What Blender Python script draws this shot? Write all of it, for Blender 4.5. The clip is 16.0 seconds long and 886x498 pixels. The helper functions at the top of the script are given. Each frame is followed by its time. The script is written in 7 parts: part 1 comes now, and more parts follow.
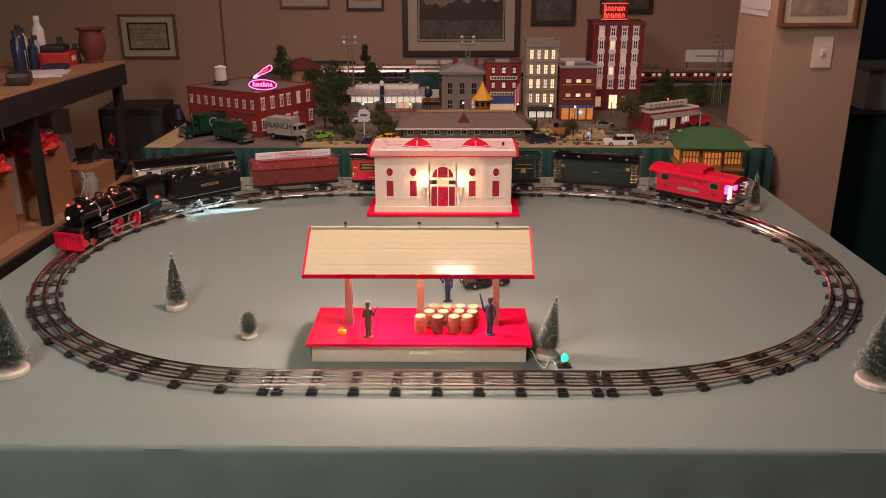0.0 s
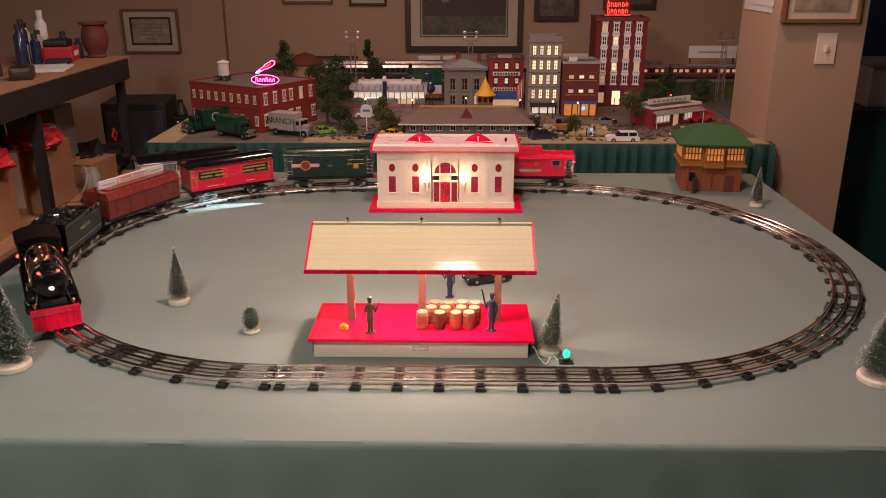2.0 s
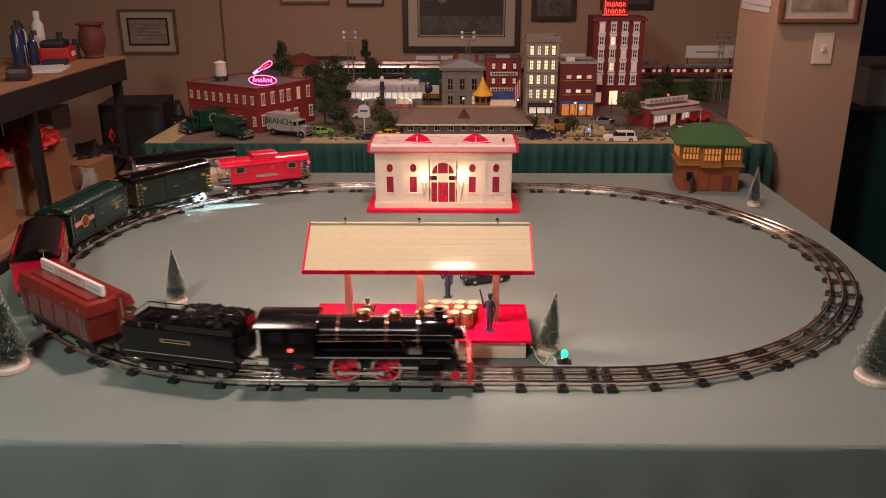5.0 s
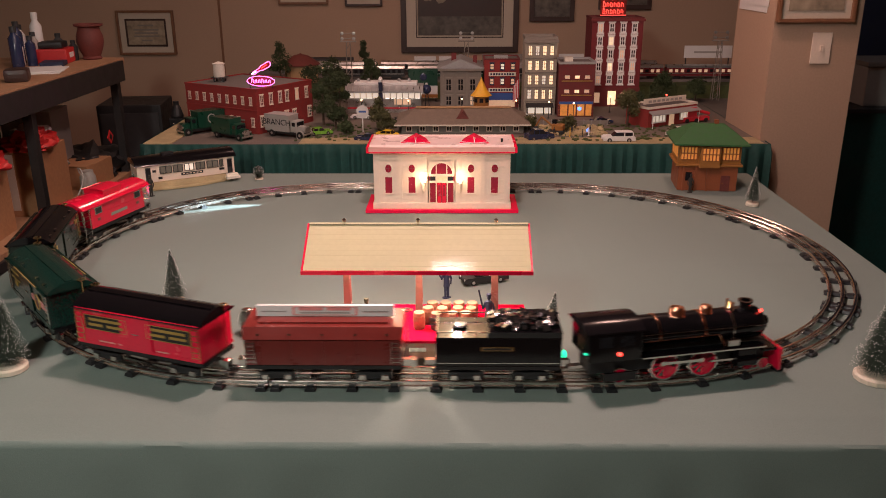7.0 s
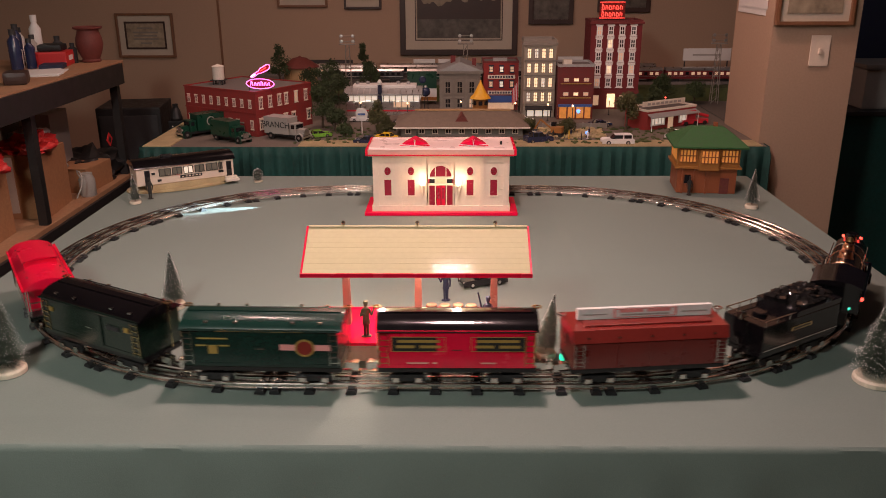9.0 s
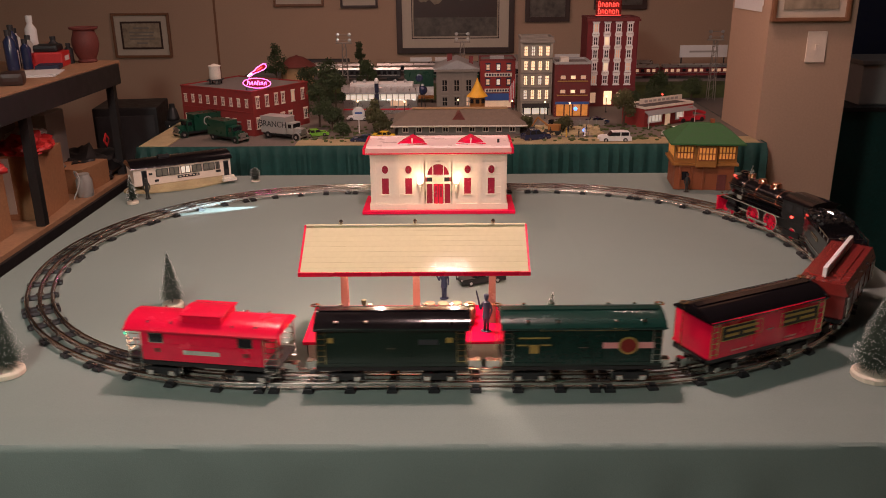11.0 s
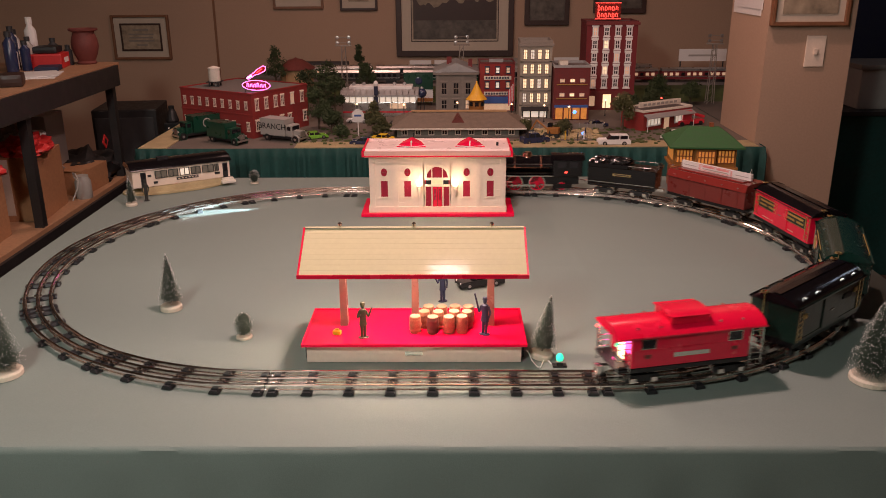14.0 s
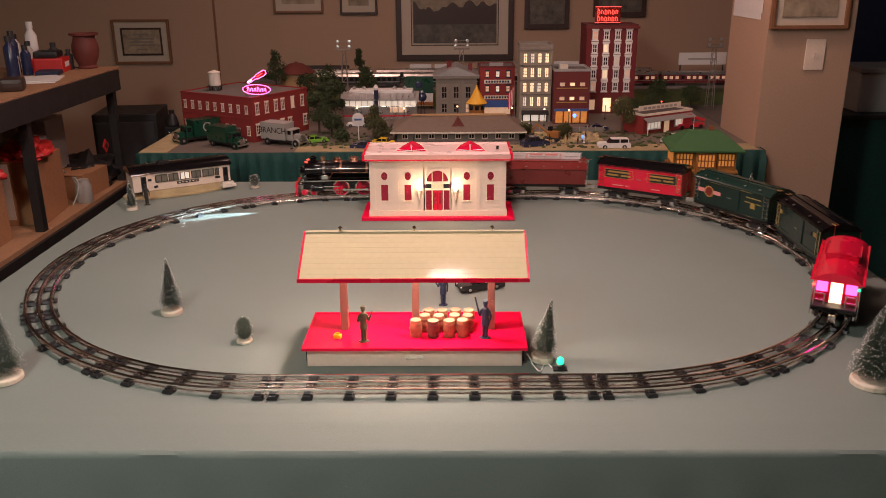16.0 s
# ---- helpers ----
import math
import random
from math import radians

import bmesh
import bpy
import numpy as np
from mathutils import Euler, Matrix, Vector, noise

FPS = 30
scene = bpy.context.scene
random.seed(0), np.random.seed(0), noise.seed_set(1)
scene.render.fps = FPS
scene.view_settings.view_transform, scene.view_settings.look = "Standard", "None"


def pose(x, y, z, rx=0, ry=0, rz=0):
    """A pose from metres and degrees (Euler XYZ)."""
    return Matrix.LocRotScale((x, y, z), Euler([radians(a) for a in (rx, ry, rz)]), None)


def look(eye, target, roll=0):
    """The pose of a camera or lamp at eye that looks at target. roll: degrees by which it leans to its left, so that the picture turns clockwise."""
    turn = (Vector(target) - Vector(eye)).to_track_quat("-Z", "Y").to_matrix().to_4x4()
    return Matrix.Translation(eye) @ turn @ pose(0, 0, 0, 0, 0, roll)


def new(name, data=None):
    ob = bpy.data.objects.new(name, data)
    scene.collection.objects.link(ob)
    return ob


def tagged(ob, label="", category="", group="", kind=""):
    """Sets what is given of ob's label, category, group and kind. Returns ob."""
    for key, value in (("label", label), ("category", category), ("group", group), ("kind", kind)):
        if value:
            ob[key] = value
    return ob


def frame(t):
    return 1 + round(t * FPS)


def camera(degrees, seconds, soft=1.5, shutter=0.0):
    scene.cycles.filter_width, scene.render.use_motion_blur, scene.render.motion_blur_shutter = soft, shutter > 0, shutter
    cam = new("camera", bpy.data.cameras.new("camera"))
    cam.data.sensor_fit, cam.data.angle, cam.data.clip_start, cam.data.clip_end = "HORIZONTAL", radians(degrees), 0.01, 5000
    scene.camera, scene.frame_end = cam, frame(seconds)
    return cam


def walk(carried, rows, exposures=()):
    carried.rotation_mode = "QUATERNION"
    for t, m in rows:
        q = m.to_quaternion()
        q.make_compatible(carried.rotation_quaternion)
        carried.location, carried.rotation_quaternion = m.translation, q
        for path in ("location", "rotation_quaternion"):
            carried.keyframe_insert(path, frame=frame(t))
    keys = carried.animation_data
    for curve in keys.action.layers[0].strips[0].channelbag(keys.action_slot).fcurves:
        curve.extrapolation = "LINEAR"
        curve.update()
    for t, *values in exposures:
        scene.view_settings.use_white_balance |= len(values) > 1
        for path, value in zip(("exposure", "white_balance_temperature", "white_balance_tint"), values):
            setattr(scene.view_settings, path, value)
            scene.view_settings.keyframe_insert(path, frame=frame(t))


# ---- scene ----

# camera: a phone held almost still, turning a little
EYE = (0.035, -1.398, 0.758)
TURNS = [  # seconds, yaw, pitch, roll
    (0, -0.955, -19.021, -0.186),
    (0.5, -1.018, -19.035, -0.091),
    (1, -1.010, -19.038, -0.100),
    (1.5, -1.089, -19.152, -0.116),
    (2, -1.115, -19.318, -0.068),
    (2.5, -1.120, -19.447, -0.104),
    (3, -1.064, -19.464, -0.121),
    (3.5, -0.989, -19.387, -0.098),
    (4, -1.006, -19.303, -0.078),
    (6.5, -0.869, -19.313, -0.233),
    (7, -0.867, -19.271, -0.227),
    (7.5, -0.916, -19.238, -0.218),
    (8, -0.915, -19.250, -0.248),
    (8.5, -0.827, -19.195, -0.258),
    (9, -0.805, -19.092, -0.218),
    (11.5, -0.639, -19.225, -0.580),
    (12, -0.572, -19.203, -0.497),
    (12.5, -0.619, -19.124, -0.479),
    (13, -0.572, -19.013, -0.351),
    (13.5, -0.546, -19.031, -0.331),
    (14, -0.564, -19.017, -0.326),
    (14.5, -0.596, -18.964, -0.325),
    (15, -0.608, -18.861, -0.344),
    (15.5, -0.630, -18.816, -0.406),
    (16, -0.588, -18.757, -0.415),
]
cam = camera(56.66, 16.0, soft=0.95, shutter=0.7)
walk(cam, [(t, pose(*EYE, 90 + p, 0, -y) @ pose(0, 0, 0, 0, 0, r)) for t, y, p, r in TURNS])

# light: warm ceiling lamps over the near table, dim elsewhere
scene.view_settings.exposure = 0.18
world = bpy.data.worlds.new("room_air")
scene.world = world
world.use_nodes = True
world.node_tree.nodes["Background"].inputs[0].default_value = (0.9, 0.75, 0.6, 1)
world.node_tree.nodes["Background"].inputs[1].default_value = 0.006


def lamp(name, kind, where, target, watts, color, size=0.1, spot=None):
    data = bpy.data.lights.new(name, kind)
    data.energy, data.color = watts, color
    if kind == "AREA":
        data.size = size
    else:
        data.shadow_soft_size = size
    if spot:
        data.spot_size, data.spot_blend = radians(spot), 0.3
    ob = new(name, data)
    ob.matrix_world = look(where, target)
    return ob


lamp("ceiling_lamp_middle", "AREA", (0.03, 0.24, 1.6), (0.02, 0.24, 0), 21, (1.0, 0.64, 0.60), 0.14)
lamp("ceiling_lamp_west", "AREA", (-0.55, 2.3, 1.6), (-0.5, 2.2, 0), 8, (1.0, 0.59, 0.48), 0.15)
lamp("ceiling_lamp_east", "AREA", (0.80, 1.55, 1.55), (1.30, 2.05, 0.6), 7.8, (1.0, 0.59, 0.48), 0.15)
lamp("ceiling_lamp_front", "AREA", (-0.85, -1.6, 1.58), (-0.40, 0.6, 0), 21, (0.95, 0.95, 0.87), 0.25)
# added fill for the diner and the left cloth, source unknown
lamp("ceiling_lamp_side", "AREA", (-0.70, 0.80, 1.6), (-1.0, 1.25, 0), 5.5, (1.0, 0.70, 0.60), 0.15)
# makes the cold streak across the left track; where it starts is guessed
lamp("spot_lamp_cold", "SPOT", (-0.205, 1.324, 0.052), (-0.90, 1.138, 0.004), 280, (0.66, 0.88, 1.0), 0.003, 7)
# added fill without a known source, lifts the side room out of black
lamp("side_room_lamp", "AREA", (2.9, 2.0, 1.6), (2.6, 2.9, 0), 1.2, (0.75, 0.85, 1.0), 0.2)


# materials
def mat(name, color, rough=0.6, metal=0.0, var=0.25, scale=60.0, bump=0.15, emit=0.0, emit_color=None, coat=0.0, fine=8.0, alpha_glass=False):
    m = bpy.data.materials.new(name)
    m.use_nodes = True
    nt = m.node_tree
    b = nt.nodes["Principled BSDF"]
    tc = nt.nodes.new("ShaderNodeTexCoord")
    n1 = nt.nodes.new("ShaderNodeTexNoise")
    n1.inputs["Scale"].default_value, n1.inputs["Detail"].default_value = scale, 4
    n2 = nt.nodes.new("ShaderNodeTexNoise")
    n2.inputs["Scale"].default_value, n2.inputs["Detail"].default_value = scale * fine, 3
    for n in (n1, n2):
        nt.links.new(tc.outputs["Object"], n.inputs["Vector"])
    add = nt.nodes.new("ShaderNodeMath")
    add.operation = "ADD"
    nt.links.new(n1.outputs["Fac"], add.inputs[0])
    nt.links.new(n2.outputs["Fac"], add.inputs[1])
    mr = nt.nodes.new("ShaderNodeMapRange")
    mr.inputs[1].default_value, mr.inputs[2].default_value = 0.6, 1.4
    mr.inputs[3].default_value, mr.inputs[4].default_value = 1 - var, 1 + var
    nt.links.new(add.outputs[0], mr.inputs[0])
    info = nt.nodes.new("ShaderNodeObjectInfo")
    mr2 = nt.nodes.new("ShaderNodeMapRange")
    mr2.inputs[3].default_value, mr2.inputs[4].default_value = 1 - var * 0.35, 1 + var * 0.35
    nt.links.new(info.outputs["Random"], mr2.inputs[0])
    mul = nt.nodes.new("ShaderNodeMath")
    mul.operation = "MULTIPLY"
    nt.links.new(mr.outputs[0], mul.inputs[0])
    nt.links.new(mr2.outputs[0], mul.inputs[1])
    mix = nt.nodes.new("ShaderNodeVectorMath")
    mix.operation = "SCALE"
    mix.inputs[0].default_value = color
    nt.links.new(mul.outputs[0], mix.inputs["Scale"])
    nt.links.new(mix.outputs[0], b.inputs["Base Color"])
    rr = nt.nodes.new("ShaderNodeMapRange")
    rr.inputs[1].default_value, rr.inputs[2].default_value = 0.3, 0.7
    rr.inputs[3].default_value, rr.inputs[4].default_value = max(0.02, rough * 0.85), min(1, rough * 1.15)
    nt.links.new(n1.outputs["Fac"], rr.inputs[0])
    nt.links.new(rr.outputs[0], b.inputs["Roughness"])
    b.inputs["Metallic"].default_value = metal
    b.inputs["Coat Weight"].default_value = coat
    b.inputs["Coat Roughness"].default_value = 0.08
    if bump:
        bp = nt.nodes.new("ShaderNodeBump")
        bp.inputs["Strength"].default_value, bp.inputs["Distance"].default_value = bump, 0.002
        nt.links.new(n2.outputs["Fac"], bp.inputs["Height"])
        nt.links.new(bp.outputs[0], b.inputs["Normal"])
    if emit:
        b.inputs["Emission Color"].default_value = (*(emit_color or color), 1)
        b.inputs["Emission Strength"].default_value = emit
    return m


M = {}
M["cloth"] = mat("green_tablecloth", (0.205, 0.252, 0.226), 0.75, var=0.08, scale=3, fine=140, bump=0.25)
M["skirt"] = mat("dark_green_skirt", (0.012, 0.07, 0.06), 0.8, var=0.25, scale=8, bump=0.2)
M["wall"] = mat("tan_wall_paint", (0.46, 0.31, 0.22), 0.85, var=0.08, scale=2, fine=60, bump=0.1)
M["ceil"] = mat("ceiling_paint", (0.17, 0.14, 0.115), 0.9, var=0.05, scale=2)
M["floor"] = mat("brown_carpet", (0.10, 0.06, 0.04), 0.95, var=0.3, scale=4, fine=100, bump=0.4)
M["black"] = mat("black_enamel", (0.006, 0.005, 0.006), 0.13, var=0.3, scale=30, bump=0.02, coat=0.0)
M["coal"] = mat("shiny_coal", (0.012, 0.011, 0.011), 0.12, var=0.3, scale=60, bump=0.1, coat=0.8)
M["blackm"] = mat("black_matte", (0.015, 0.015, 0.016), 0.5, var=0.3, scale=40, bump=0.1)
M["dark"] = mat("dark_grey_iron", (0.03, 0.03, 0.032), 0.55, var=0.3, scale=40)
M["rail"] = mat("tinplate_rail", (0.88, 0.79, 0.74), 0.17, 1.0, var=0.2, scale=50, bump=0.05)
M["tie"] = mat("black_tie", (0.018, 0.018, 0.02), 0.45, var=0.3, scale=60)
M["copper"] = mat("polished_copper", (0.85, 0.42, 0.28), 0.18, 1.0, var=0.15, scale=40, bump=0.02)
M["brass"] = mat("polished_brass", (0.85, 0.62, 0.30), 0.2, 1.0, var=0.15, scale=40, bump=0.02)
M["nickel"] = mat("nickel_plate", (0.75, 0.72, 0.68), 0.15, 1.0, var=0.1, scale=40, bump=0.02)
M["red"] = mat("red_enamel", (0.76, 0.006, 0.045), 0.25, var=0.06, scale=20, bump=0.02, coat=0.5)
M["redplat"] = mat("red_platform_enamel", (0.86, 0.004, 0.060), 0.22, var=0.05, scale=10, bump=0.03, coat=0.0)
M["redplat"].node_tree.nodes["Principled BSDF"].inputs["Specular IOR Level"].default_value = 0.3
M["redbrown"] = mat("maroon_enamel", (0.17, 0.022, 0.018), 0.3, var=0.1, scale=20, bump=0.03, coat=0.3)
M["redbrown2"] = mat("maroon_enamel_light", (0.22, 0.026, 0.021), 0.24, var=0.1, scale=20, bump=0.03, coat=0.3)
M["green"] = mat("green_enamel", (0.005, 0.024, 0.018), 0.22, var=0.1, scale=20, bump=0.03, coat=0.12)
M["greenroof"] = mat("green_roof_enamel", (0.006, 0.030, 0.023), 0.24, var=0.1, scale=20, bump=0.03, coat=0.2)
M["dkgreen"] = mat("dark_green_enamel", (0.010, 0.024, 0.017), 0.22, var=0.1, scale=20, bump=0.03, coat=0.3)
M["cream"] = mat("cream_enamel", (0.82, 0.68, 0.56), 0.35, var=0.05, scale=15, bump=0.05)
M["creamroof"] = mat("cream_roof_enamel", (0.55, 0.49, 0.30), 0.8, var=0.05, scale=12, bump=0.02, coat=0.09)
# station cornice: pink of the red light inside is put into the colour
M["redlitcream"] = mat("cream_enamel_red_glow", (0.80, 0.48, 0.43), 0.35, var=0.05, scale=15, bump=0.05)
M["white"] = mat("white_paint", (0.84, 0.82, 0.80), 0.4, var=0.06, scale=30)
# station roof: red glow from within painted as a rosy tint
M["redlitwhite"] = mat("white_enamel_red_glow", (0.86, 0.64, 0.60), 0.3, var=0.05, scale=20, bump=0.03)
M["whitem"] = mat("white_plaster", (0.78, 0.72, 0.62), 0.8, var=0.12, scale=30)
M["postred"] = mat("brown_red_post", (0.25, 0.11, 0.09), 0.28, var=0.1, scale=20)
M["barrel"] = mat("oak_barrel", (0.33, 0.12, 0.070), 0.55, var=0.3, scale=60, bump=0.2)
M["barreltop"] = mat("pale_barrel_head", (0.46, 0.25, 0.165), 0.55, var=0.15, scale=60, bump=0.2)
M["yellow"] = mat("yellow_paint", (0.85, 0.55, 0.02), 0.4, var=0.1, scale=40)
M["orange"] = mat("ochre_orange_paint", (0.34, 0.14, 0.030), 0.5, var=0.12, scale=30)
M["terracotta"] = mat("terracotta_enamel", (0.28, 0.08, 0.03), 0.5, var=0.12, scale=30)
M["roofgreen"] = mat("green_felt_roof", (0.030, 0.105, 0.030), 0.75, var=0.25, scale=60, bump=0.3)
M["brick"] = mat("red_brick", (0.30, 0.034, 0.030), 0.8, var=0.25, scale=60, bump=0.3)
M["brickmar"] = mat("maroon_brick", (0.17, 0.020, 0.024), 0.8, var=0.25, scale=60, bump=0.3)
M["brickdk"] = mat("dark_red_brick", (0.16, 0.03, 0.03), 0.8, var=0.25, scale=60, bump=0.3)
M["greystone"] = mat("grey_stone", (0.25, 0.22, 0.19), 0.8, var=0.15, scale=50, bump=0.3)
M["stoneblock"] = mat("warm_grey_stone", (0.36, 0.32, 0.26), 0.8, var=0.15, scale=50, bump=0.3)
M["slate"] = mat("slate_roof", (0.17, 0.13, 0.10), 0.7, var=0.3, scale=50, bump=0.4)
M["zinc"] = mat("zinc_roof", (0.42, 0.42, 0.42), 0.45, 0.4, var=0.15, scale=40)
M["tar"] = mat("tar_roof", (0.16, 0.14, 0.13), 0.9, var=0.25, scale=40, bump=0.3)
M["road"] = mat("layout_road", (0.14, 0.115, 0.095), 0.9, var=0.25, scale=8, fine=20, bump=0.3)
M["sand"] = mat("layout_sand", (0.42, 0.33, 0.18), 0.95, var=0.3, scale=15, fine=20, bump=0.5)
M["turf"] = mat("layout_turf", (0.07, 0.09, 0.03), 0.95, var=0.5, scale=25, fine=10, bump=0.8)
M["leaf"] = mat("foliage_foam", (0.045, 0.065, 0.025), 0.9, var=0.5, scale=60, bump=0.5)
M["leaf2"] = mat("olive_foliage", (0.09, 0.09, 0.035), 0.9, var=0.5, scale=60, bump=0.5)
M["bark"] = mat("bark", (0.09, 0.06, 0.04), 0.9, var=0.3, scale=60, bump=0.5)
M["bristle"] = mat("bottle_brush_bristle", (0.065, 0.10, 0.07), 0.7, var=0.4, scale=60)
M["snow"] = mat("snow_flock", (0.75, 0.75, 0.72), 0.8, var=0.1, scale=60)
M["basewood"] = mat("white_tree_base", (0.72, 0.63, 0.50), 0.7, var=0.15, scale=40)
M["glassdk"] = mat("dark_window_glass", (0.015, 0.015, 0.018), 0.08, var=0.2, scale=20, bump=0)
M["redwin"] = mat("red_translucent_window", (0.26, 0.012, 0.03), 0.25, var=0.2, scale=60, bump=0, emit=0.05, emit_color=(0.8, 0.02, 0.08))
M["lit"] = mat("lit_window_warm", (0.9, 0.7, 0.45), 0.5, var=0.15, scale=30, bump=0, emit=1.0, emit_color=(1.0, 0.68, 0.40))
M["litdim"] = mat("lit_window_dim", (0.7, 0.5, 0.35), 0.5, var=0.2, scale=30, bump=0, emit=0.28, emit_color=(1.0, 0.62, 0.38))
M["litorange"] = mat("lit_window_orange", (0.7, 0.3, 0.08), 0.5, var=0.35, scale=60, bump=0, emit=0.22, emit_color=(1.0, 0.36, 0.06))
M["glasswarm"] = mat("dim_window_glass", (0.10, 0.09, 0.08), 0.15, var=0.3, scale=40, bump=0, emit=0.05, emit_color=(1.0, 0.75, 0.5))
M["litcool"] = mat("lit_window_pale", (0.9, 0.8, 0.65), 0.5, var=0.2, scale=30, bump=0, emit=0.42, emit_color=(1.0, 0.82, 0.68))
M["bulb"] = mat("lamp_bulb", (1, 0.9, 0.7), 0.4, var=0, bump=0, emit=9, emit_color=(1.0, 0.70, 0.40))
M["bulbsmall"] = mat("street_bulb", (1, 0.9, 0.7), 0.4, var=0, bump=0, emit=4.0, emit_color=(1.0, 0.50, 0.24))
M["bulbgreen"] = mat("green_bulb", (0.05, 0.8, 0.5), 0.2, var=0, bump=0, emit=1.0, emit_color=(0.03, 0.90, 0.50))
M["bulbred"] = mat("red_bulb", (0.9, 0.05, 0.05), 0.2, var=0, bump=0, emit=4, emit_color=(1.0, 0.06, 0.04))
M["pinkglow"] = mat("magenta_marker_glow", (0.9, 0.1, 0.5), 0.3, var=0, bump=0, emit=4.0, emit_color=(1.0, 0.06, 0.40))
M["doorglow"] = mat("caboose_door_glow", (0.9, 0.7, 0.4), 0.3, var=0, bump=0, emit=3.5, emit_color=(1.0, 0.68, 0.42))
M["headlight"] = mat("headlight_lens", (1, 0.95, 0.85), 0.2, var=0, bump=0, emit=1.2, emit_color=(1.0, 0.9, 0.75))
M["neonpink"] = mat("pink_neon_tube", (0.9, 0.2, 0.7), 0.3, var=0, bump=0, emit=3.2, emit_color=(1.0, 0.16, 0.62))
M["neonred"] = mat("red_neon_tube", (0.9, 0.1, 0.1), 0.3, var=0, bump=0, emit=2.0, emit_color=(1.0, 0.07, 0.05))
M["neonwhite"] = mat("white_neon_tube", (0.9, 0.9, 0.9), 0.3, var=0, bump=0, emit=1.8, emit_color=(1.0, 0.85, 0.9))
M["blueglow"] = mat("blue_glow", (0.1, 0.25, 0.9), 0.3, var=0, bump=0, emit=2.5, emit_color=(0.10, 0.28, 1.0))
M["frame"] = mat("dark_wood_frame", (0.045, 0.022, 0.017), 0.45, var=0.2, scale=20)
M["framegold"] = mat("brown_wood_frame", (0.22, 0.10, 0.05), 0.45, var=0.2, scale=20)
M["matboard"] = mat("picture_mat", (0.55, 0.47, 0.38), 0.8, var=0.05, scale=10)
M["art"] = mat("faded_print", (0.30, 0.24, 0.17), 0.6, var=0.5, scale=7, fine=5, bump=0)
M["artdk"] = mat("dark_print", (0.10, 0.085, 0.07), 0.5, var=0.6, scale=9, fine=4, bump=0)
M["rackwood"] = mat("bench_board", (0.36, 0.20, 0.11), 0.6, var=0.2, scale=12, bump=0.2)
M["rackmetal"] = mat("black_rack_steel", (0.02, 0.018, 0.018), 0.5, var=0.2, scale=20)
M["cardboard"] = mat("cardboard", (0.38, 0.19, 0.09), 0.8, var=0.15, scale=12, bump=0.15)
M["redplastic"] = mat("red_plastic", (0.55, 0.03, 0.03), 0.4, var=0.1, scale=20)
M["clay"] = mat("red_clay", (0.15, 0.035, 0.028), 0.7, var=0.2, scale=15)
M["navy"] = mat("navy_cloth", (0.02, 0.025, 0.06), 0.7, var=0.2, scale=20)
M["olive"] = mat("olive_coat_paint", (0.10, 0.085, 0.045), 0.6, var=0.2, scale=90)
M["figblue"] = mat("dark_blue_figure_paint", (0.03, 0.035, 0.07), 0.6, var=0.2, scale=90)
M["figdark"] = mat("dark_figure_paint", (0.03, 0.028, 0.025), 0.6, var=0.2, scale=90)
M["lead"] = mat("grey_lead_base", (0.28, 0.24, 0.20), 0.6, var=0.2, scale=90)
M["tgreen"] = mat("truck_green", (0.008, 0.055, 0.032), 0.3, var=0.1, scale=30, coat=0.3)
M["tgrey"] = mat("truck_grey", (0.38, 0.36, 0.33), 0.4, var=0.1, scale=30)
M["lime"] = mat("lime_car_paint", (0.22, 0.50, 0.06), 0.25, var=0.08, scale=30, coat=0.4)
M["carblue"] = mat("dark_blue_car_paint", (0.02, 0.03, 0.08), 0.25, var=0.08, scale=30, coat=0.4)
M["carred"] = mat("red_machine_paint", (0.62, 0.03, 0.05), 0.35, var=0.1, scale=30)
M["silver"] = mat("brushed_silver", (0.6, 0.58, 0.56), 0.3, 0.9, var=0.15, scale=30)
M["blueband"] = mat("blue_shop_front", (0.05, 0.12, 0.38), 0.5, var=0.1, scale=30)
M["pink"] = mat("pale_red_sign", (0.75, 0.30, 0.28), 0.6, var=0.1, scale=60)
M["gold"] = mat("gold_lettering", (0.55, 0.36, 0.10), 0.4, 0.5, var=0.1, scale=60)
M["spire"] = mat("golden_roof", (0.80, 0.42, 0.03), 0.45, var=0.12, scale=40)
M["tanwall"] = mat("tan_model_wall", (0.42, 0.26, 0.13), 0.7, var=0.15, scale=30)
M["paper"] = mat("white_paper", (0.72, 0.70, 0.68), 0.8, var=0.05, scale=20)


# mesh building
def link_mesh(name, bm, material, smooth=False):
    me = bpy.data.meshes.new(name)
    bmesh.ops.recalc_face_normals(bm, faces=bm.faces)
    bm.to_mesh(me)
    bm.free()
    me.materials.append(M[material])
    if smooth:
        for f in me.polygons:
            f.use_smooth = True
        me.set_sharp_from_angle(angle=radians(38))
    return me


def part(name, bm, material, parent=None, label="", smooth=False):
    me = bm if isinstance(bm, bpy.types.Mesh) else link_mesh(name, bm, material, smooth)
    ob = new(name, me)
    if parent is not None:
        ob.parent = parent
    if label:
        tagged(ob, label)
    return ob


def thing(name, m, label, category, group="", kind=""):
    ob = new(name)
    ob.empty_display_size = 0.05
    ob.matrix_world = m
    return tagged(ob, label, category, group, kind)


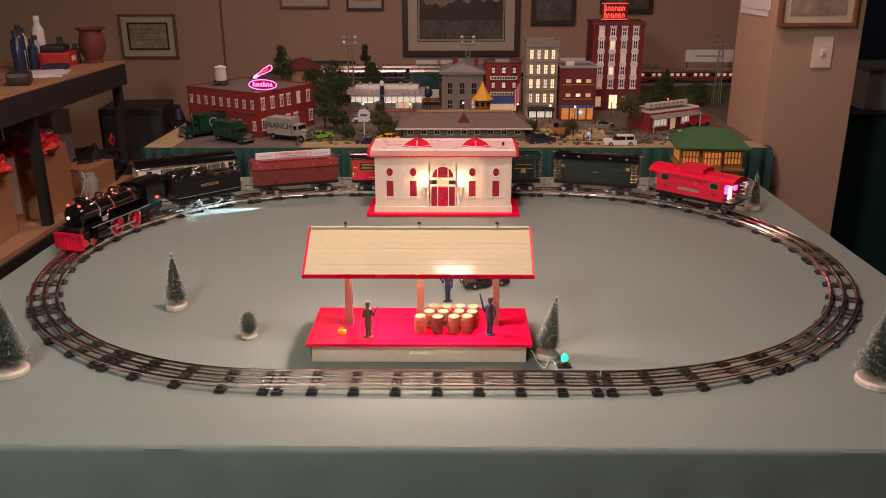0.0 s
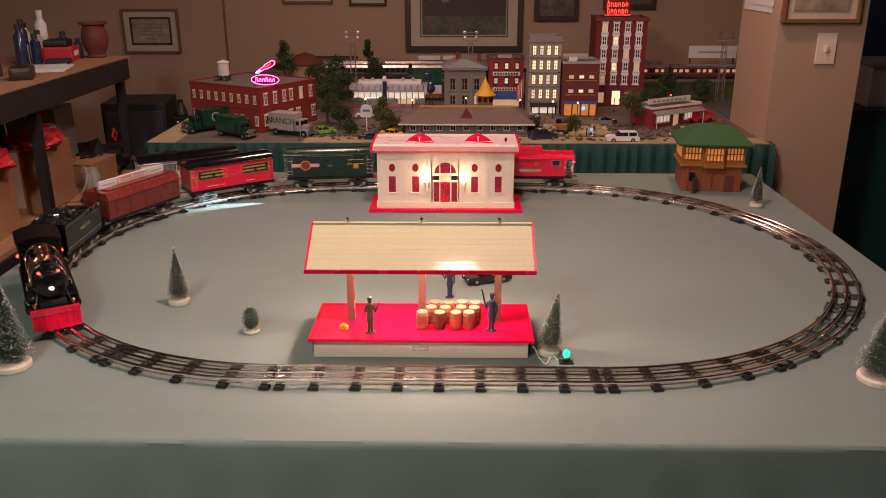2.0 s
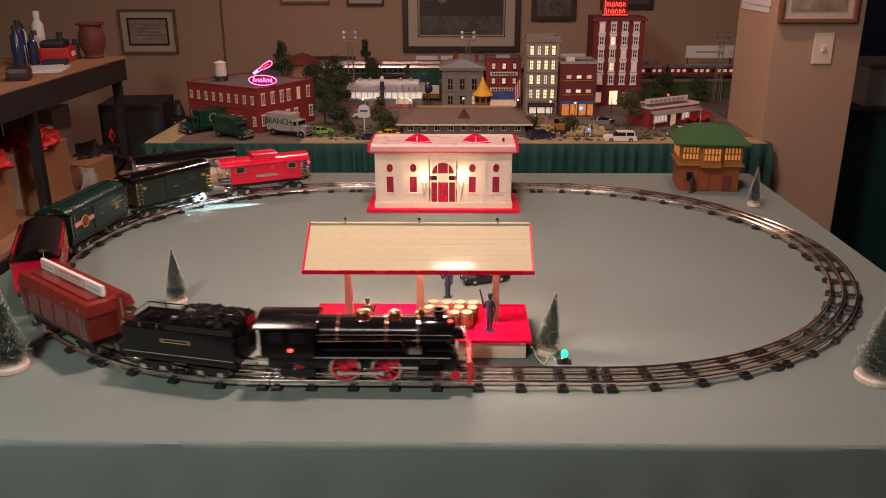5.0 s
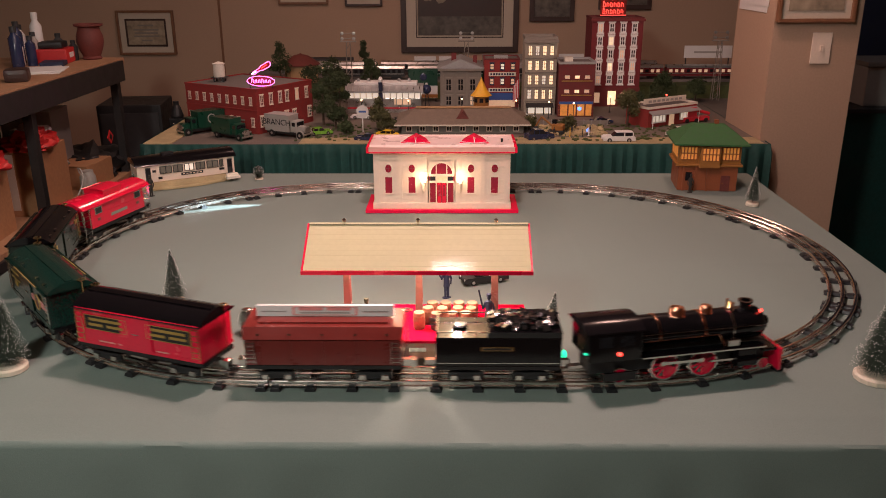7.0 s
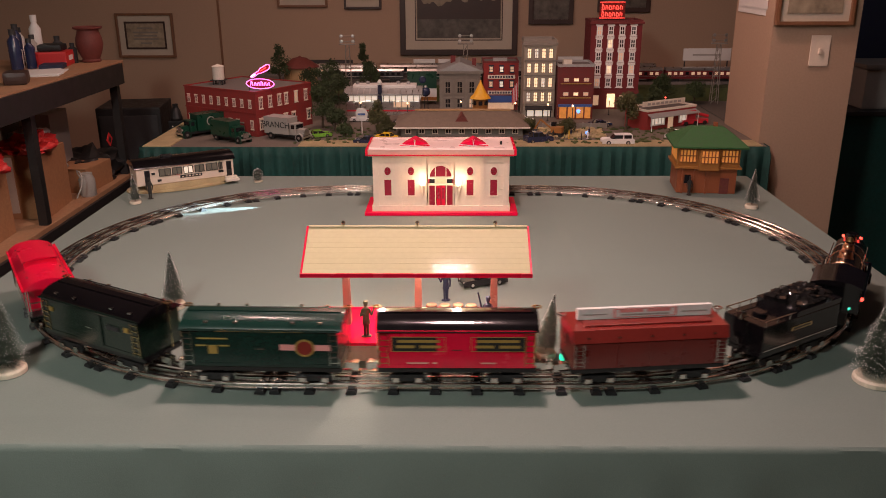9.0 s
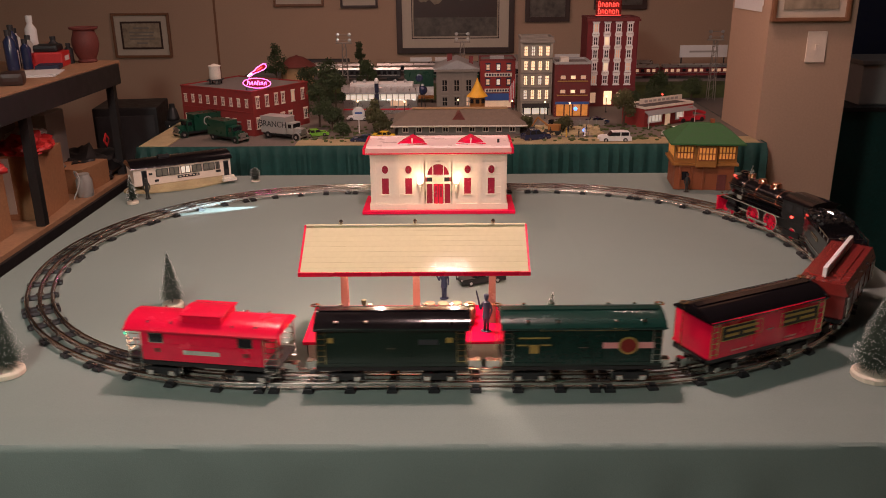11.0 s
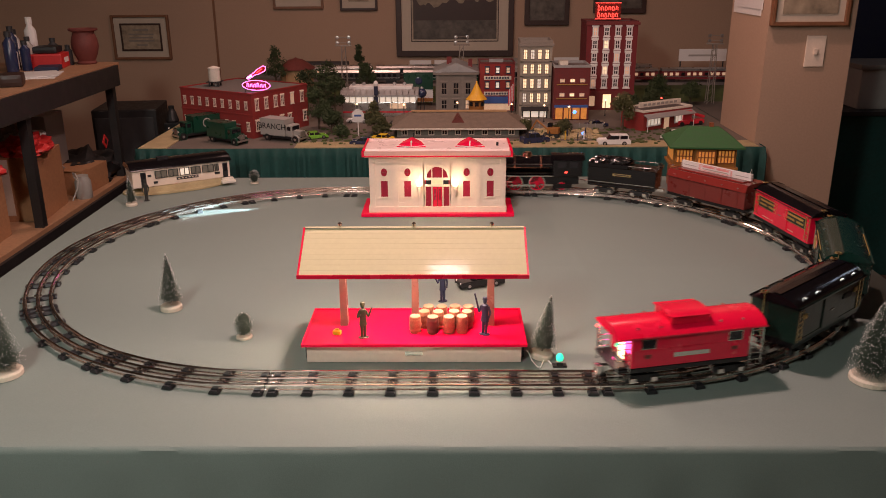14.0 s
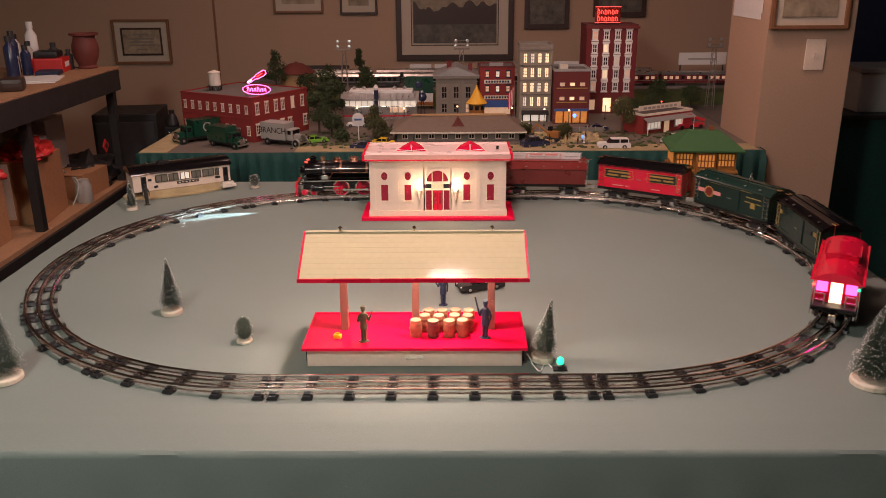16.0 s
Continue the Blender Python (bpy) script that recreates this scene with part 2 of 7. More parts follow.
def box(bm, x0, x1, y0, y1, z0, z1, bev=0.0, m=None):
    vs = [bm.verts.new((x, y, z)) for x in (x0, x1) for y in (y0, y1) for z in (z0, z1)]
    fs = [bm.faces.new([vs[i] for i in q]) for q in ((0, 1, 3, 2), (4, 6, 7, 5), (0, 4, 5, 1), (2, 3, 7, 6), (0, 2, 6, 4), (1, 5, 7, 3))]
    if bev:
        es = list({e for f in fs for e in f.edges})
        r = bmesh.ops.bevel(bm, geom=es, offset=bev, segments=2, affect="EDGES", profile=0.7)
        vs = list({v for f in r["faces"] for v in f.verts} | {v for v in vs if v.is_valid})
    if m is not None:
        bmesh.ops.transform(bm, matrix=m, verts=[v for v in vs if v.is_valid])
    return bm


def B(*a, bev=0.0):
    return box(bmesh.new(), *a, bev=bev)


def lathe(bm, profile, seg=16, m=None, ring=False):
    """Turns (radius, height) pairs round z."""
    rings = []
    for r, z in profile:
        if r < 1e-6:
            rings.append([bm.verts.new((0, 0, z))])
        else:
            rings.append([bm.verts.new((r * math.cos(2 * math.pi * i / seg), r * math.sin(2 * math.pi * i / seg), z)) for i in range(seg)])
    for a, b in zip(rings, rings[1:] + (rings[:1] if ring else [])):
        for i in range(seg):
            j = (i + 1) % seg
            if len(a) == 1 and len(b) == 1:
                continue
            if len(a) == 1:
                bm.faces.new((a[0], b[i], b[j]))
            elif len(b) == 1:
                bm.faces.new((a[i], a[j], b[0]))
            else:
                bm.faces.new((a[i], a[j], b[j], b[i]))
    for end in (rings[0], rings[-1]):
        if len(end) > 2 and not ring:
            bm.faces.new(end)
    if m is not None:
        bmesh.ops.transform(bm, matrix=m, verts=[v for r in rings for v in r])
    return bm


def rod(bm, a, b, r, seg=8, r2=None):
    a, b = Vector(a), Vector(b)
    d = b - a
    m = Matrix.Translation(a) @ d.to_track_quat("Z", "Y").to_matrix().to_4x4()
    return lathe(bm, [(r, 0), (r if r2 is None else r2, d.length)], seg, m)


def ball(bm, c, r, seg=10, sz=1.0):
    n = 6
    prof = [(r * math.sin(math.pi * i / n), -r * sz * math.cos(math.pi * i / n)) for i in range(n + 1)]
    return lathe(bm, prof, seg, Matrix.Translation(c))


def prism(bm, pts, x0, x1, m=None):
    """Extrudes the (y, z) outline along x."""
    a = [bm.verts.new((x0, y, z)) for y, z in pts]
    b = [bm.verts.new((x1, y, z)) for y, z in pts]
    bm.faces.new(a)
    bm.faces.new(b[::-1])
    for i in range(len(pts)):
        j = (i + 1) % len(pts)
        bm.faces.new((a[i], a[j], b[j], b[i]))
    if m is not None:
        bmesh.ops.transform(bm, matrix=m, verts=a + b)
    return bm


def sweep(bm, path, prof):
    """Carries a (side, up) outline along a level path of (x, y, heading)."""
    rings = []
    for x, y, h in path:
        sx, sy = math.sin(h), -math.cos(h)
        rings.append([bm.verts.new((x + sx * u, y + sy * u, w)) for u, w in prof])
    n = len(prof)
    for a, b in zip(rings, rings[1:]):
        for i in range(n):
            bm.faces.new((a[i], a[(i + 1) % n], b[(i + 1) % n], b[i]))
    bm.faces.new(rings[0])
    bm.faces.new(rings[-1][::-1])
    return bm


def lettering(words, height, material, parent, m, name="lettering", depth=0.0004):
    cu = bpy.data.curves.new(name, "FONT")
    cu.body, cu.size, cu.extrude = words, height * 1.4, depth
    cu.align_x, cu.align_y = "CENTER", "CENTER"
    ob = bpy.data.objects.new(name, cu)
    me = bpy.data.meshes.new_from_object(ob)
    bpy.data.objects.remove(ob)
    me.materials.clear()
    me.materials.append(M[material])
    t = part(name, me, material, parent)
    t.matrix_basis = m
    return t


def lattice(w, h, rim, bar, bars, depth, x=0.0, y=0.0, z=0.0):
    """One connected frame in the xz plane with its glazing bars."""
    def cuts(a, b, n):
        c = [a, a + rim]
        for i in range(n):
            m = a + (b - a) * (i + 1) / (n + 1)
            c += [m - bar / 2, m + bar / 2]
        return c + [b - rim, b]
    xs, zs = cuts(x - w / 2, x + w / 2, bars[0]), cuts(z, z + h, bars[1])
    bm = bmesh.new()
    fr, bk = ([[bm.verts.new((u, v, q)) for q in zs] for u in xs] for v in (y - depth, y))
    nx, nz = len(xs) - 1, len(zs) - 1

    def solid(i, j):
        return 0 <= i < nx and 0 <= j < nz and (i % 2 == 0 or j % 2 == 0)
    for i in range(nx):
        for j in range(nz):
            if not solid(i, j):
                continue
            bm.faces.new((fr[i][j], fr[i + 1][j], fr[i + 1][j + 1], fr[i][j + 1]))
            bm.faces.new((bk[i][j], bk[i][j + 1], bk[i + 1][j + 1], bk[i + 1][j]))
            for di, dj, p, q in ((-1, 0, (i, j), (i, j + 1)), (1, 0, (i + 1, j + 1), (i + 1, j)), (0, -1, (i + 1, j), (i, j)), (0, 1, (i, j + 1), (i + 1, j + 1))):
                if not solid(i + di, j + dj):
                    bm.faces.new((fr[p[0]][p[1]], fr[q[0]][q[1]], bk[q[0]][q[1]], bk[p[0]][p[1]]))
    return bm


UP_FRONT = Matrix.Rotation(radians(90), 4, "X")


# setting: the room
def slab(name, x0, x1, y0, y1, z0, z1, material, label, cat):
    return tagged(part(name, B(x0, x1, y0, y1, z0, z1), material), label, cat, kind="structure")


FLOOR = -0.77
slab("floor", -3.2, 4.2, -3.2, 4.2, FLOOR - 0.1, FLOOR, "floor", "dark brown carpeted basement floor", "floor")
slab("ceiling", -3.2, 4.2, -3.2, 4.2, 1.68, 1.78, "ceil", "plain dark brown basement ceiling", "ceiling")
slab("wall_north", -3.2, 4.2, 4.0, 4.12, FLOOR, 1.68, "wall", "tan painted wall with framed pictures", "wall")
slab("wall_west", -3.32, -3.2, -3.2, 4.12, FLOOR, 1.68, "wall", "tan painted side wall", "wall")
slab("wall_east", 4.2, 4.32, -3.2, 4.12, FLOOR, 1.68, "wall", "tan painted far side wall in the dark", "wall")
slab("wall_south", -3.32, 4.32, -3.32, -3.2, FLOOR, 1.68, "wall", "tan painted wall behind the viewer", "wall")
slab("wall_pillar", 1.285, 1.625, 1.95, 2.40, FLOOR, 1.68, "wall", "tan painted square pillar with a light switch", "pillar")
part("wall_panel_joint", B(-1.466, -1.452, 3.994, 4.0 - 0.0005, FLOOR, 1.68), "framegold")
bpy.data.objects["wall_panel_joint"].parent = bpy.data.objects["wall_north"]


def framed(x, z, w, h, y, label, fr="frame", border=0.02, matw=0.05, art="art"):
    t = thing("framed_picture", pose(x, y, z), label, "picture", "pictures on the wall")
    for a in (-1, 1):
        part("frame_side", B(a * w / 2 - (border if a > 0 else 0), a * w / 2 + (0 if a > 0 else border), -0.025, 0, -h / 2, h / 2, bev=0.003), fr, t)
        part("frame_rail", B(-w / 2 + border, w / 2 - border, -0.024, 0, a * h / 2 - (border if a > 0 else 0), a * h / 2 + (0 if a > 0 else border)), fr, t)
    part("mat_board", B(-w / 2 + border, w / 2 - border, -0.010, -0.001, -h / 2 + border, h / 2 - border), "matboard", t)
    i = border + matw
    part("print", B(-w / 2 + i, w / 2 - i, -0.014, -0.011, -h / 2 + i, h / 2 - i), art, t)
    return t


certificate = framed(-1.935, 0.337, 0.365, 0.275, 3.997, "brown framed certificate with a wide pale mat on the wall", "framegold", 0.014, 0.045)
framed(-0.92, 0.657, 0.315, 0.30, 3.997, "small wooden framed print on the tan wall", "framegold", 0.014, 0.04)
framed(-0.54, 0.645, 0.235, 0.30, 3.997, "narrow wooden framed print on the tan wall", "frame", 0.014, 0.04)
landscape = framed(0.065, 0.56, 0.745, 0.70, 3.997, "large dark framed landscape print with a wide mat", "frame", 0.035, 0.07, "art")
framed(0.645, 0.61, 0.28, 0.42, 3.997, "dark framed photograph on the tan wall", "frame", 0.03, 0.0, "artdk")
framed(1.10, 0.64, 0.33, 0.34, 3.997, "dark framed picture on the wall behind the model tower", "frame", 0.03, 0.0, "artdk")
framed(1.436, 0.70, 0.30, 0.34, 1.947, "brown framed print hung on the pillar", "framegold", 0.014, 0.03)
wood = bmesh.new()
top = [(-0.262 + 0.524 * i / 40, -0.02 + 0.075 * noise.noise((i * 0.23, 1.7, 0)) + 0.02 * noise.noise((i * 0.9, 3.1, 0)) + 0.05 * math.exp(-((i - 26) / 6) ** 2)) for i in range(41)]
wood.faces.new([wood.verts.new((x, -0.0148, z)) for x, z in [(-0.262, -0.13)] + top + [(0.262, -0.13)]][::-1])
part("printed_woodland", wood, "frame", landscape, "dark printed tree line")
part("printed_field", B(-0.262, 0.262, -0.0155, -0.0150, -0.243, -0.128), "artdk", landscape, "brown printed field")
part("inner_line", lattice(0.555, 0.52, 0.006, 0.0, (0, 0), 0.0012, 0, -0.0103, -0.26), "frame", landscape)
part("printed_border", lattice(0.262, 0.172, 0.012, 0.0, (0, 0), 0.0012, 0, -0.0143, -0.086), "frame", certificate, "dark ornamental border")
for z, w in ((0.045, 0.10), (0.018, 0.16), (-0.002, 0.15), (-0.022, 0.16), (-0.048, 0.07)):
    part("text_bar", B(-w / 2, w / 2, -0.0150, -0.0143, z - 0.005, z + 0.005), "greystone", certificate)
sw = thing("light_switch", pose(1.48, 1.95, 0.43), "ivory plastic wall light switch on the pillar", "light switch")
part("plate", B(-0.038, 0.038, -0.007, 0, -0.06, 0.06, bev=0.003), "cream", sw)
part("toggle", B(-0.006, 0.006, -0.016, -0.006, -0.012, 0.012, bev=0.002), "cream", sw)
pp = thing("paper_note", pose(1.2848, 2.20, 0.66, 0, 0, -90), "white paper sheet hanging on the pillar", "paper")
part("sheet", B(-0.17, 0.16, -0.003, 0, -0.10, 0.20), "paper", pp)
part("under_sheet", B(-0.12, 0.18, -0.0055, -0.0034, -0.075, 0.20), "paper", pp)


# the near table with its cloth
def crease(x, y):
    """Height of the cloth: soft unevenness and the folds from its packing."""
    z = -0.0012 + 0.0005 * noise.noise((x * 9, y * 9, 0)) + 0.0004 * noise.noise((x * 28, y * 20, 4))
    for at, slant in ((0.42, -0.05), (-0.38, 0.03)):
        z += 0.0009 * math.exp(-((x - at - slant * y) / 0.014) ** 2)
    for at in (-0.12, 0.66):
        z += 0.0007 * math.exp(-((y - at) / 0.014) ** 2)
    return min(z, -0.0002)


def cloth_table():
    x0, x1, y0, y1 = -1.13, 1.137, -0.204, 1.64
    bm = bmesh.new()
    nx, ny = 220, 180
    top = [[bm.verts.new((x0 + (x1 - x0) * i / nx, y0 + (y1 - y0) * j / ny,
                          crease(x0 + (x1 - x0) * i / nx, y0 + (y1 - y0) * j / ny))) for j in range(ny + 1)] for i in range(nx + 1)]
    for i in range(nx):
        for j in range(ny):
            bm.faces.new((top[i][j], top[i + 1][j], top[i + 1][j + 1], top[i][j + 1]))
    rim = [top[i][0] for i in range(nx + 1)] + [top[nx][j] for j in range(1, ny + 1)]
    rim += [top[i][ny] for i in range(nx - 1, -1, -1)] + [top[0][j] for j in range(ny - 1, 0, -1)]
    out = []
    for v in rim:
        d = Vector((0, 0, 0))
        if v.co.y < y0 + 1e-4:
            d.y -= 1
        if v.co.y > y1 - 1e-4:
            d.y += 1
        if v.co.x < x0 + 1e-4:
            d.x -= 1
        if v.co.x > x1 - 1e-4:
            d.x += 1
        out.append(d.normalized())
    prev = rim
    for k, (o, z) in enumerate(((0.004, -0.0015), (0.009, -0.006), (0.011, -0.014), (0.013, -0.05), (0.016, -0.15), (0.02, -0.3), (0.024, -0.5), (0.026, -0.75))):
        ring = []
        for n, (v, d) in enumerate(zip(rim, out)):
            fold = 0.5 + 0.5 * math.sin(n * 0.32 + 1.3 * math.sin(n * 0.083))
            f = o + (0.022 * fold * min(1, -z / 0.25) if k > 3 else 0) + (0.003 * noise.noise((n * 0.07, k, 3)) if k > 1 else 0)
            ring.append(bm.verts.new((v.co.x + d.x * f, v.co.y + d.y * f, z)))
        for n in range(len(rim)):
            j = (n + 1) % len(rim)
            bm.faces.new((prev[n], ring[n], ring[j], prev[j]))
        prev = ring
    return tagged(part("table_cloth", bm, "cloth", smooth=True), "grey-green cloth draped over the train table", "tablecloth")


cloth_table()
tb = thing("folding_table", pose(0, 0.71, FLOOR), "plain table hidden under the green cloth", "table")
part("tabletop", B(-1.12, 1.127, -0.905, 0.92, 0.73, 0.765), "rackwood", tb)
for sx in (-1.05, 1.05):
    for sy in (-0.85, 0.85):
        part("leg", B(sx - 0.02, sx + 0.02, sy - 0.02, sy + 0.02, 0, 0.73), "dark", tb)

# the model town's table
CZ = 0.06


def town_table():
    t = tagged(part("town_table", B(-1.24, 1.30, 1.88, 3.97, CZ - 0.03, CZ), "road"), "model town table top with roads and sand", "table", kind="structure")
    bm = bmesh.new()
    path = []
    for i in range(241):
        path.append((-1.245 + 2.55 * i / 240, 1.876, 0))
    for i in range(1, 120):
        path.append((1.305, 1.876 + 2.0 * i / 120, 1))
    pathl = [(-1.245, 3.8 - 1.92 * i / 120, 2) for i in range(120)]
    rows = []
    for z, o in ((CZ + 0.002, 0.0), (CZ - 0.01, 0.004), (CZ - 0.04, 0.012), (-0.25, 0.016), (-0.75, 0.02)):
        ring = []
        for n, (x, y, k) in enumerate(pathl + path):
            f = o * (1 + 0.9 * math.sin(n * 1.35 + math.sin(n * 0.31))) * (1 if z < CZ else 0)
            d = ((0, -1), (1, 0), (-1, 0))[k]
            ring.append(bm.verts.new((x + d[0] * f, y + d[1] * f, z)))
        rows.append(ring)
    for a, b in zip(rows, rows[1:]):
        for i in range(len(a) - 1):
            bm.faces.new((a[i], a[i + 1], b[i + 1], b[i]))
    tagged(part("table_skirt", bm, "skirt", smooth=True), "dark green pleated cloth skirt round the town table", "table skirt")
    # sand verge, turf and the raised railway at the back
    part("sand_verge", prism(bmesh.new(), [(1.885, CZ), (1.885, CZ + 0.004), (1.99, CZ + 0.004), (2.02, CZ)], -0.6, 1.28), "sand", t)
    part("sand_corner", prism(bmesh.new(), [(1.885, CZ), (1.885, CZ + 0.004), (2.5, CZ + 0.004), (2.52, CZ)], -1.235, -1.12), "sand", t)
    part("railway_terrace", prism(bmesh.new(), [(3.05, CZ), (3.15, 0.115), (3.95, 0.115), (3.95, CZ)], -1.23, 1.625), "turf", t)


town_table()


# the railway loop
LS, RC = 0.628, 0.70
ARC = math.pi * RC
LOOP = 2 * LS + 2 * ARC


def on_loop(s):
    """Place and heading at s metres along the loop, from the front straight's left end."""
    s %= LOOP
    if s < LS:
        return -LS / 2 + s, 0.0, 0.0
    s -= LS
    if s < ARC:
        a = s / RC
        return LS / 2 + RC * math.sin(a), RC - RC * math.cos(a), a
    s -= ARC
    if s < LS:
        return LS / 2 - s, 2 * RC, math.pi
    a = (s - LS) / RC
    return -LS / 2 - RC * math.sin(a), RC + RC * math.cos(a), math.pi + a


RAIL = [(-0.0045, 0.0075), (0.0045, 0.0075), (0.0045, 0.0085), (0.0012, 0.0095), (0.0012, 0.0130), (0.0034, 0.0145), (0.0034, 0.0165),
        (0.0018, 0.0182), (-0.0018, 0.0182), (-0.0034, 0.0165), (-0.0034, 0.0145), (-0.0012, 0.0130), (-0.0012, 0.0095), (-0.0045, 0.0085)]


def tie_mesh():
    bm = bmesh.new()
    prism(bm, [(-0.0095, 0), (-0.0105, 0.0015), (-0.007, 0.0075), (0.007, 0.0075), (0.0105, 0.0015), (0.0095, 0)], -0.0405, 0.0405, Matrix.Rotation(radians(90), 4, "Z"))
    for v in (-0.0283, 0.0283):
        box(bm, -0.006, 0.006, v - 0.0065, v + 0.0065, 0.0075, 0.0098)
    return link_mesh("tie", bm, "tie")


TIE = tie_mesh()
PIN = link_mesh("rail_clip", box(box(bmesh.new(), -0.0055, 0.0055, -0.0085, -0.0040, 0.0075, 0.0115), -0.0055, 0.0055, 0.0040, 0.0085, 0.0075, 0.0115), "rail")


def track_section(s0, length, curved):
    x0, y0, h0 = on_loop(s0 + 1e-6)
    base = pose(x0, y0, 0, 0, 0, math.degrees(h0))
    t = thing("track_section", base, "tubular tinplate three-rail track section on black ties", "train track", "track loop")
    n = 12 if curved else 2

    def local(u, off):
        if not curved:
            return u, -off, 0.0
        a = u / RC
        return (RC + off) * math.sin(a), RC - (RC + off) * math.cos(a), a
    for off in (-0.0283, 0.0, 0.0283):
        path = [local(0.0008 + (length - 0.0016) * i / n, off) for i in range(n + 1)]
        part("rail", sweep(bmesh.new(), path, RAIL), "rail", t, smooth=True)
    k = 4 if curved else 8
    for u in [0.0135] + [length * i / k for i in range(1, k)] + [length - 0.0135]:
        x, y, a = local(u, 0)
        ti = part("tie", TIE, "tie", t)
        ti.matrix_basis = pose(x, y, 0, 0, 0, math.degrees(a))
        pi = part("rail_clip", PIN, "rail", ti)
        del pi
    return t


s_at = 0.0
for length, curved, count in ((LS, False, 1), (ARC / 6, True, 6), (LS, False, 1), (ARC / 6, True, 6)):
    for _ in range(count):
        track_section(s_at, length, curved)
        s_at += length


# the freight shed
def freight_shed():
    t = thing("freight_shed", pose(0, 0, 0), "tin freight shed with cream roof and red platform", "freight shed")
    part("base", B(-0.256, 0.177, 0.098, 0.252, 0, 0.0405, bev=0.002), "cream", t)
    part("end_step", B(-0.262, -0.2565, 0.12, 0.23, 0, 0.030), "dark", t)
    part("end_step", B(0.1775, 0.184, 0.12, 0.23, 0, 0.030), "dark", t)
    part("name_plate", B(-0.057, -0.022, 0.0965, 0.0985, 0.016, 0.025), "nickel", t, "small stamped metal plate")
    bm = B(-0.264, 0.187, 0.083, 0.267, 0.0405, 0.045, bev=0.0015)
    part("platform", bm, "redplat", t)
    rim = bmesh.new()
    for a in ((-0.264, 0.187, 0.083, 0.088), (-0.264, 0.187, 0.262, 0.267), (-0.264, -0.259, 0.0885, 0.2615), (0.182, 0.187, 0.0885, 0.2615)):
        box(rim, *a, 0.0452, 0.0470)
    part("platform_rim", rim, "redplat", t)
    for x in (-0.188, -0.039, 0.118):
        bm = bmesh.new()
        for y0, y1 in ((0.1755, 0.1775), (0.1945, 0.1965)):
            pts = [(y0, 0.0455), (y1, 0.0455), (y1, 0.240), (y0, 0.240)]
            prism(bm, pts, x - 0.008, x + 0.008)
        for v in bm.verts:
            if v.co.z > 0.1:
                v.co.x = x + (v.co.x - x) * 0.62
        box(bm, x - 0.0075, x + 0.0075, 0.178, 0.194, 0.0455, 0.085)
        box(bm, x - 0.0045, x + 0.0045, 0.178, 0.194, 0.0855, 0.240)
        part("post", bm, "postred", t)
        rodm = bmesh.new()
        lathe(rodm, [(0.002, 0.258), (0.002, 0.262), (0.0045, 0.264), (0.0045, 0.268), (0.0015, 0.271), (0, 0.271)], 10, Matrix.Translation((x, 0.182, 0)))
        part("finial", rodm, "nickel", t)
    x0, x1, yr, zr = -0.262, 0.186, 0.182, 0.255
    for sgn in (-1, 1):
        ye, ze = yr + sgn * 0.104, 0.192
        n = 9
        for i in range(n):
            a, b = i / n, (i + 1) / n
            g = 0.0012
            p = [(yr + (ye - yr) * q, zr + (ze - zr) * q) for q in (a, b)]
            pts = [(p[0][0], p[0][1]), (p[1][0], p[1][1]), (p[1][0], p[1][1] + 0.0031), (p[0][0], p[0][1] + 0.0029)]
            part("roof_plank", prism(bmesh.new(), pts, x0 + 0.004, x1 - 0.004), "creamroof", t)
        part("eave_trim", prism(bmesh.new(), [(ye - 0.002, ze - 0.003), (ye + 0.002, ze - 0.003), (ye + 0.002, ze + 0.005), (ye - 0.002, ze + 0.005)], x0, x1), "red", t, "red enamel edge")
        for xx in (x0, x1 - 0.0038):
            part("gable_trim", prism(bmesh.new(), [(yr, zr + 0.0052), (ye - sgn * 0.0022, ze + 0.0048), (ye - sgn * 0.0022, ze - 0.004), (yr, zr - 0.004)], xx, xx + 0.0038), "red", t, "red enamel edge")
    part("ridge_cap", prism(bmesh.new(), [(yr - 0.004, zr + 0.0052), (yr, zr + 0.007), (yr + 0.004, zr + 0.0052)], x0 + 0.004, x1 - 0.004), "creamroof", t)
    for x in (-0.113, 0.040):
        lp = part("roof_lamp", lathe(bmesh.new(), [(0.002, 0.234), (0.006, 0.229), (0.008, 0.223), (0.0075, 0.223)], 12, Matrix.Translation((x, 0.160, 0))), "nickel", t)
        part("bulb", ball(bmesh.new(), (x, 0.160, 0.2195), 0.0050, 10), "bulb", lp, "small glowing bulb")
    part("roof_beam", B(x0 + 0.01, x1 - 0.01, 0.1775, 0.1945, 0.2405, 0.2475), "postred", t)
    return t


freight_shed()
lamp("shed_lamp_glow", "POINT", (-0.113, 0.158, 0.210), (0, 0, 0), 1.75, (1.0, 0.75, 0.65), 0.006)
lamp("shed_lamp_glow", "POINT", (0.040, 0.158, 0.210), (0, 0, 0), 1.85, (1.0, 0.75, 0.65), 0.006)


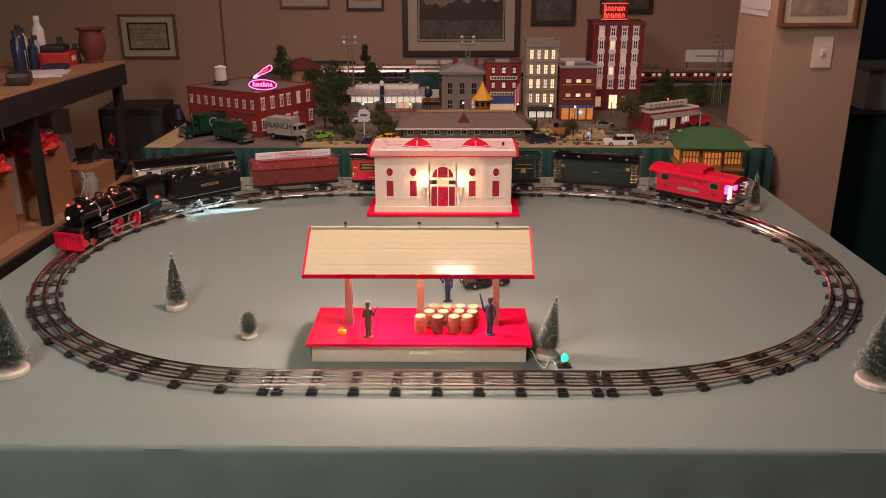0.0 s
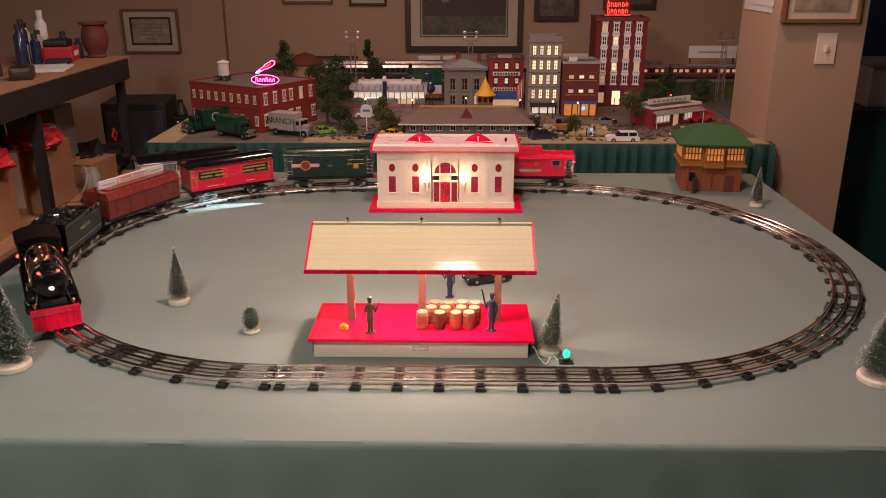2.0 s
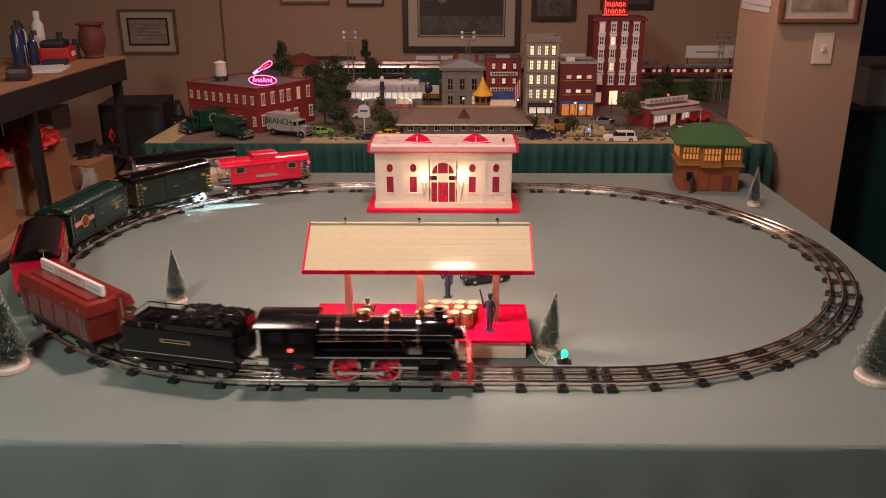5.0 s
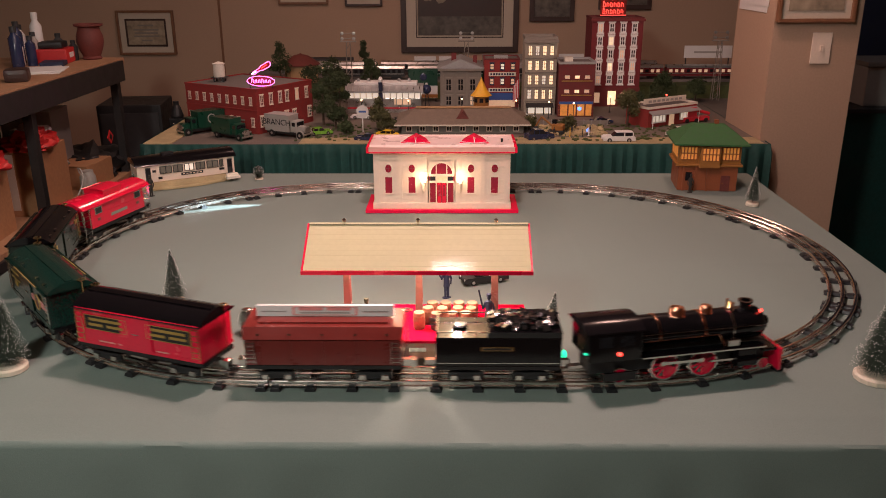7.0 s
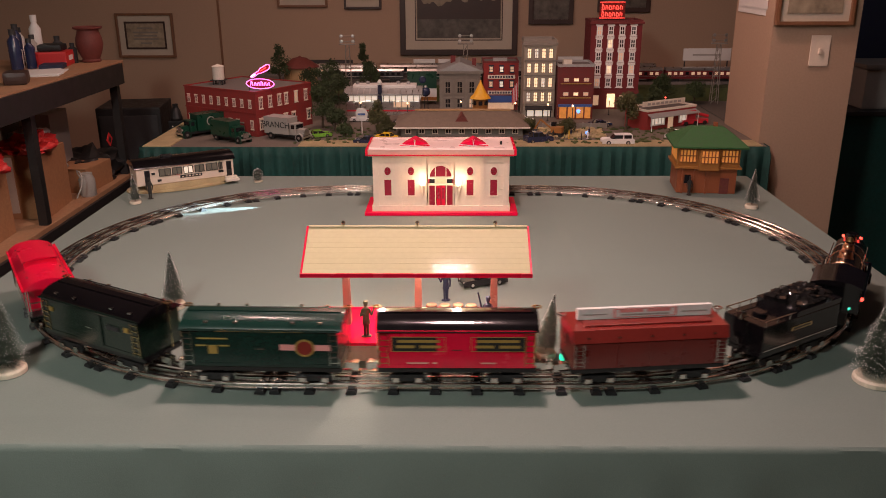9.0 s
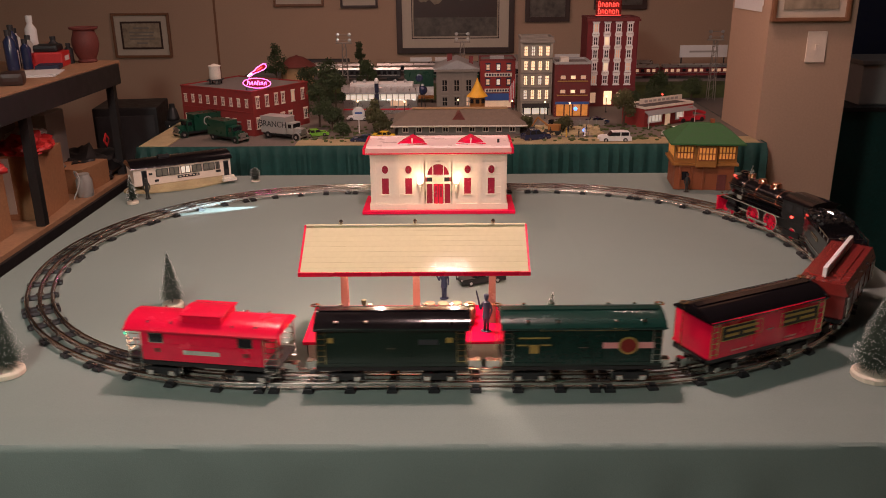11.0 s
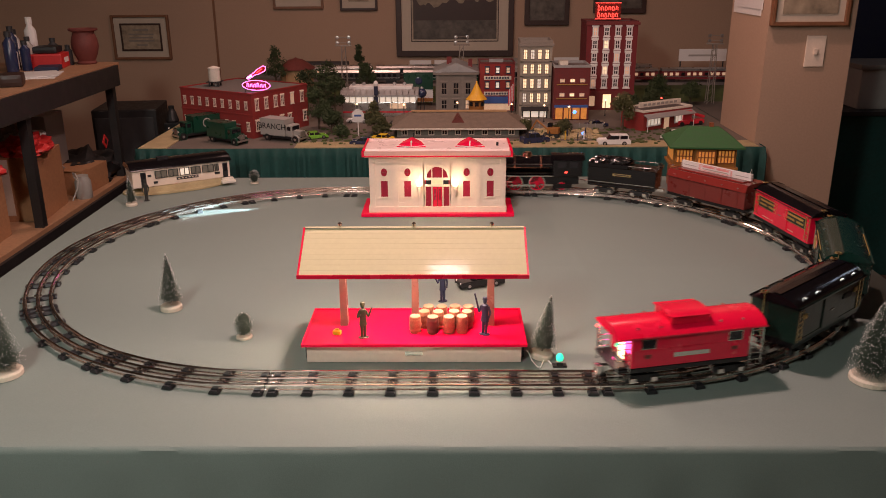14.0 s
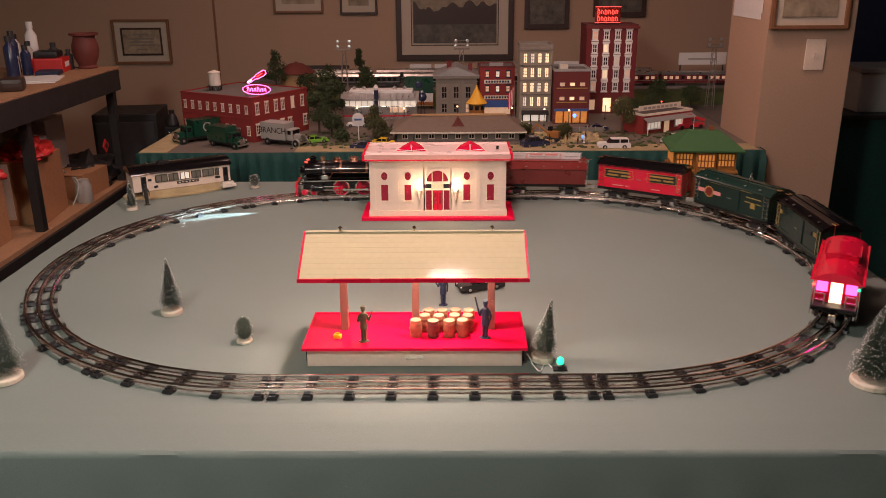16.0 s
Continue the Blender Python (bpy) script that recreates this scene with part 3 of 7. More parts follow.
def barrel(x, y, z, dark=False, up=1.0):
    t = thing("barrel", pose(x, y, z, 0, 0, random.uniform(0, 90)), "dark stained wooden barrel on the red platform" if dark else "pale wooden toy barrel on the red platform", "barrel", "barrels on the platform")
    h, r = 0.0355 * up, 0.0126
    prof = [(r * 0.86, 0), (r * 0.93, h * 0.14), (r * 0.985, h * 0.19), (r * 0.93, h * 0.24), (r * 0.96, h * 0.36), (r * 1.04, h * 0.47), (r * 1.04, h * 0.53), (r * 0.96, h * 0.64),
            (r * 0.93, h * 0.76), (r * 0.985, h * 0.81), (r * 0.93, h * 0.86), (r * 0.88, h)]
    part("barrel_body", lathe(bmesh.new(), prof, 18), "clay" if dark else "barrel", t, smooth=True)
    part("head", lathe(bmesh.new(), [(r * 0.84, h + 0.0002), (r * 0.84, h + 0.0008), (r * 0.76, h + 0.001), (0, h + 0.001)], 18), "barreltop", t)


for y, xs in ((0.144, (-0.038, 0.031, 0.058)), (0.170, (-0.020, 0.009, 0.042, 0.069)), (0.197, (-0.012, 0.016, 0.044, 0.072))):
    for i, x in enumerate(xs):
        barrel(x, y + (0.0 if i % 2 else 0.002), 0.0453)
barrel(-0.002, 0.143, 0.0453, True)


# small toy figures, one plain mesh each
def figurine(x, y, z, turn, h, material, label, arm=None, base="lead"):
    bm = bmesh.new()
    k = h / 0.085
    lathe(bm, [(0.0125 * k, 0), (0.0125 * k, 0.0016), (0.011 * k, 0.0022), (0, 0.0022)], 10, Matrix.Diagonal((1.15, 0.75, 1, 1)))
    for s in (-1, 1):
        rod(bm, (s * 0.004 * k, 0, 0.002), (s * 0.0042 * k, 0, 0.036 * k), 0.0034 * k, 8, 0.0046 * k)
    lathe(bm, [(0.0098 * k, 0.030 * k), (0.0085 * k, 0.042 * k), (0.0078 * k, 0.048 * k), (0.0098 * k, 0.060 * k), (0.0085 * k, 0.067 * k), (0.003 * k, 0.070 * k), (0, 0.0705 * k)], 10, Matrix.Diagonal((1.1, 0.72, 1, 1)))
    ball(bm, (0, 0, 0.0765 * k), 0.0058 * k, 10, 1.15)
    lathe(bm, [(0.0068 * k, 0.079 * k), (0.0062 * k, 0.084 * k), (0, 0.086 * k)], 10)
    grips = arm or ((-0.013, 0.0, 0.036), (0.013, 0.0, 0.036))
    for s, p in zip((-1, 1), grips):
        mid = (s * 0.0145 * k, -0.001, 0.050 * k)
        rod(bm, (s * 0.0095 * k, 0, 0.064 * k), mid, 0.0030 * k, 7)
        rod(bm, mid, (p[0] * k, p[1] * k, p[2] * k), 0.0028 * k, 7, 0.002 * k)
    bmesh.ops.transform(bm, matrix=Matrix.Diagonal((0.82, 0.82, 1, 1)), verts=bm.verts)
    ob = part("toy_figure", bm, material, smooth=True)
    ob.matrix_world = pose(x, y, z, 0, 0, turn)
    tagged(ob, label, "toy figure")


figurine(-0.142, 0.120, 0.0452, 10, 0.078, "olive", "small painted toy figure in an olive coat on the platform", ((-0.006, -0.01, 0.058), (0.024, -0.006, 0.072)))
figurine(0.104, 0.135, 0.0452, -15, 0.082, "figblue", "small dark blue toy figure with a raised arm on the platform", ((-0.026, -0.004, 0.092), (0.010, -0.004, 0.036)))
figurine(0.016, 0.418, 0, 200, 0.082, "navy", "small dark blue toy policeman figure standing on the cloth", ((-0.013, 0, 0.034), (0.024, 0, 0.064)))
figurine(-1.008, 1.318, 0, 20, 0.074, "figdark", "small dark toy figure beside the model diner")
figurine(0.848, 1.365, 0, 0, 0.066, "figdark", "small dark toy figure beside the signal cabin")
yb = thing("yellow_toolbox", pose(-0.198, 0.137, 0.0452, 0, 0, -12), "tiny yellow box on the red platform", "box")
part("box_body", B(-0.008, 0.008, -0.005, 0.005, 0, 0.008, bev=0.001), "yellow", yb)
part("box_handle", B(-0.004, 0.004, -0.001, 0.001, 0.0082, 0.0125, bev=0.0005), "yellow", yb)


def model_car(name, x, y, z, turn, length, paint, label, roof="same", kind="sedan", hgt=None):
    k = length
    h = hgt or 0.30 * k
    t = thing(name, pose(x, y, z, 0, 0, turn), label, "toy car", "toy vehicles")
    w = 0.19 * k
    low = 0.06 * k
    bm = prism(bmesh.new(), [(-0.5 * k, low), (-0.5 * k, h * 0.5), (-0.46 * k, h * 0.60), (0.44 * k, h * 0.55), (0.5 * k, h * 0.45), (0.5 * k, low)], -w, w, Matrix.Rotation(radians(-90), 4, "Z"))
    bmesh.ops.bevel(bm, geom=bm.edges[:], offset=0.012 * k, segments=2, affect="EDGES")
    part("body", bm, paint, t, smooth=True)
    r0, r1, f1, f0 = (-0.46, -0.42, 0.10, 0.22) if kind == "suv" else (-0.36, -0.22, 0.08, 0.24)
    bm = prism(bmesh.new(), [(r0 * k, h * 0.58), (r1 * k, h * 0.94), (f1 * k, h * 0.94), (f0 * k, h * 0.57)], -w * 0.86, w * 0.86, Matrix.Rotation(radians(-90), 4, "Z"))
    part("window_band", bm, "glassdk", t)
    part("roof", B(r1 * k - 0.01 * k, f1 * k + 0.01 * k, -w * 0.88, w * 0.88, h * 0.942, h, bev=0.008 * k), paint if roof == "same" else roof, t)
    pil = bmesh.new()
    for px in ((r0 + r1) / 2 + 0.01, (r1 + f1) / 2):
        for sy in (-1, 1):
            box(pil, px * k - 0.015 * k, px * k + 0.015 * k, sy * w * 0.88 - 0.003 * k, sy * w * 0.88 + 0.003 * k, h * 0.57, h * 0.94)
    part("pillars", pil, paint if roof == "same" else roof, t)
    for px in (-0.31, 0.31):
        for sy in (-1, 1):
            bm = lathe(bmesh.new(), [(0.05 * k, -0.03 * k), (0.072 * k, -0.028 * k), (0.072 * k, 0.028 * k), (0.05 * k, 0.03 * k)], 14, Matrix.Translation((px * k, sy * w * 0.9, 0.072 * k)) @ Matrix.Rotation(radians(90), 4, "X"))
            wh = part("wheel", bm, "blackm", t)
            part("hub", lathe(bmesh.new(), [(0.035 * k, -0.033 * k), (0.035 * k, 0.033 * k)], 10, Matrix.Translation((px * k, sy * w * 0.9, 0.072 * k)) @ Matrix.Rotation(radians(90), 4, "X")), "silver", wh)
    for sy in (-1, 1):
        part("headlight", B(0.485 * k, 0.505 * k, sy * w * 0.7 - 0.02 * k, sy * w * 0.7 + 0.02 * k, h * 0.38, h * 0.48), "white", t)
    return t


model_car("police_car", 0.108, 0.525, 0, 200, 0.115, "blackm", "black and white toy police car on the cloth", "white")


def bottle_tree(x, y, z, h, r, label, round_top=False, flock=0.25, lean=0):
    t = thing("bottle_brush_tree", pose(x, y, z, 0, lean, 0), label, "toy tree", "bottle brush trees")
    bh = min(0.012, h * 0.09)
    part("base", lathe(bmesh.new(), [(r * 0.80, 0), (r * 0.80, bh * 0.7), (r * 0.72, bh), (0, bh)], 16), "basewood", t, "round white wooden base")
    part("stem", rod(bmesh.new(), (0, 0, bh), (0, 0, h * 0.98), 0.0012, 6), "bark", t)
    rnd = random.Random(int(h * 1e5 + x * 1e3))
    verts, faces, fv, ff = [], [], [], []
    n = 6500 if h > 0.11 else 3600
    for i in range(n):
        u = rnd.random() ** 0.75
        zz = bh * 2.0 + (h - bh * 2.0) * (1 - u if not round_top else rnd.random())
        q = (zz - bh) / (h - bh)
        rr = r * (math.sqrt(max(0.02, 1 - (2 * q - 1) ** 2)) if round_top else (1.02 - q) ** 0.85) * rnd.uniform(0.75, 1.08)
        a = rnd.uniform(0, 2 * math.pi)
        dz = rr * rnd.uniform(-0.25, 0.2)
        ca, sa = math.cos(a), math.sin(a)
        wd = 0.0006
        b = len(verts)
        verts += [(-sa * wd, ca * wd, zz), (sa * wd, -ca * wd, zz), (ca * rr, sa * rr, zz + dz)]
        faces.append((b, b + 1, b + 2))
        if rnd.random() < flock:
            s = rnd.uniform(0.0005, 0.0010)
            c = Vector((ca * rr, sa * rr, zz + dz))
            b = len(fv)
            fv += [c + Vector((s, 0, -s)), c + Vector((-s, s, -s)), c + Vector((-s, -s, -s)), c + Vector((0, 0, s))]
            ff += [(b, b + 1, b + 2), (b, b + 3, b + 1), (b + 1, b + 3, b + 2), (b + 2, b + 3, b)]
    for nm, vv, fc, mt in (("bristles", verts, faces, "bristle"), ("frosting", fv, ff, "snow")):
        if not vv:
            continue
        me = bpy.data.meshes.new(nm)
        me.from_pydata([tuple(v) for v in vv], [], fc)
        me.materials.append(M[mt])
        part(nm, me, mt, t)
    part("tip", ball(bmesh.new(), (0, 0, h), 0.0018, 8), "snow", t)


bottle_tree(-0.620, 0.374, 0, 0.136, 0.031, "green bottle brush tree with white tip on round base", flock=0.07)
bottle_tree(-0.412, 0.218, 0, 0.057, 0.022, "small round frosted bottle brush bush on white base", True, 0.05)
bottle_tree(0.220, 0.125, 0, 0.134, 0.030, "green bottle brush tree beside the freight shed", flock=0.07, lean=7)
bottle_tree(-0.845, 0.046, 0, 0.178, 0.044, "tall frosted bottle brush tree at the table edge", flock=0.12)
bottle_tree(0.842, 0.020, 0, 0.160, 0.050, "broad frosted bottle brush tree at the table edge", flock=0.12)
bottle_tree(-1.040, 1.262, 0, 0.098, 0.024, "dark bottle brush tree beside the model diner", flock=0.07)
bottle_tree(-0.690, 1.553, 0, 0.050, 0.020, "small frosted round bush behind the track", True, 0.06)
bottle_tree(1.010, 1.207, 0, 0.128, 0.026, "dark bottle brush tree beside the signal cabin", flock=0.08)

gl = thing("track_signal_lamp", pose(0.252, 0.082, 0), "green glass signal bulb on a small black base", "signal lamp")
part("bracket", box(box(bmesh.new(), -0.014, 0.014, -0.008, 0.008, 0, 0.003), -0.006, 0.006, -0.006, 0.006, 0.003, 0.009), "blackm", gl)
part("ring", lathe(bmesh.new(), [(0.007, 0.009), (0.0085, 0.011), (0.007, 0.013)], 14), "nickel", gl)
part("bulb", lathe(bmesh.new(), [(0.0045, 0.011), (0.0072, 0.015), (0.0078, 0.019), (0.0062, 0.024), (0.003, 0.0275), (0, 0.0285)], 16), "bulbgreen", gl, "glowing green glass bulb", smooth=True)
wr = bmesh.new()
pts = [Vector((0.186 + 0.05 * i / 12, 0.09 + 0.02 * math.sin(i * 0.8), 0.002 + 0.028 * max(0, 1 - i / 3.0))) for i in range(13)]
for a, b in zip(pts, pts[1:]):
    rod(wr, a, b, 0.0012, 6)
tagged(part("lamp_wire", wr, "white"), "thin pale lamp wire on the cloth by the shed", "wire")


# the white station with red trim
def station():
    t = thing("station", pose(-0.006, 1.115, 0), "cream tin station with red base, roof and windows", "station")
    W, D, F = 0.216, 0.150, 0.018
    part("base", B(-0.244, 0.244, 0, 0.19, 0, 0.011, bev=0.002), "redplat", t, "glossy red base plate")
    part("plinth", B(-W - 0.004, W + 0.004, F - 0.004, F + D, 0.011, 0.030, bev=0.001), "cream", t)
    # front wall with real openings, as strips and piers
    z0, z1 = 0.030, 0.196
    holes = [(-0.169, 0.022, 0.062, 0.114), (-0.095, 0.022, 0.062, 0.114), (0.092, 0.022, 0.062, 0.114), (0.167, 0.022, 0.062, 0.114)]
    def panel(x0, x1, y0, y1, a, b):
        part("wall_panel", B(x0, x1, y0, y1, a, b), "cream", t)

    for span, side in (((-W, -0.045), holes[:2]), ((0.043, W), holes[2:])):
        at = span[0]
        for cx, w, a, b in side:
            panel(at, cx - w / 2, F, F + 0.004, z0, z1)
            panel(cx - w / 2, cx + w / 2, F, F + 0.004, z0, a)
            panel(cx - w / 2, cx + w / 2, F, F + 0.004, b, z1)
            at = cx + w / 2
        panel(at, span[1], F, F + 0.004, z0, z1)
    panel(-0.045, 0.043, F, F + 0.004, 0.168, z1)
    panel(-W, W, F + D - 0.004, F + D, z0, z1)
    panel(-W, -W + 0.004, F + 0.004, F + D - 0.004, z0, z1)
    panel(W - 0.004, W, F + 0.004, F + D - 0.004, z0, z1)
    for px in (-0.205, -0.132, -0.053, 0.051, 0.129, 0.205):
        part("pilaster", B(px - 0.007, px + 0.007, F - 0.0035, F, 0.030, 0.19), "cream", t)
    for i in range(7):
        z = 0.042 + i * 0.021
        for a, b in ((-0.124, -0.108), (0.180, 0.198)):
            part("wall_course", B(a, b, F - 0.0012, F, z, z + 0.0012), "cream", t)
    for cx, w, a, b in holes:
        wn = part("window", B(cx - w / 2, cx + w / 2, F + 0.0015, F + 0.003, a, b), "redwin", t, "deep red translucent window")
        part("sill", B(cx - w / 2 - 0.003, cx + w / 2 + 0.003, F - 0.003, F, a - 0.004, a - 0.0005), "cream", wn)
        ov = part("round_window", lathe(bmesh.new(), [(0.0112, 0), (0.0112, 0.0012), (0, 0.0012)], 24, Matrix.Translation((cx, F + 0.0002, 0.142)) @ Matrix.Rotation(radians(90), 4, "X") @ Matrix.Diagonal((0.88, 1.15, 1, 1))), "redwin", t, "round red window")
        part("round_frame", lathe(bmesh.new(), [(0.0112, 0), (0.0118, 0.0022), (0.0140, 0.0022), (0.0146, 0)], 24, Matrix.Translation((cx, F + 0.0002, 0.142)) @ Matrix.Rotation(radians(90), 4, "X") @ Matrix.Diagonal((0.88, 1.15, 1, 1)), True), "cream", ov)
        part("muntin", box(box(bmesh.new(), cx - 0.0006, cx + 0.0006, F - 0.002, F - 0.0011, 0.130, 0.154), cx - 0.009, cx + 0.009, F - 0.0021, F - 0.0012, 0.1414, 0.1426), "redbrown", ov)
    # arched entrance
    c = -0.001
    arch = bmesh.new()
    n = 20
    ring_o = [(c + 0.041 * math.cos(math.pi * i / n), 0.124 + 0.043 * math.sin(math.pi * i / n)) for i in range(n + 1)]
    ring_i = [(c + 0.034 * math.cos(math.pi * i / n), 0.124 + 0.036 * math.sin(math.pi * i / n)) for i in range(n + 1)]
    for i in range(n):
        q = [arch.verts.new((p[0], y, p[1])) for y in (F - 0.003, F + 0.004) for p in (ring_o[i], ring_o[i + 1], ring_i[i + 1], ring_i[i])]
        for f in ((0, 1, 2, 3), (7, 6, 5, 4), (0, 4, 5, 1), (2, 6, 7, 3)):
            arch.faces.new([q[k] for k in f])
    part("arch_moulding", arch, "cream", t)
    sp = bmesh.new()
    for sx in (-1, 1):
        lo = [(c + sx * 0.041 * math.cos(math.pi / 2 * i / 8), 0.124 + 0.043 * math.sin(math.pi / 2 * i / 8)) for i in range(9)]
        poly = [sp.verts.new((x, F, z)) for x, z in lo] + [sp.verts.new((c + sx * 0.041, F, 0.168))]
        sp.faces.new(poly if sx < 0 else poly[::-1])
    part("arch_spandrel", sp, "cream", t)
    fan = bmesh.new()
    fan.faces.new([fan.verts.new((x, F + 0.003, z)) for x, z in ring_i])
    fw = part("fan_window", fan, "redwin", t, "arched red fan window")
    for a in (-0.018, 0.0155):
        part("mullion", B(c + a, c + a + 0.0025, F - 0.001, F + 0.0025, 0.124, 0.156), "cream", fw)
    part("door_backing", B(c - 0.040, c + 0.040, F + 0.004, F + 0.006, 0.030, 0.124), "redwin", t)
    part("transom", box(box(bmesh.new(), c - 0.040, c + 0.040, F - 0.003, F + 0.003, 0.117, 0.124), c - 0.040, c + 0.040, F - 0.003, F + 0.003, 0.096, 0.102), "cream", t)
    for a, b, mt in ((-0.036, -0.019, "glassdk"), (-0.016, 0.016, "litdim"), (0.019, 0.036, "glassdk")):
        part("transom_pane", B(c + a, c + b, F + 0.001, F + 0.0035, 0.1022, 0.1168), mt, t)
    for a in (-0.019, 0.016):
        part("transom_bar", B(c + a, c + a + 0.003, F - 0.002, F + 0.0008, 0.1021, 0.1169), "cream", t)
    for px in (-0.040, -0.0185, 0.0165, 0.038):
        part("door_post", B(c + px, c + px + 0.003, F - 0.0025, F + 0.003, 0.030, 0.0958), "cream", t)
    for px in (-0.012, 0.003):
        dr = part("door", B(c + px - 0.001, c + px + 0.011, F - 0.001, F + 0.003, 0.030, 0.094), "red", t, "red entrance door")
        part("door_pane", B(c + px + 0.0015, c + px + 0.0085, F - 0.002, F - 0.0011, 0.052, 0.088), "redwin", dr)
    # sconces
    for px in (-0.0585, 0.0565):
        sc = part("sconce", lathe(bmesh.new(), [(0.0, 0.066), (0.003, 0.068), (0.0045, 0.082), (0.007, 0.096), (0.0085, 0.100), (0.006, 0.101)], 12, Matrix.Translation((px, F - 0.012, 0))), "cream", t, "cream metal wall lamp")
        part("bulb", ball(bmesh.new(), (px, F - 0.012, 0.110), 0.0095, 12, 1.1), "bulb", sc, "glowing frosted globe bulb", smooth=True)
    # cornice and roof tray
    part("cornice", prism(bmesh.new(), [(F - 0.003, 0.190), (F - 0.013, 0.196), (F - 0.016, 0.213), (F + D + 0.016, 0.213), (F + D + 0.013, 0.196), (F + D + 0.003, 0.190)], -W - 0.012, W + 0.012), "redlitcream", t, "cornice band with the red inner glow painted in as pink")
    fr = bmesh.new()
    for a in ((-W - 0.018, W + 0.018, F - 0.0185, F - 0.0165), (-W - 0.018, W + 0.018, F + D + 0.0165, F + D + 0.0185)):
        box(fr, *a, 0.1950, 0.1985)
    for a in ((-W - 0.020, -W - 0.0125), (W + 0.0125, W + 0.020)):
        box(fr, *a, F - 0.0163, F + D + 0.0163, 0.1950, 0.2140)
    part("cornice_edge", fr, "red", t, "red enamel edge")
    part("roof", prism(bmesh.new(), [(F - 0.015, 0.2132), (F - 0.008, 0.2185), (F + 0.004, 0.2192), (F + D - 0.004, 0.2175), (F + D + 0.008, 0.2165), (F + D + 0.015, 0.2132)], -W - 0.009, W + 0.009), "redlitwhite", t)
    part("roof_rim", B(-W - 0.009, W + 0.009, F + D - 0.012, F + D - 0.004, 0.2176, 0.2215), "redlitwhite", t)
    for sx in (-1, 1):
        part("roof_end", prism(bmesh.new(), [(F - 0.016, 0.2142), (F - 0.004, 0.222), (F + D - 0.002, 0.222), (F + D + 0.012, 0.2142)], W + 0.0092 if sx > 0 else -W - 0.016, W + 0.016 if sx > 0 else -W - 0.0092), "red", t, "red roof end")
    for px in (-0.082, 0.102):
        sk = bmesh.new()
        pts = [(px - 0.048, 0.2198), (px - 0.043, 0.2250), (px - 0.002, 0.2400), (px + 0.002, 0.2400), (px + 0.043, 0.2250), (px + 0.048, 0.2198)]
        f = [sk.verts.new((x, F + 0.012, z)) for x, z in pts]
        g = [sk.verts.new((px + (x - px) * 0.7, F + 0.075, z)) for x, z in pts]
        for i in range(5):
            sk.faces.new((f[i], f[i + 1], g[i + 1], g[i]))
        sk.faces.new(f[::-1])
        sk.faces.new(g)
        sk.faces.new((f[0], g[0], g[5], f[5]))
        s = part("skylight", sk, "redplat", t, "red translucent skylight")
        for i in range(5):
            a, b = pts[i], pts[i + 1]
            part("skylight_bar", rod(bmesh.new(), (a[0], F + 0.0115, a[1]), (px, F + 0.0115, 0.2210), 0.0009, 5), "white", s)
    part("chimney", B(0.186, 0.193, F + 0.03, F + 0.037, 0.2205, 0.231), "blackm", t)


station()
lamp("station_sconce_glow", "POINT", (-0.0645, 1.108, 0.112), (0, 0, 0), 0.16, (1.0, 0.66, 0.40), 0.010)
lamp("station_sconce_glow", "POINT", (0.0505, 1.108, 0.112), (0, 0, 0), 0.16, (1.0, 0.66, 0.40), 0.010)


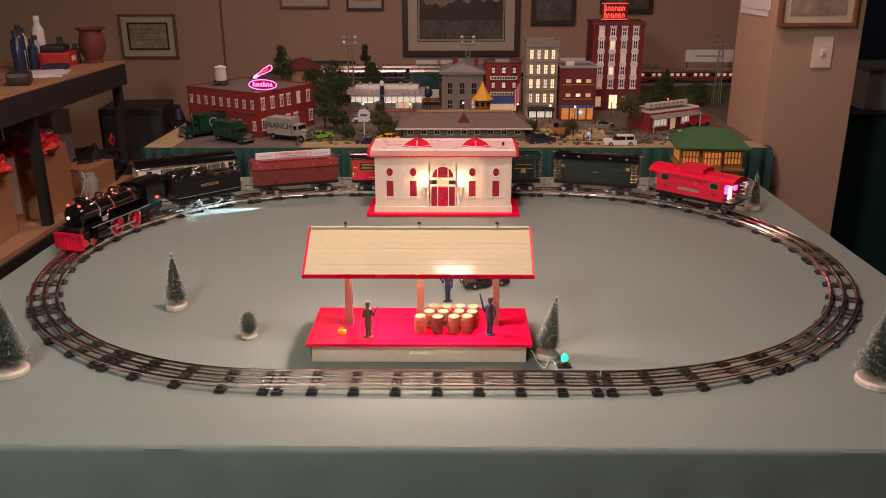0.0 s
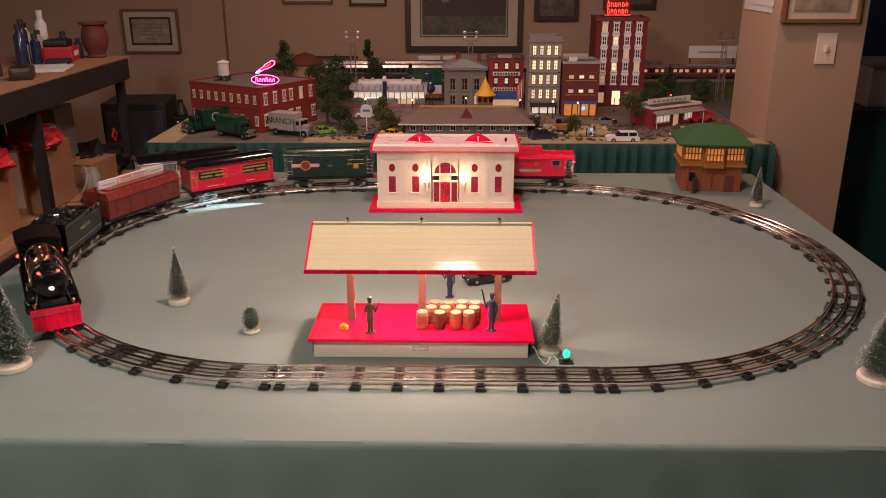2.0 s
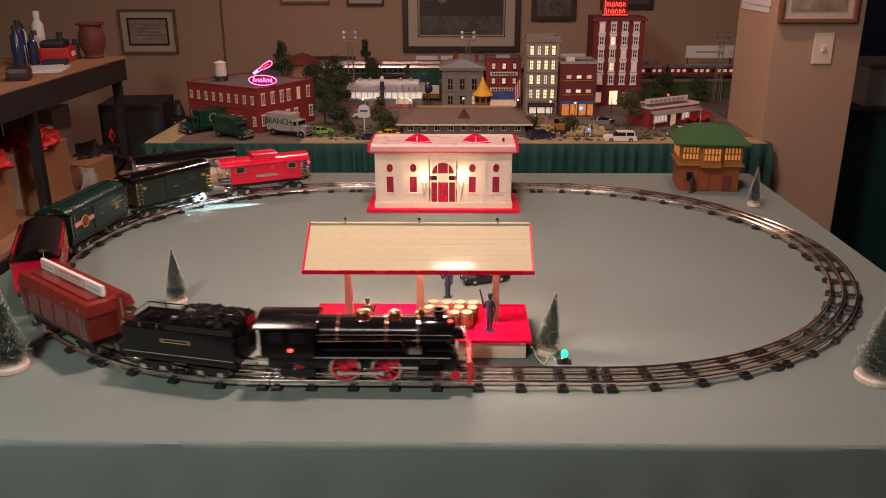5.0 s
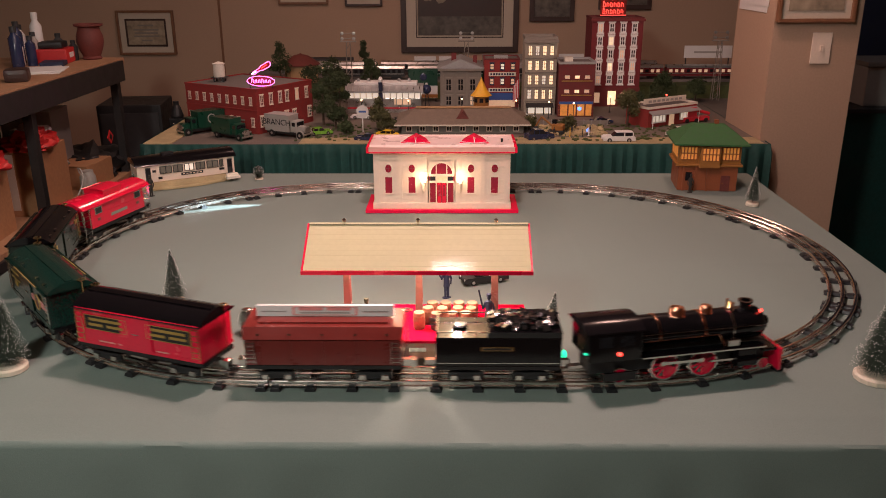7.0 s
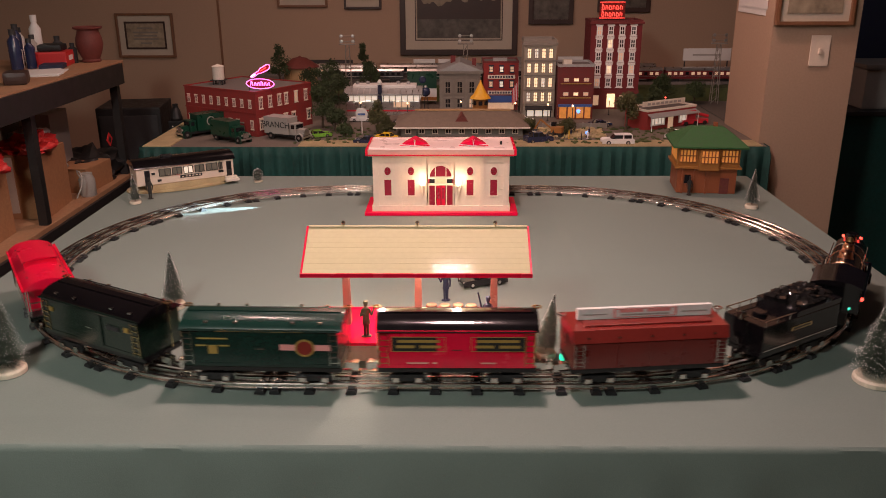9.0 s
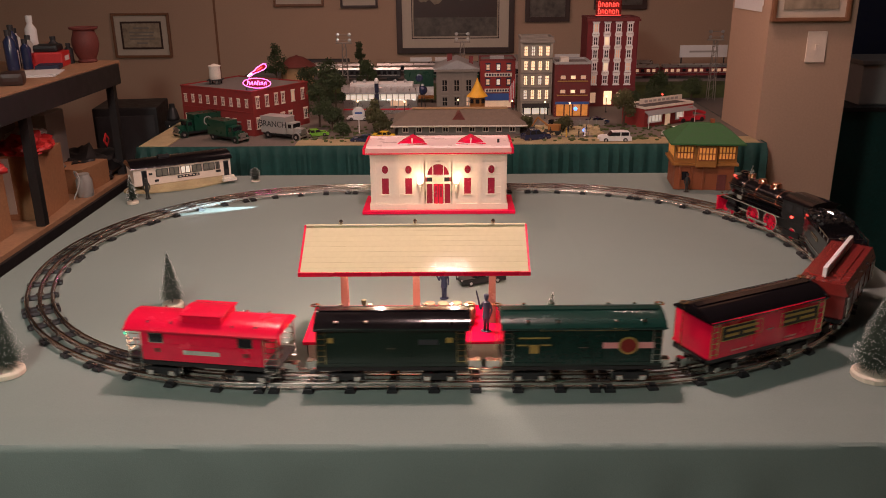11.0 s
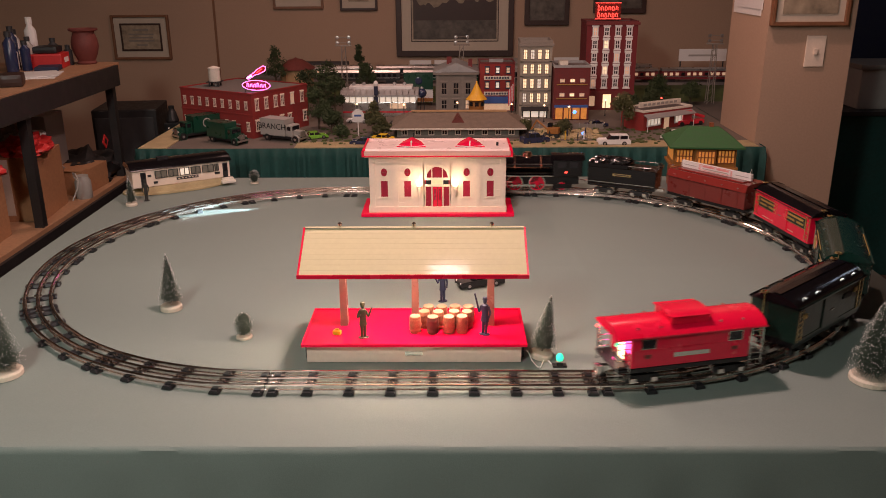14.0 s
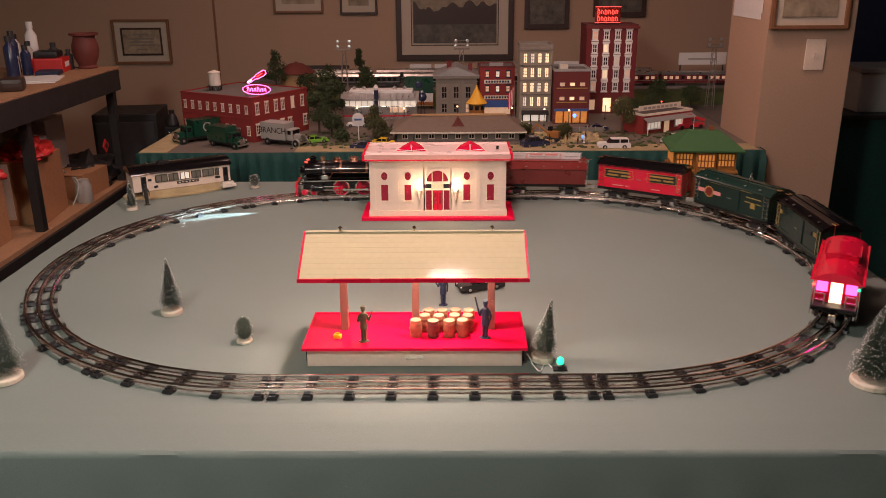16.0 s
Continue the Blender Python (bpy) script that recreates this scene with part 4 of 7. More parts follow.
# signal cabin with green roof
def signal_cabin():
    t = thing("signal_cabin", pose(0.912, 1.39, 0, 0, 0, -6), "two-storey toy signal cabin with green hipped roof", "signal cabin")
    part("lower_storey", B(-0.100, 0.100, 0, 0.15, 0, 0.088, bev=0.002), "terracotta", t, "terracotta brick lower storey")
    for px in (-0.04, 0.0, 0.04):
        part("buttress", B(px - 0.045, px - 0.039, -0.006, 0, 0, 0.085), "terracotta", t)
    dr = part("door", B(0.045, 0.075, -0.004, -0.0005, 0, 0.055), "clay", t)
    part("door_knob", ball(bmesh.new(), (0.05, -0.006, 0.028), 0.002, 8), "brass", dr)
    part("window_opening", B(-0.075, -0.055, -0.003, -0.0005, 0.035, 0.065), "glassdk", t)
    part("floor_band", B(-0.112, 0.112, -0.012, 0.162, 0.088, 0.096, bev=0.002), "orange", t)
    part("upper_storey", B(-0.104, 0.104, -0.004, 0.154, 0.096, 0.168), "orange", t, "ochre yellow upper storey")
    bay = part("bay", B(-0.034, 0.034, -0.022, -0.0045, 0.085, 0.16, bev=0.002), "orange", t)
    for cx, y, w, n in ((-0.070, -0.0045, 0.056, 8), (0.0, -0.0225, 0.058, 8), (0.070, -0.0045, 0.056, 8)):
        wn = part("window", B(cx - w / 2, cx + w / 2, y - 0.0012, y, 0.112, 0.154), "litorange", t, "glowing orange window")
        bars = lattice(w, 0.046, 0.0022, 0.0036, (n // 2, 1), 0.002, cx, y - 0.0013, 0.110)
        part("window_frame", bars, "terracotta", wn)
    for sx in (-1, 1):
        part("window", B(sx * 0.1045 - 0.0006, sx * 0.1045 + 0.0006, 0.02, 0.13, 0.112, 0.154), "litorange", t, "glowing orange window")
    bm = bmesh.new()
    lo = [bm.verts.new(v) for v in ((-0.125, -0.034, 0.164), (0.125, -0.034, 0.164), (0.125, 0.184, 0.164), (-0.125, 0.184, 0.164))]
    lo2 = [bm.verts.new((v.co.x, v.co.y, 0.170)) for v in lo]
    hi = [bm.verts.new(v) for v in ((-0.055, 0.06, 0.222), (0.055, 0.06, 0.222), (0.055, 0.09, 0.222), (-0.055, 0.09, 0.222))]
    for a, b in ((lo, lo2), (lo2, hi)):
        for i in range(4):
            bm.faces.new((a[i], a[(i + 1) % 4], b[(i + 1) % 4], b[i]))
    bm.faces.new(hi)
    bm.faces.new(lo[::-1])
    part("roof", bm, "roofgreen", t, "green hipped roof")
    part("chimney", B(0.02, 0.034, 0.07, 0.084, 0.2225, 0.236), "terracotta", t)


signal_cabin()


# white diner car with dark roof
def diner_car():
    t = thing("model_diner", pose(-1.072, 1.375, 0, 0, 0, 31.5), "cream streamlined model diner with lit windows and dark roof", "diner")
    Lx, D = 0.345, 0.115
    part("ground_ledge", lathe(bmesh.new(), [(0.19, 0), (0.19, 0.006), (0.182, 0.010), (0, 0.010)], 40, Matrix.Translation((0.17, 0.05, 0)) @ Matrix.Diagonal((1.05, 0.42, 1, 1))), "sand", t, "sandy brown oval base")
    part("skirting", prism(bmesh.new(), [(-0.012, 0.010), (-0.004, 0.026), (D, 0.026), (D, 0.010)], 0.03, Lx - 0.02), "sand", t)
    part("body", B(0, Lx, 0, D, 0.0262, 0.088, bev=0.004), "cream", t)
    part("roof", prism(bmesh.new(), [(-0.006, 0.088), (-0.004, 0.093), (0.02, 0.107), (0.057, 0.112), (D - 0.02, 0.107), (D + 0.004, 0.093), (D + 0.006, 0.088)], -0.006, Lx + 0.006), "black", t, "glossy black curved roof", smooth=True)
    part("roof_vent", B(0.1, 0.14, 0.045, 0.065, 0.1105, 0.118), "blackm", t)
    for i, (a, b) in enumerate(((0.078, 0.118), (0.124, 0.156), (0.164, 0.196), (0.204, 0.236), (0.244, 0.284), (0.290, 0.302))):
        wn = part("window", B(a, b, -0.0018, 0.0, 0.056, 0.079), "litcool" if i == 2 else "glasswarm", t, "lit diner window" if i == 2 else "dim diner window")
        fb = bmesh.new()
        for x in (a, (a + b) / 2, b):
            box(fb, x - 0.0014, x + 0.0014, -0.0034, -0.0019, 0.055, 0.080)
        for z in (0.054, 0.0795):
            box(fb, a, b, -0.0033, -0.0020, z, z + 0.0015)
        part("window_frame", fb, "blackm", wn)
    part("sign_band", B(0.150, 0.228, -0.002, 0.0, 0.040, 0.049), "blackm", t, "dark sign with unreadable letters")
    for i in range(6):
        part("sign_mark", B(0.156 + i * 0.012, 0.163 + i * 0.012, -0.0028, -0.0021, 0.043, 0.0465), "cream", t)
    for a, b, z in ((0.052, 0.064, 0.062), (0.070, 0.084, 0.036), (0.288, 0.306, 0.042)):
        part("small_plaque", B(a, b, -0.002, 0.0, z, z + 0.008), "blackm", t)
    for x in (0.028, 0.318):
        dr = part("door", B(x, x + 0.018, -0.0025, 0.0, 0.0265, 0.08), "blackm", t)
        part("door_pane", B(x + 0.003, x + 0.015, -0.0036, -0.0026, 0.05, 0.076), "glassdk", dr)
    part("stoop", box(box(bmesh.new(), Lx - 0.04, Lx + 0.01, -0.03, -0.0005, 0.010, 0.018), Lx - 0.036, Lx + 0.006, -0.018, -0.0005, 0.018, 0.026), "whitem", t)


diner_car()


# the train: vehicles stand at their base, x forwards
WH = link_mesh("wheel", lathe(bmesh.new(), [(0.004, -0.004), (0.0105, -0.004), (0.0115, -0.003), (0.0115, 0.001), (0.0135, 0.0015), (0.0135, 0.003), (0.004, 0.003)], 16, Matrix.Rotation(radians(90), 4, "X")), "nickel", True)


def bogie(t, x, wheelbase=0.042):
    b = part("truck_frame", box(box(box(bmesh.new(), x - 0.034, x + 0.034, -0.037, -0.031, 0.026, 0.040, bev=0.002), x - 0.034, x + 0.034, 0.031, 0.037, 0.026, 0.040, bev=0.002), x - 0.008, x + 0.008, -0.031, 0.031, 0.030, 0.044), "blackm", t)
    for sx in (-1, 1):
        for sy in (-1, 1):
            w = part("wheel", WH, "nickel", b)
            w.matrix_basis = pose(x + sx * wheelbase / 2, sy * 0.0265, 0.0318, 0, 0, 180 if sy < 0 else 0)
        for sy in (-1, 1):
            part("journal_box", B(x + sx * wheelbase / 2 - 0.006, x + sx * wheelbase / 2 + 0.006, sy * 0.0405 - 0.003, sy * 0.0405 + 0.003, 0.027, 0.037, bev=0.001), "nickel", b)


def underframe(t, half):
    part("underframe", B(-half, half, -0.046, 0.046, 0.050, 0.060, bev=0.002), "black", t)
    bogie(t, -half + 0.055)
    bogie(t, half - 0.055)
    for s in (-1, 1):
        part("coupler", box(box(bmesh.new(), s * half if s > 0 else -half - 0.018, half + 0.018 if s > 0 else -half, -0.005, 0.005, 0.038, 0.050), s * (half + 0.018) - 0.006, s * (half + 0.018) + 0.006, -0.008, 0.008, 0.034, 0.052, bev=0.002), "nickel", t)


def ladder(t, x, y, z0, z1, material="brass"):
    bm = bmesh.new()
    for d in (-0.008, 0.008):
        rod(bm, (x + d, y, z0), (x + d, y, z1), 0.0009, 5)
    n = 6
    for i in range(n):
        z = z0 + (z1 - z0) * (i + 0.5) / n
        rod(bm, (x - 0.008, y, z), (x + 0.008, y, z), 0.0009, 5)
    part("ladder", bm, material, t)


def boxcar(label, body, roof, half=0.141, plaques=(), door=True, emblem=None, vents=True):
    t = thing("boxcar", pose(0, 0, 0), label, "toy train car", "train")
    underframe(t, half)
    part("body", B(-half + 0.004, half - 0.004, -0.049, 0.049, 0.0602, 0.140, bev=0.0015), body, t)
    part("roof", prism(bmesh.new(), [(-0.054, 0.138), (-0.0545, 0.141)] + [(0.052 * math.sin(a * 0.16), 0.128 + 0.031 * math.cos(a * 0.16)) for a in range(-8, 9)] + [(0.0545, 0.141), (0.054, 0.138)], -half, half), roof, t, smooth=True)
    part("roof_end_lip", prism(bmesh.new(), [(-0.055, 0.1395), (-0.055, 0.1425)] + [(0.0528 * math.sin(a * 0.16), 0.129 + 0.0312 * math.cos(a * 0.16)) for a in range(-8, 9)] + [(0.055, 0.1425), (0.055, 0.1395)], half + 0.0003, half + 0.003), roof, t, smooth=True)
    part("roof_walk", B(-half + 0.004, half - 0.004, -0.008, 0.008, 0.1593, 0.1610), roof, t)
    part("sill_strip", B(-half + 0.002, half - 0.002, -0.0500, -0.0492, 0.062, 0.068), body, t)
    part("sill_strip", B(-half + 0.002, half - 0.002, 0.0492, 0.0500, 0.062, 0.068), body, t)
    for sy in (-1, 1):
        if door:
            d = part("sliding_door", B(-0.036, 0.036, sy * 0.0505 - 0.0012, sy * 0.0505 + 0.0012, 0.066, 0.136, bev=0.0006), body, t)
            part("door_handle", B(-0.008, 0.008, sy * 0.0525 - 0.0006, sy * 0.0525 + 0.0006, 0.100, 0.102), "nickel", d)
            part("door_rail", B(-0.08, 0.08, sy * 0.0515 - 0.0012, sy * 0.0515 + 0.0012, 0.1365, 0.139), "gold" if body == "green" else body, t)
        for sx in (-1, 1):
            ladder(t, sx * (half - 0.013), sy * 0.0505, 0.066, 0.138, "brass" if body != "green" else "nickel")
        for a, b, z0, z1, mt in plaques:
            p = part("plaque", B(sy * -1 * (a + b) / 2 - (b - a) / 2, sy * -1 * (a + b) / 2 + (b - a) / 2, sy * 0.0500 - 0.0011, sy * 0.0500 + 0.0011, z0, z1), mt, t, "dark plaque with unreadable gold lettering")
            if mt == "blackm":
                fr = bmesh.new()
                cx, w = -sy * (a + b) / 2, (b - a) / 2
                for z in (z0 - 0.001, z1):
                    box(fr, cx - w - 0.001, cx + w + 0.001, sy * 0.0511 - 0.0008, sy * 0.0511 + 0.0008, z, z + 0.001)
                for x in (cx - w - 0.001, cx + w):
                    box(fr, x, x + 0.001, sy * 0.0511 - 0.0008, sy * 0.0511 + 0.0008, z0, z1)
                part("plaque_rim", fr, "gold", p)
                for i, (u, v, zz) in enumerate(((-0.8, 0.8, 0.62), (-0.85, -0.15, 0.22), (0.05, 0.85, 0.22))):
                    part("letter_bar", B(cx + u * w, cx + v * w, sy * 0.0513 - 0.0005, sy * 0.0513 + 0.0005, z0 + zz * (z1 - z0), z0 + (zz + 0.2) * (z1 - z0)), "gold", p)
        if emblem is not None:
            ex = emblem
            em = part("emblem_band", B(ex - 0.047, ex + 0.047, sy * 0.0503 - 0.0008, sy * 0.0503 + 0.0008, 0.098, 0.110), "pink", t, "pale winged emblem")
            part("emblem_disc", lathe(bmesh.new(), [(0.018, 0), (0.018, 0.0011), (0, 0.0011)], 20, Matrix.Translation((ex, sy * 0.0511, 0.104)) @ Matrix.Rotation(radians(-90 * sy), 4, "X")), "redbrown2", em)
            part("emblem_ring", lathe(bmesh.new(), [(0.015, 0), (0.015, 0.0016), (0.018, 0.0016), (0.0185, 0)], 20, Matrix.Translation((ex, sy * 0.0514, 0.104)) @ Matrix.Rotation(radians(-90 * sy), 4, "X"), True), "gold", em)
    if vents:
        for x in (-0.10, -0.045, 0.06, 0.11):
            for sy in (-1, 1):
                part("roof_rivet", B(x - 0.003, x + 0.003, sy * 0.040 - 0.003, sy * 0.040 + 0.003, 0.1495, 0.1525), "nickel", t)
    for s in (-1, 1):
        part("brake_wheel", lathe(bmesh.new(), [(0.006, 0), (0.009, 0.0008), (0.009, 0.002), (0.006, 0.0026)], 14, Matrix.Translation((s * (half + 0.004), 0.02, 0.158)), True), "brass", t)
        part("brake_staff", rod(bmesh.new(), (s * (half + 0.004), 0.02, 0.06), (s * (half + 0.004), 0.02, 0.159), 0.0011, 6), "brass", t)
    return t


red_car = boxcar("red tin boxcar with black roof and dark plaques", "red", "black", 0.146, ((-0.117, -0.021, 0.098, 0.127, "blackm"), (0.027, 0.123, 0.098, 0.127, "blackm")), vents=False)
for sy in (-1, 1):
    for a, b in ((-0.090, -0.052), (-0.044, 0.012), (0.020, 0.034), (0.044, 0.072)):
        part("letter_bar", B(-sy * (a + b) / 2 - (b - a) / 2, -sy * (a + b) / 2 + (b - a) / 2, sy * 0.0508 - 0.0004, sy * 0.0508 + 0.0004, 0.0705, 0.0735), "pink", red_car)
green_car = boxcar("dark green tin boxcar with a winged emblem", "green", "greenroof", 0.148, emblem=0.082)
for sy in (-1, 1):
    for a, b, z0, z1 in ((-0.115, -0.060, 0.119, 0.1215), (-0.096, -0.080, 0.088, 0.106), (-0.118, -0.100, 0.104, 0.1065), (-0.076, -0.058, 0.104, 0.1065)):
        part("gold_mark", B(a, b, sy * 0.0497 - 0.0009, sy * 0.0497 + 0.0009, z0, z1), "gold", green_car, "faded gold lettering bar")
dark_car = boxcar("blackish green tin boxcar with black roof", "dkgreen", "black", 0.141, ((-0.115, -0.105, 0.112, 0.122, "gold"), (0.100, 0.112, 0.112, 0.122, "gold"), (0.05, 0.085, 0.108, 0.118, "dark")))


def board_car():
    t = thing("billboard_gondola", pose(0, 0, 0), "maroon tin gondola carrying a white sign board", "toy train car", "train")
    half = 0.149
    underframe(t, half - 0.004)
    part("lower_side", B(-half + 0.006, half - 0.006, -0.049, 0.049, 0.0602, 0.118, bev=0.001), "redbrown", t)
    part("side_band", prism(bmesh.new(), [(-0.0492, 0.1185), (-0.053, 0.121), (-0.044, 0.146), (0.044, 0.146), (0.053, 0.121), (0.0492, 0.1185)], -half + 0.004, half - 0.004), "redbrown2", t)
    part("hatch", B(-half + 0.03, half - 0.03, -0.030, 0.030, 0.1462, 0.150, bev=0.001), "redbrown2", t)
    for sy in (-1, 1):
        for x in (-0.117, -0.06, 0.0, 0.06, 0.117):
            part("stake", B(x - 0.0015, x + 0.0015, sy * 0.0498 - 0.0007, sy * 0.0498 + 0.0007, 0.062, 0.117), "redbrown", t)
            part("rivet_plate", B(x - 0.002, x + 0.002, sy * 0.050 - 0.002, sy * 0.050 + 0.002, 0.130, 0.134), "nickel", t)
    bd = part("sign_board", B(-0.127, 0.127, -0.004, 0.004, 0.1502, 0.1745), "paper", t, "long white sign board with red and grey lettering bars")
    for sy in (-1, 1):
        y = sy * 0.0046
        part("sign_frame", box(box(bmesh.new(), -0.060, 0.060, y - 0.0005, y + 0.0005, 0.1525, 0.1540), -0.060, 0.060, y - 0.0005, y + 0.0005, 0.1710, 0.1725), "pink", bd)
        for x in (-0.060, 0.056):
            part("sign_scroll", B(x, x + 0.004, y - 0.0006, y + 0.0006, 0.1545, 0.1705), "pink", bd)
        for a, b in ((-0.048, -0.004), (0.004, 0.048)):
            part("letter_bar", B(a, b, y - 0.0006, y + 0.0006, 0.164, 0.170), "pink", bd)
        part("letter_bar", B(-0.046, 0.046, y - 0.0006, y + 0.0006, 0.157, 0.160), "tgrey", bd)
        for a, b in ((-0.118, -0.072), (0.070, 0.118)):
            part("letter_bar", B(a, b, y - 0.0006, y + 0.0006, 0.160, 0.1625), "tgrey", bd)
    for s in (-1, 1):
        part("brake_wheel", lathe(bmesh.new(), [(0.006, 0), (0.009, 0.0008), (0.009, 0.002), (0.006, 0.0026)], 14, Matrix.Translation((s * (half + 0.002), 0.02, 0.152)), True), "nickel", t)
        part("brake_staff", rod(bmesh.new(), (s * (half + 0.002), 0.02, 0.06), (s * (half + 0.002), 0.02, 0.153), 0.0011, 6), "nickel", t)
        ladder(t, s * (half - 0.016), -0.0535, 0.066, 0.118, "nickel")
    return t


gondola = board_car()


def caboose_car():
    t = thing("caboose", pose(0, 0, 0), "bright red tin caboose with cupola and glowing rear", "toy train car", "train")
    half = 0.150
    underframe(t, half - 0.006)
    b0, b1 = -0.118, 0.118
    part("body", B(b0, b1, -0.047, 0.047, 0.0602, 0.124, bev=0.0012), "red", t)
    part("platform", B(-half, half, -0.044, 0.044, 0.0602, 0.0628), "blackm", t)
    part("roof", prism(bmesh.new(), [(-0.053, 0.122), (-0.0535, 0.1255)] + [(0.051 * math.sin(a * 0.16), 0.115 + 0.028 * math.cos(a * 0.16)) for a in range(-8, 9)] + [(0.0535, 0.1255), (0.053, 0.122)], -half, half), "red", t, smooth=True)
    for x in (-0.105, -0.060, 0.060, 0.105):
        for sy in (-1, 1):
            part("roof_rivet", B(x - 0.002, x + 0.002, sy * 0.036 - 0.002, sy * 0.036 + 0.002, 0.1345, 0.1375), "nickel", t)
    part("cupola", B(-0.038, 0.038, -0.034, 0.034, 0.136, 0.152, bev=0.001), "red", t)
    part("cupola_roof", prism(bmesh.new(), [(-0.037, 0.1522), (-0.037, 0.1535)] + [(0.036 * math.sin(a * 0.2), 0.1475 + 0.010 * math.cos(a * 0.2)) for a in range(-6, 7)] + [(0.037, 0.1535), (0.037, 0.1522)], -0.042, 0.042), "red", t, smooth=True)
    for sy in (-1, 1):
        for x in (-0.087, 0.087):
            wn = part("window", B(x - 0.013, x + 0.013, sy * 0.0475 - 0.0006, sy * 0.0475 + 0.0006, 0.100, 0.117), "glassdk", t)
            fr = bmesh.new()
            for z in (0.0985, 0.117):
                box(fr, x - 0.0145, x + 0.0145, sy * 0.0482 - 0.0007, sy * 0.0482 + 0.0007, z, z + 0.0015)
            for xx in (x - 0.0145, x + 0.013):
                box(fr, xx, xx + 0.0015, sy * 0.0482 - 0.0007, sy * 0.0482 + 0.0007, 0.1, 0.117)
            part("window_frame", fr, "nickel", wn)
            part("small_plate", B(x - 0.006, x + 0.006, sy * 0.0475 - 0.0006, sy * 0.0475 + 0.0006, 0.079, 0.086), "redbrown", t)
        part("name_plate", B(-0.036, 0.036, sy * 0.0476 - 0.0008, sy * 0.0476 + 0.0008, 0.077, 0.086), "nickel", t)
        part("panel_strip", B(b0, b1, sy * 0.0474 - 0.0006, sy * 0.0474 + 0.0006, 0.0955, 0.0968), "red", t)
    for s in (-1, 1):
        x = s * (half - 0.004)
        rl = bmesh.new()
        for y in (-0.042, -0.021, 0.021, 0.042):
            rod(rl, (x, y, 0.0628), (x, y, 0.124 if abs(y) > 0.03 else 0.092), 0.0012, 6)
        for z in (0.077, 0.092):
            for sy in (-1, 1):
                rod(rl, (x, sy * 0.021, z), (x, sy * 0.042, z), 0.0012, 6)
        part("end_railing", rl, "nickel", t, "nickel plated end railing")
        for sy in (-1, 1):
            st = bmesh.new()
            for z in (0.042, 0.053, 0.066, 0.078, 0.090, 0.102, 0.114):
                rod(st, (s * 0.122, sy * 0.0465, z), (s * 0.146, sy * 0.0465, z), 0.0009, 5)
            for xx in (0.122, 0.146):
                rod(st, (s * xx, sy * 0.0465, 0.040), (s * xx, sy * 0.0465, 0.122), 0.0009, 5)
            part("end_ladder", st, "nickel", t)
    part("rear_door", B(b0 - 0.0012, b0 - 0.0002, -0.012, 0.012, 0.0635, 0.116), "doorglow", t, "brightly glowing rear door")
    for sy in (-1, 1):
        part("rear_window", B(b0 - 0.0012, b0 - 0.0002, sy * 0.029 - 0.011, sy * 0.029 + 0.011, 0.088, 0.114), "pinkglow", t, "magenta glowing rear window")
        part("rear_panel", B(b0 - 0.0012, b0 - 0.0002, sy * 0.029 - 0.012, sy * 0.029 + 0.012, 0.0645, 0.080), "red", t)
        part("marker_lamp", ball(bmesh.new(), (-half + 0.002, sy * 0.044, 0.112), 0.0035, 8), "bulbgreen" if sy < 0 else "bulbred", t)
    return t


caboose = caboose_car()


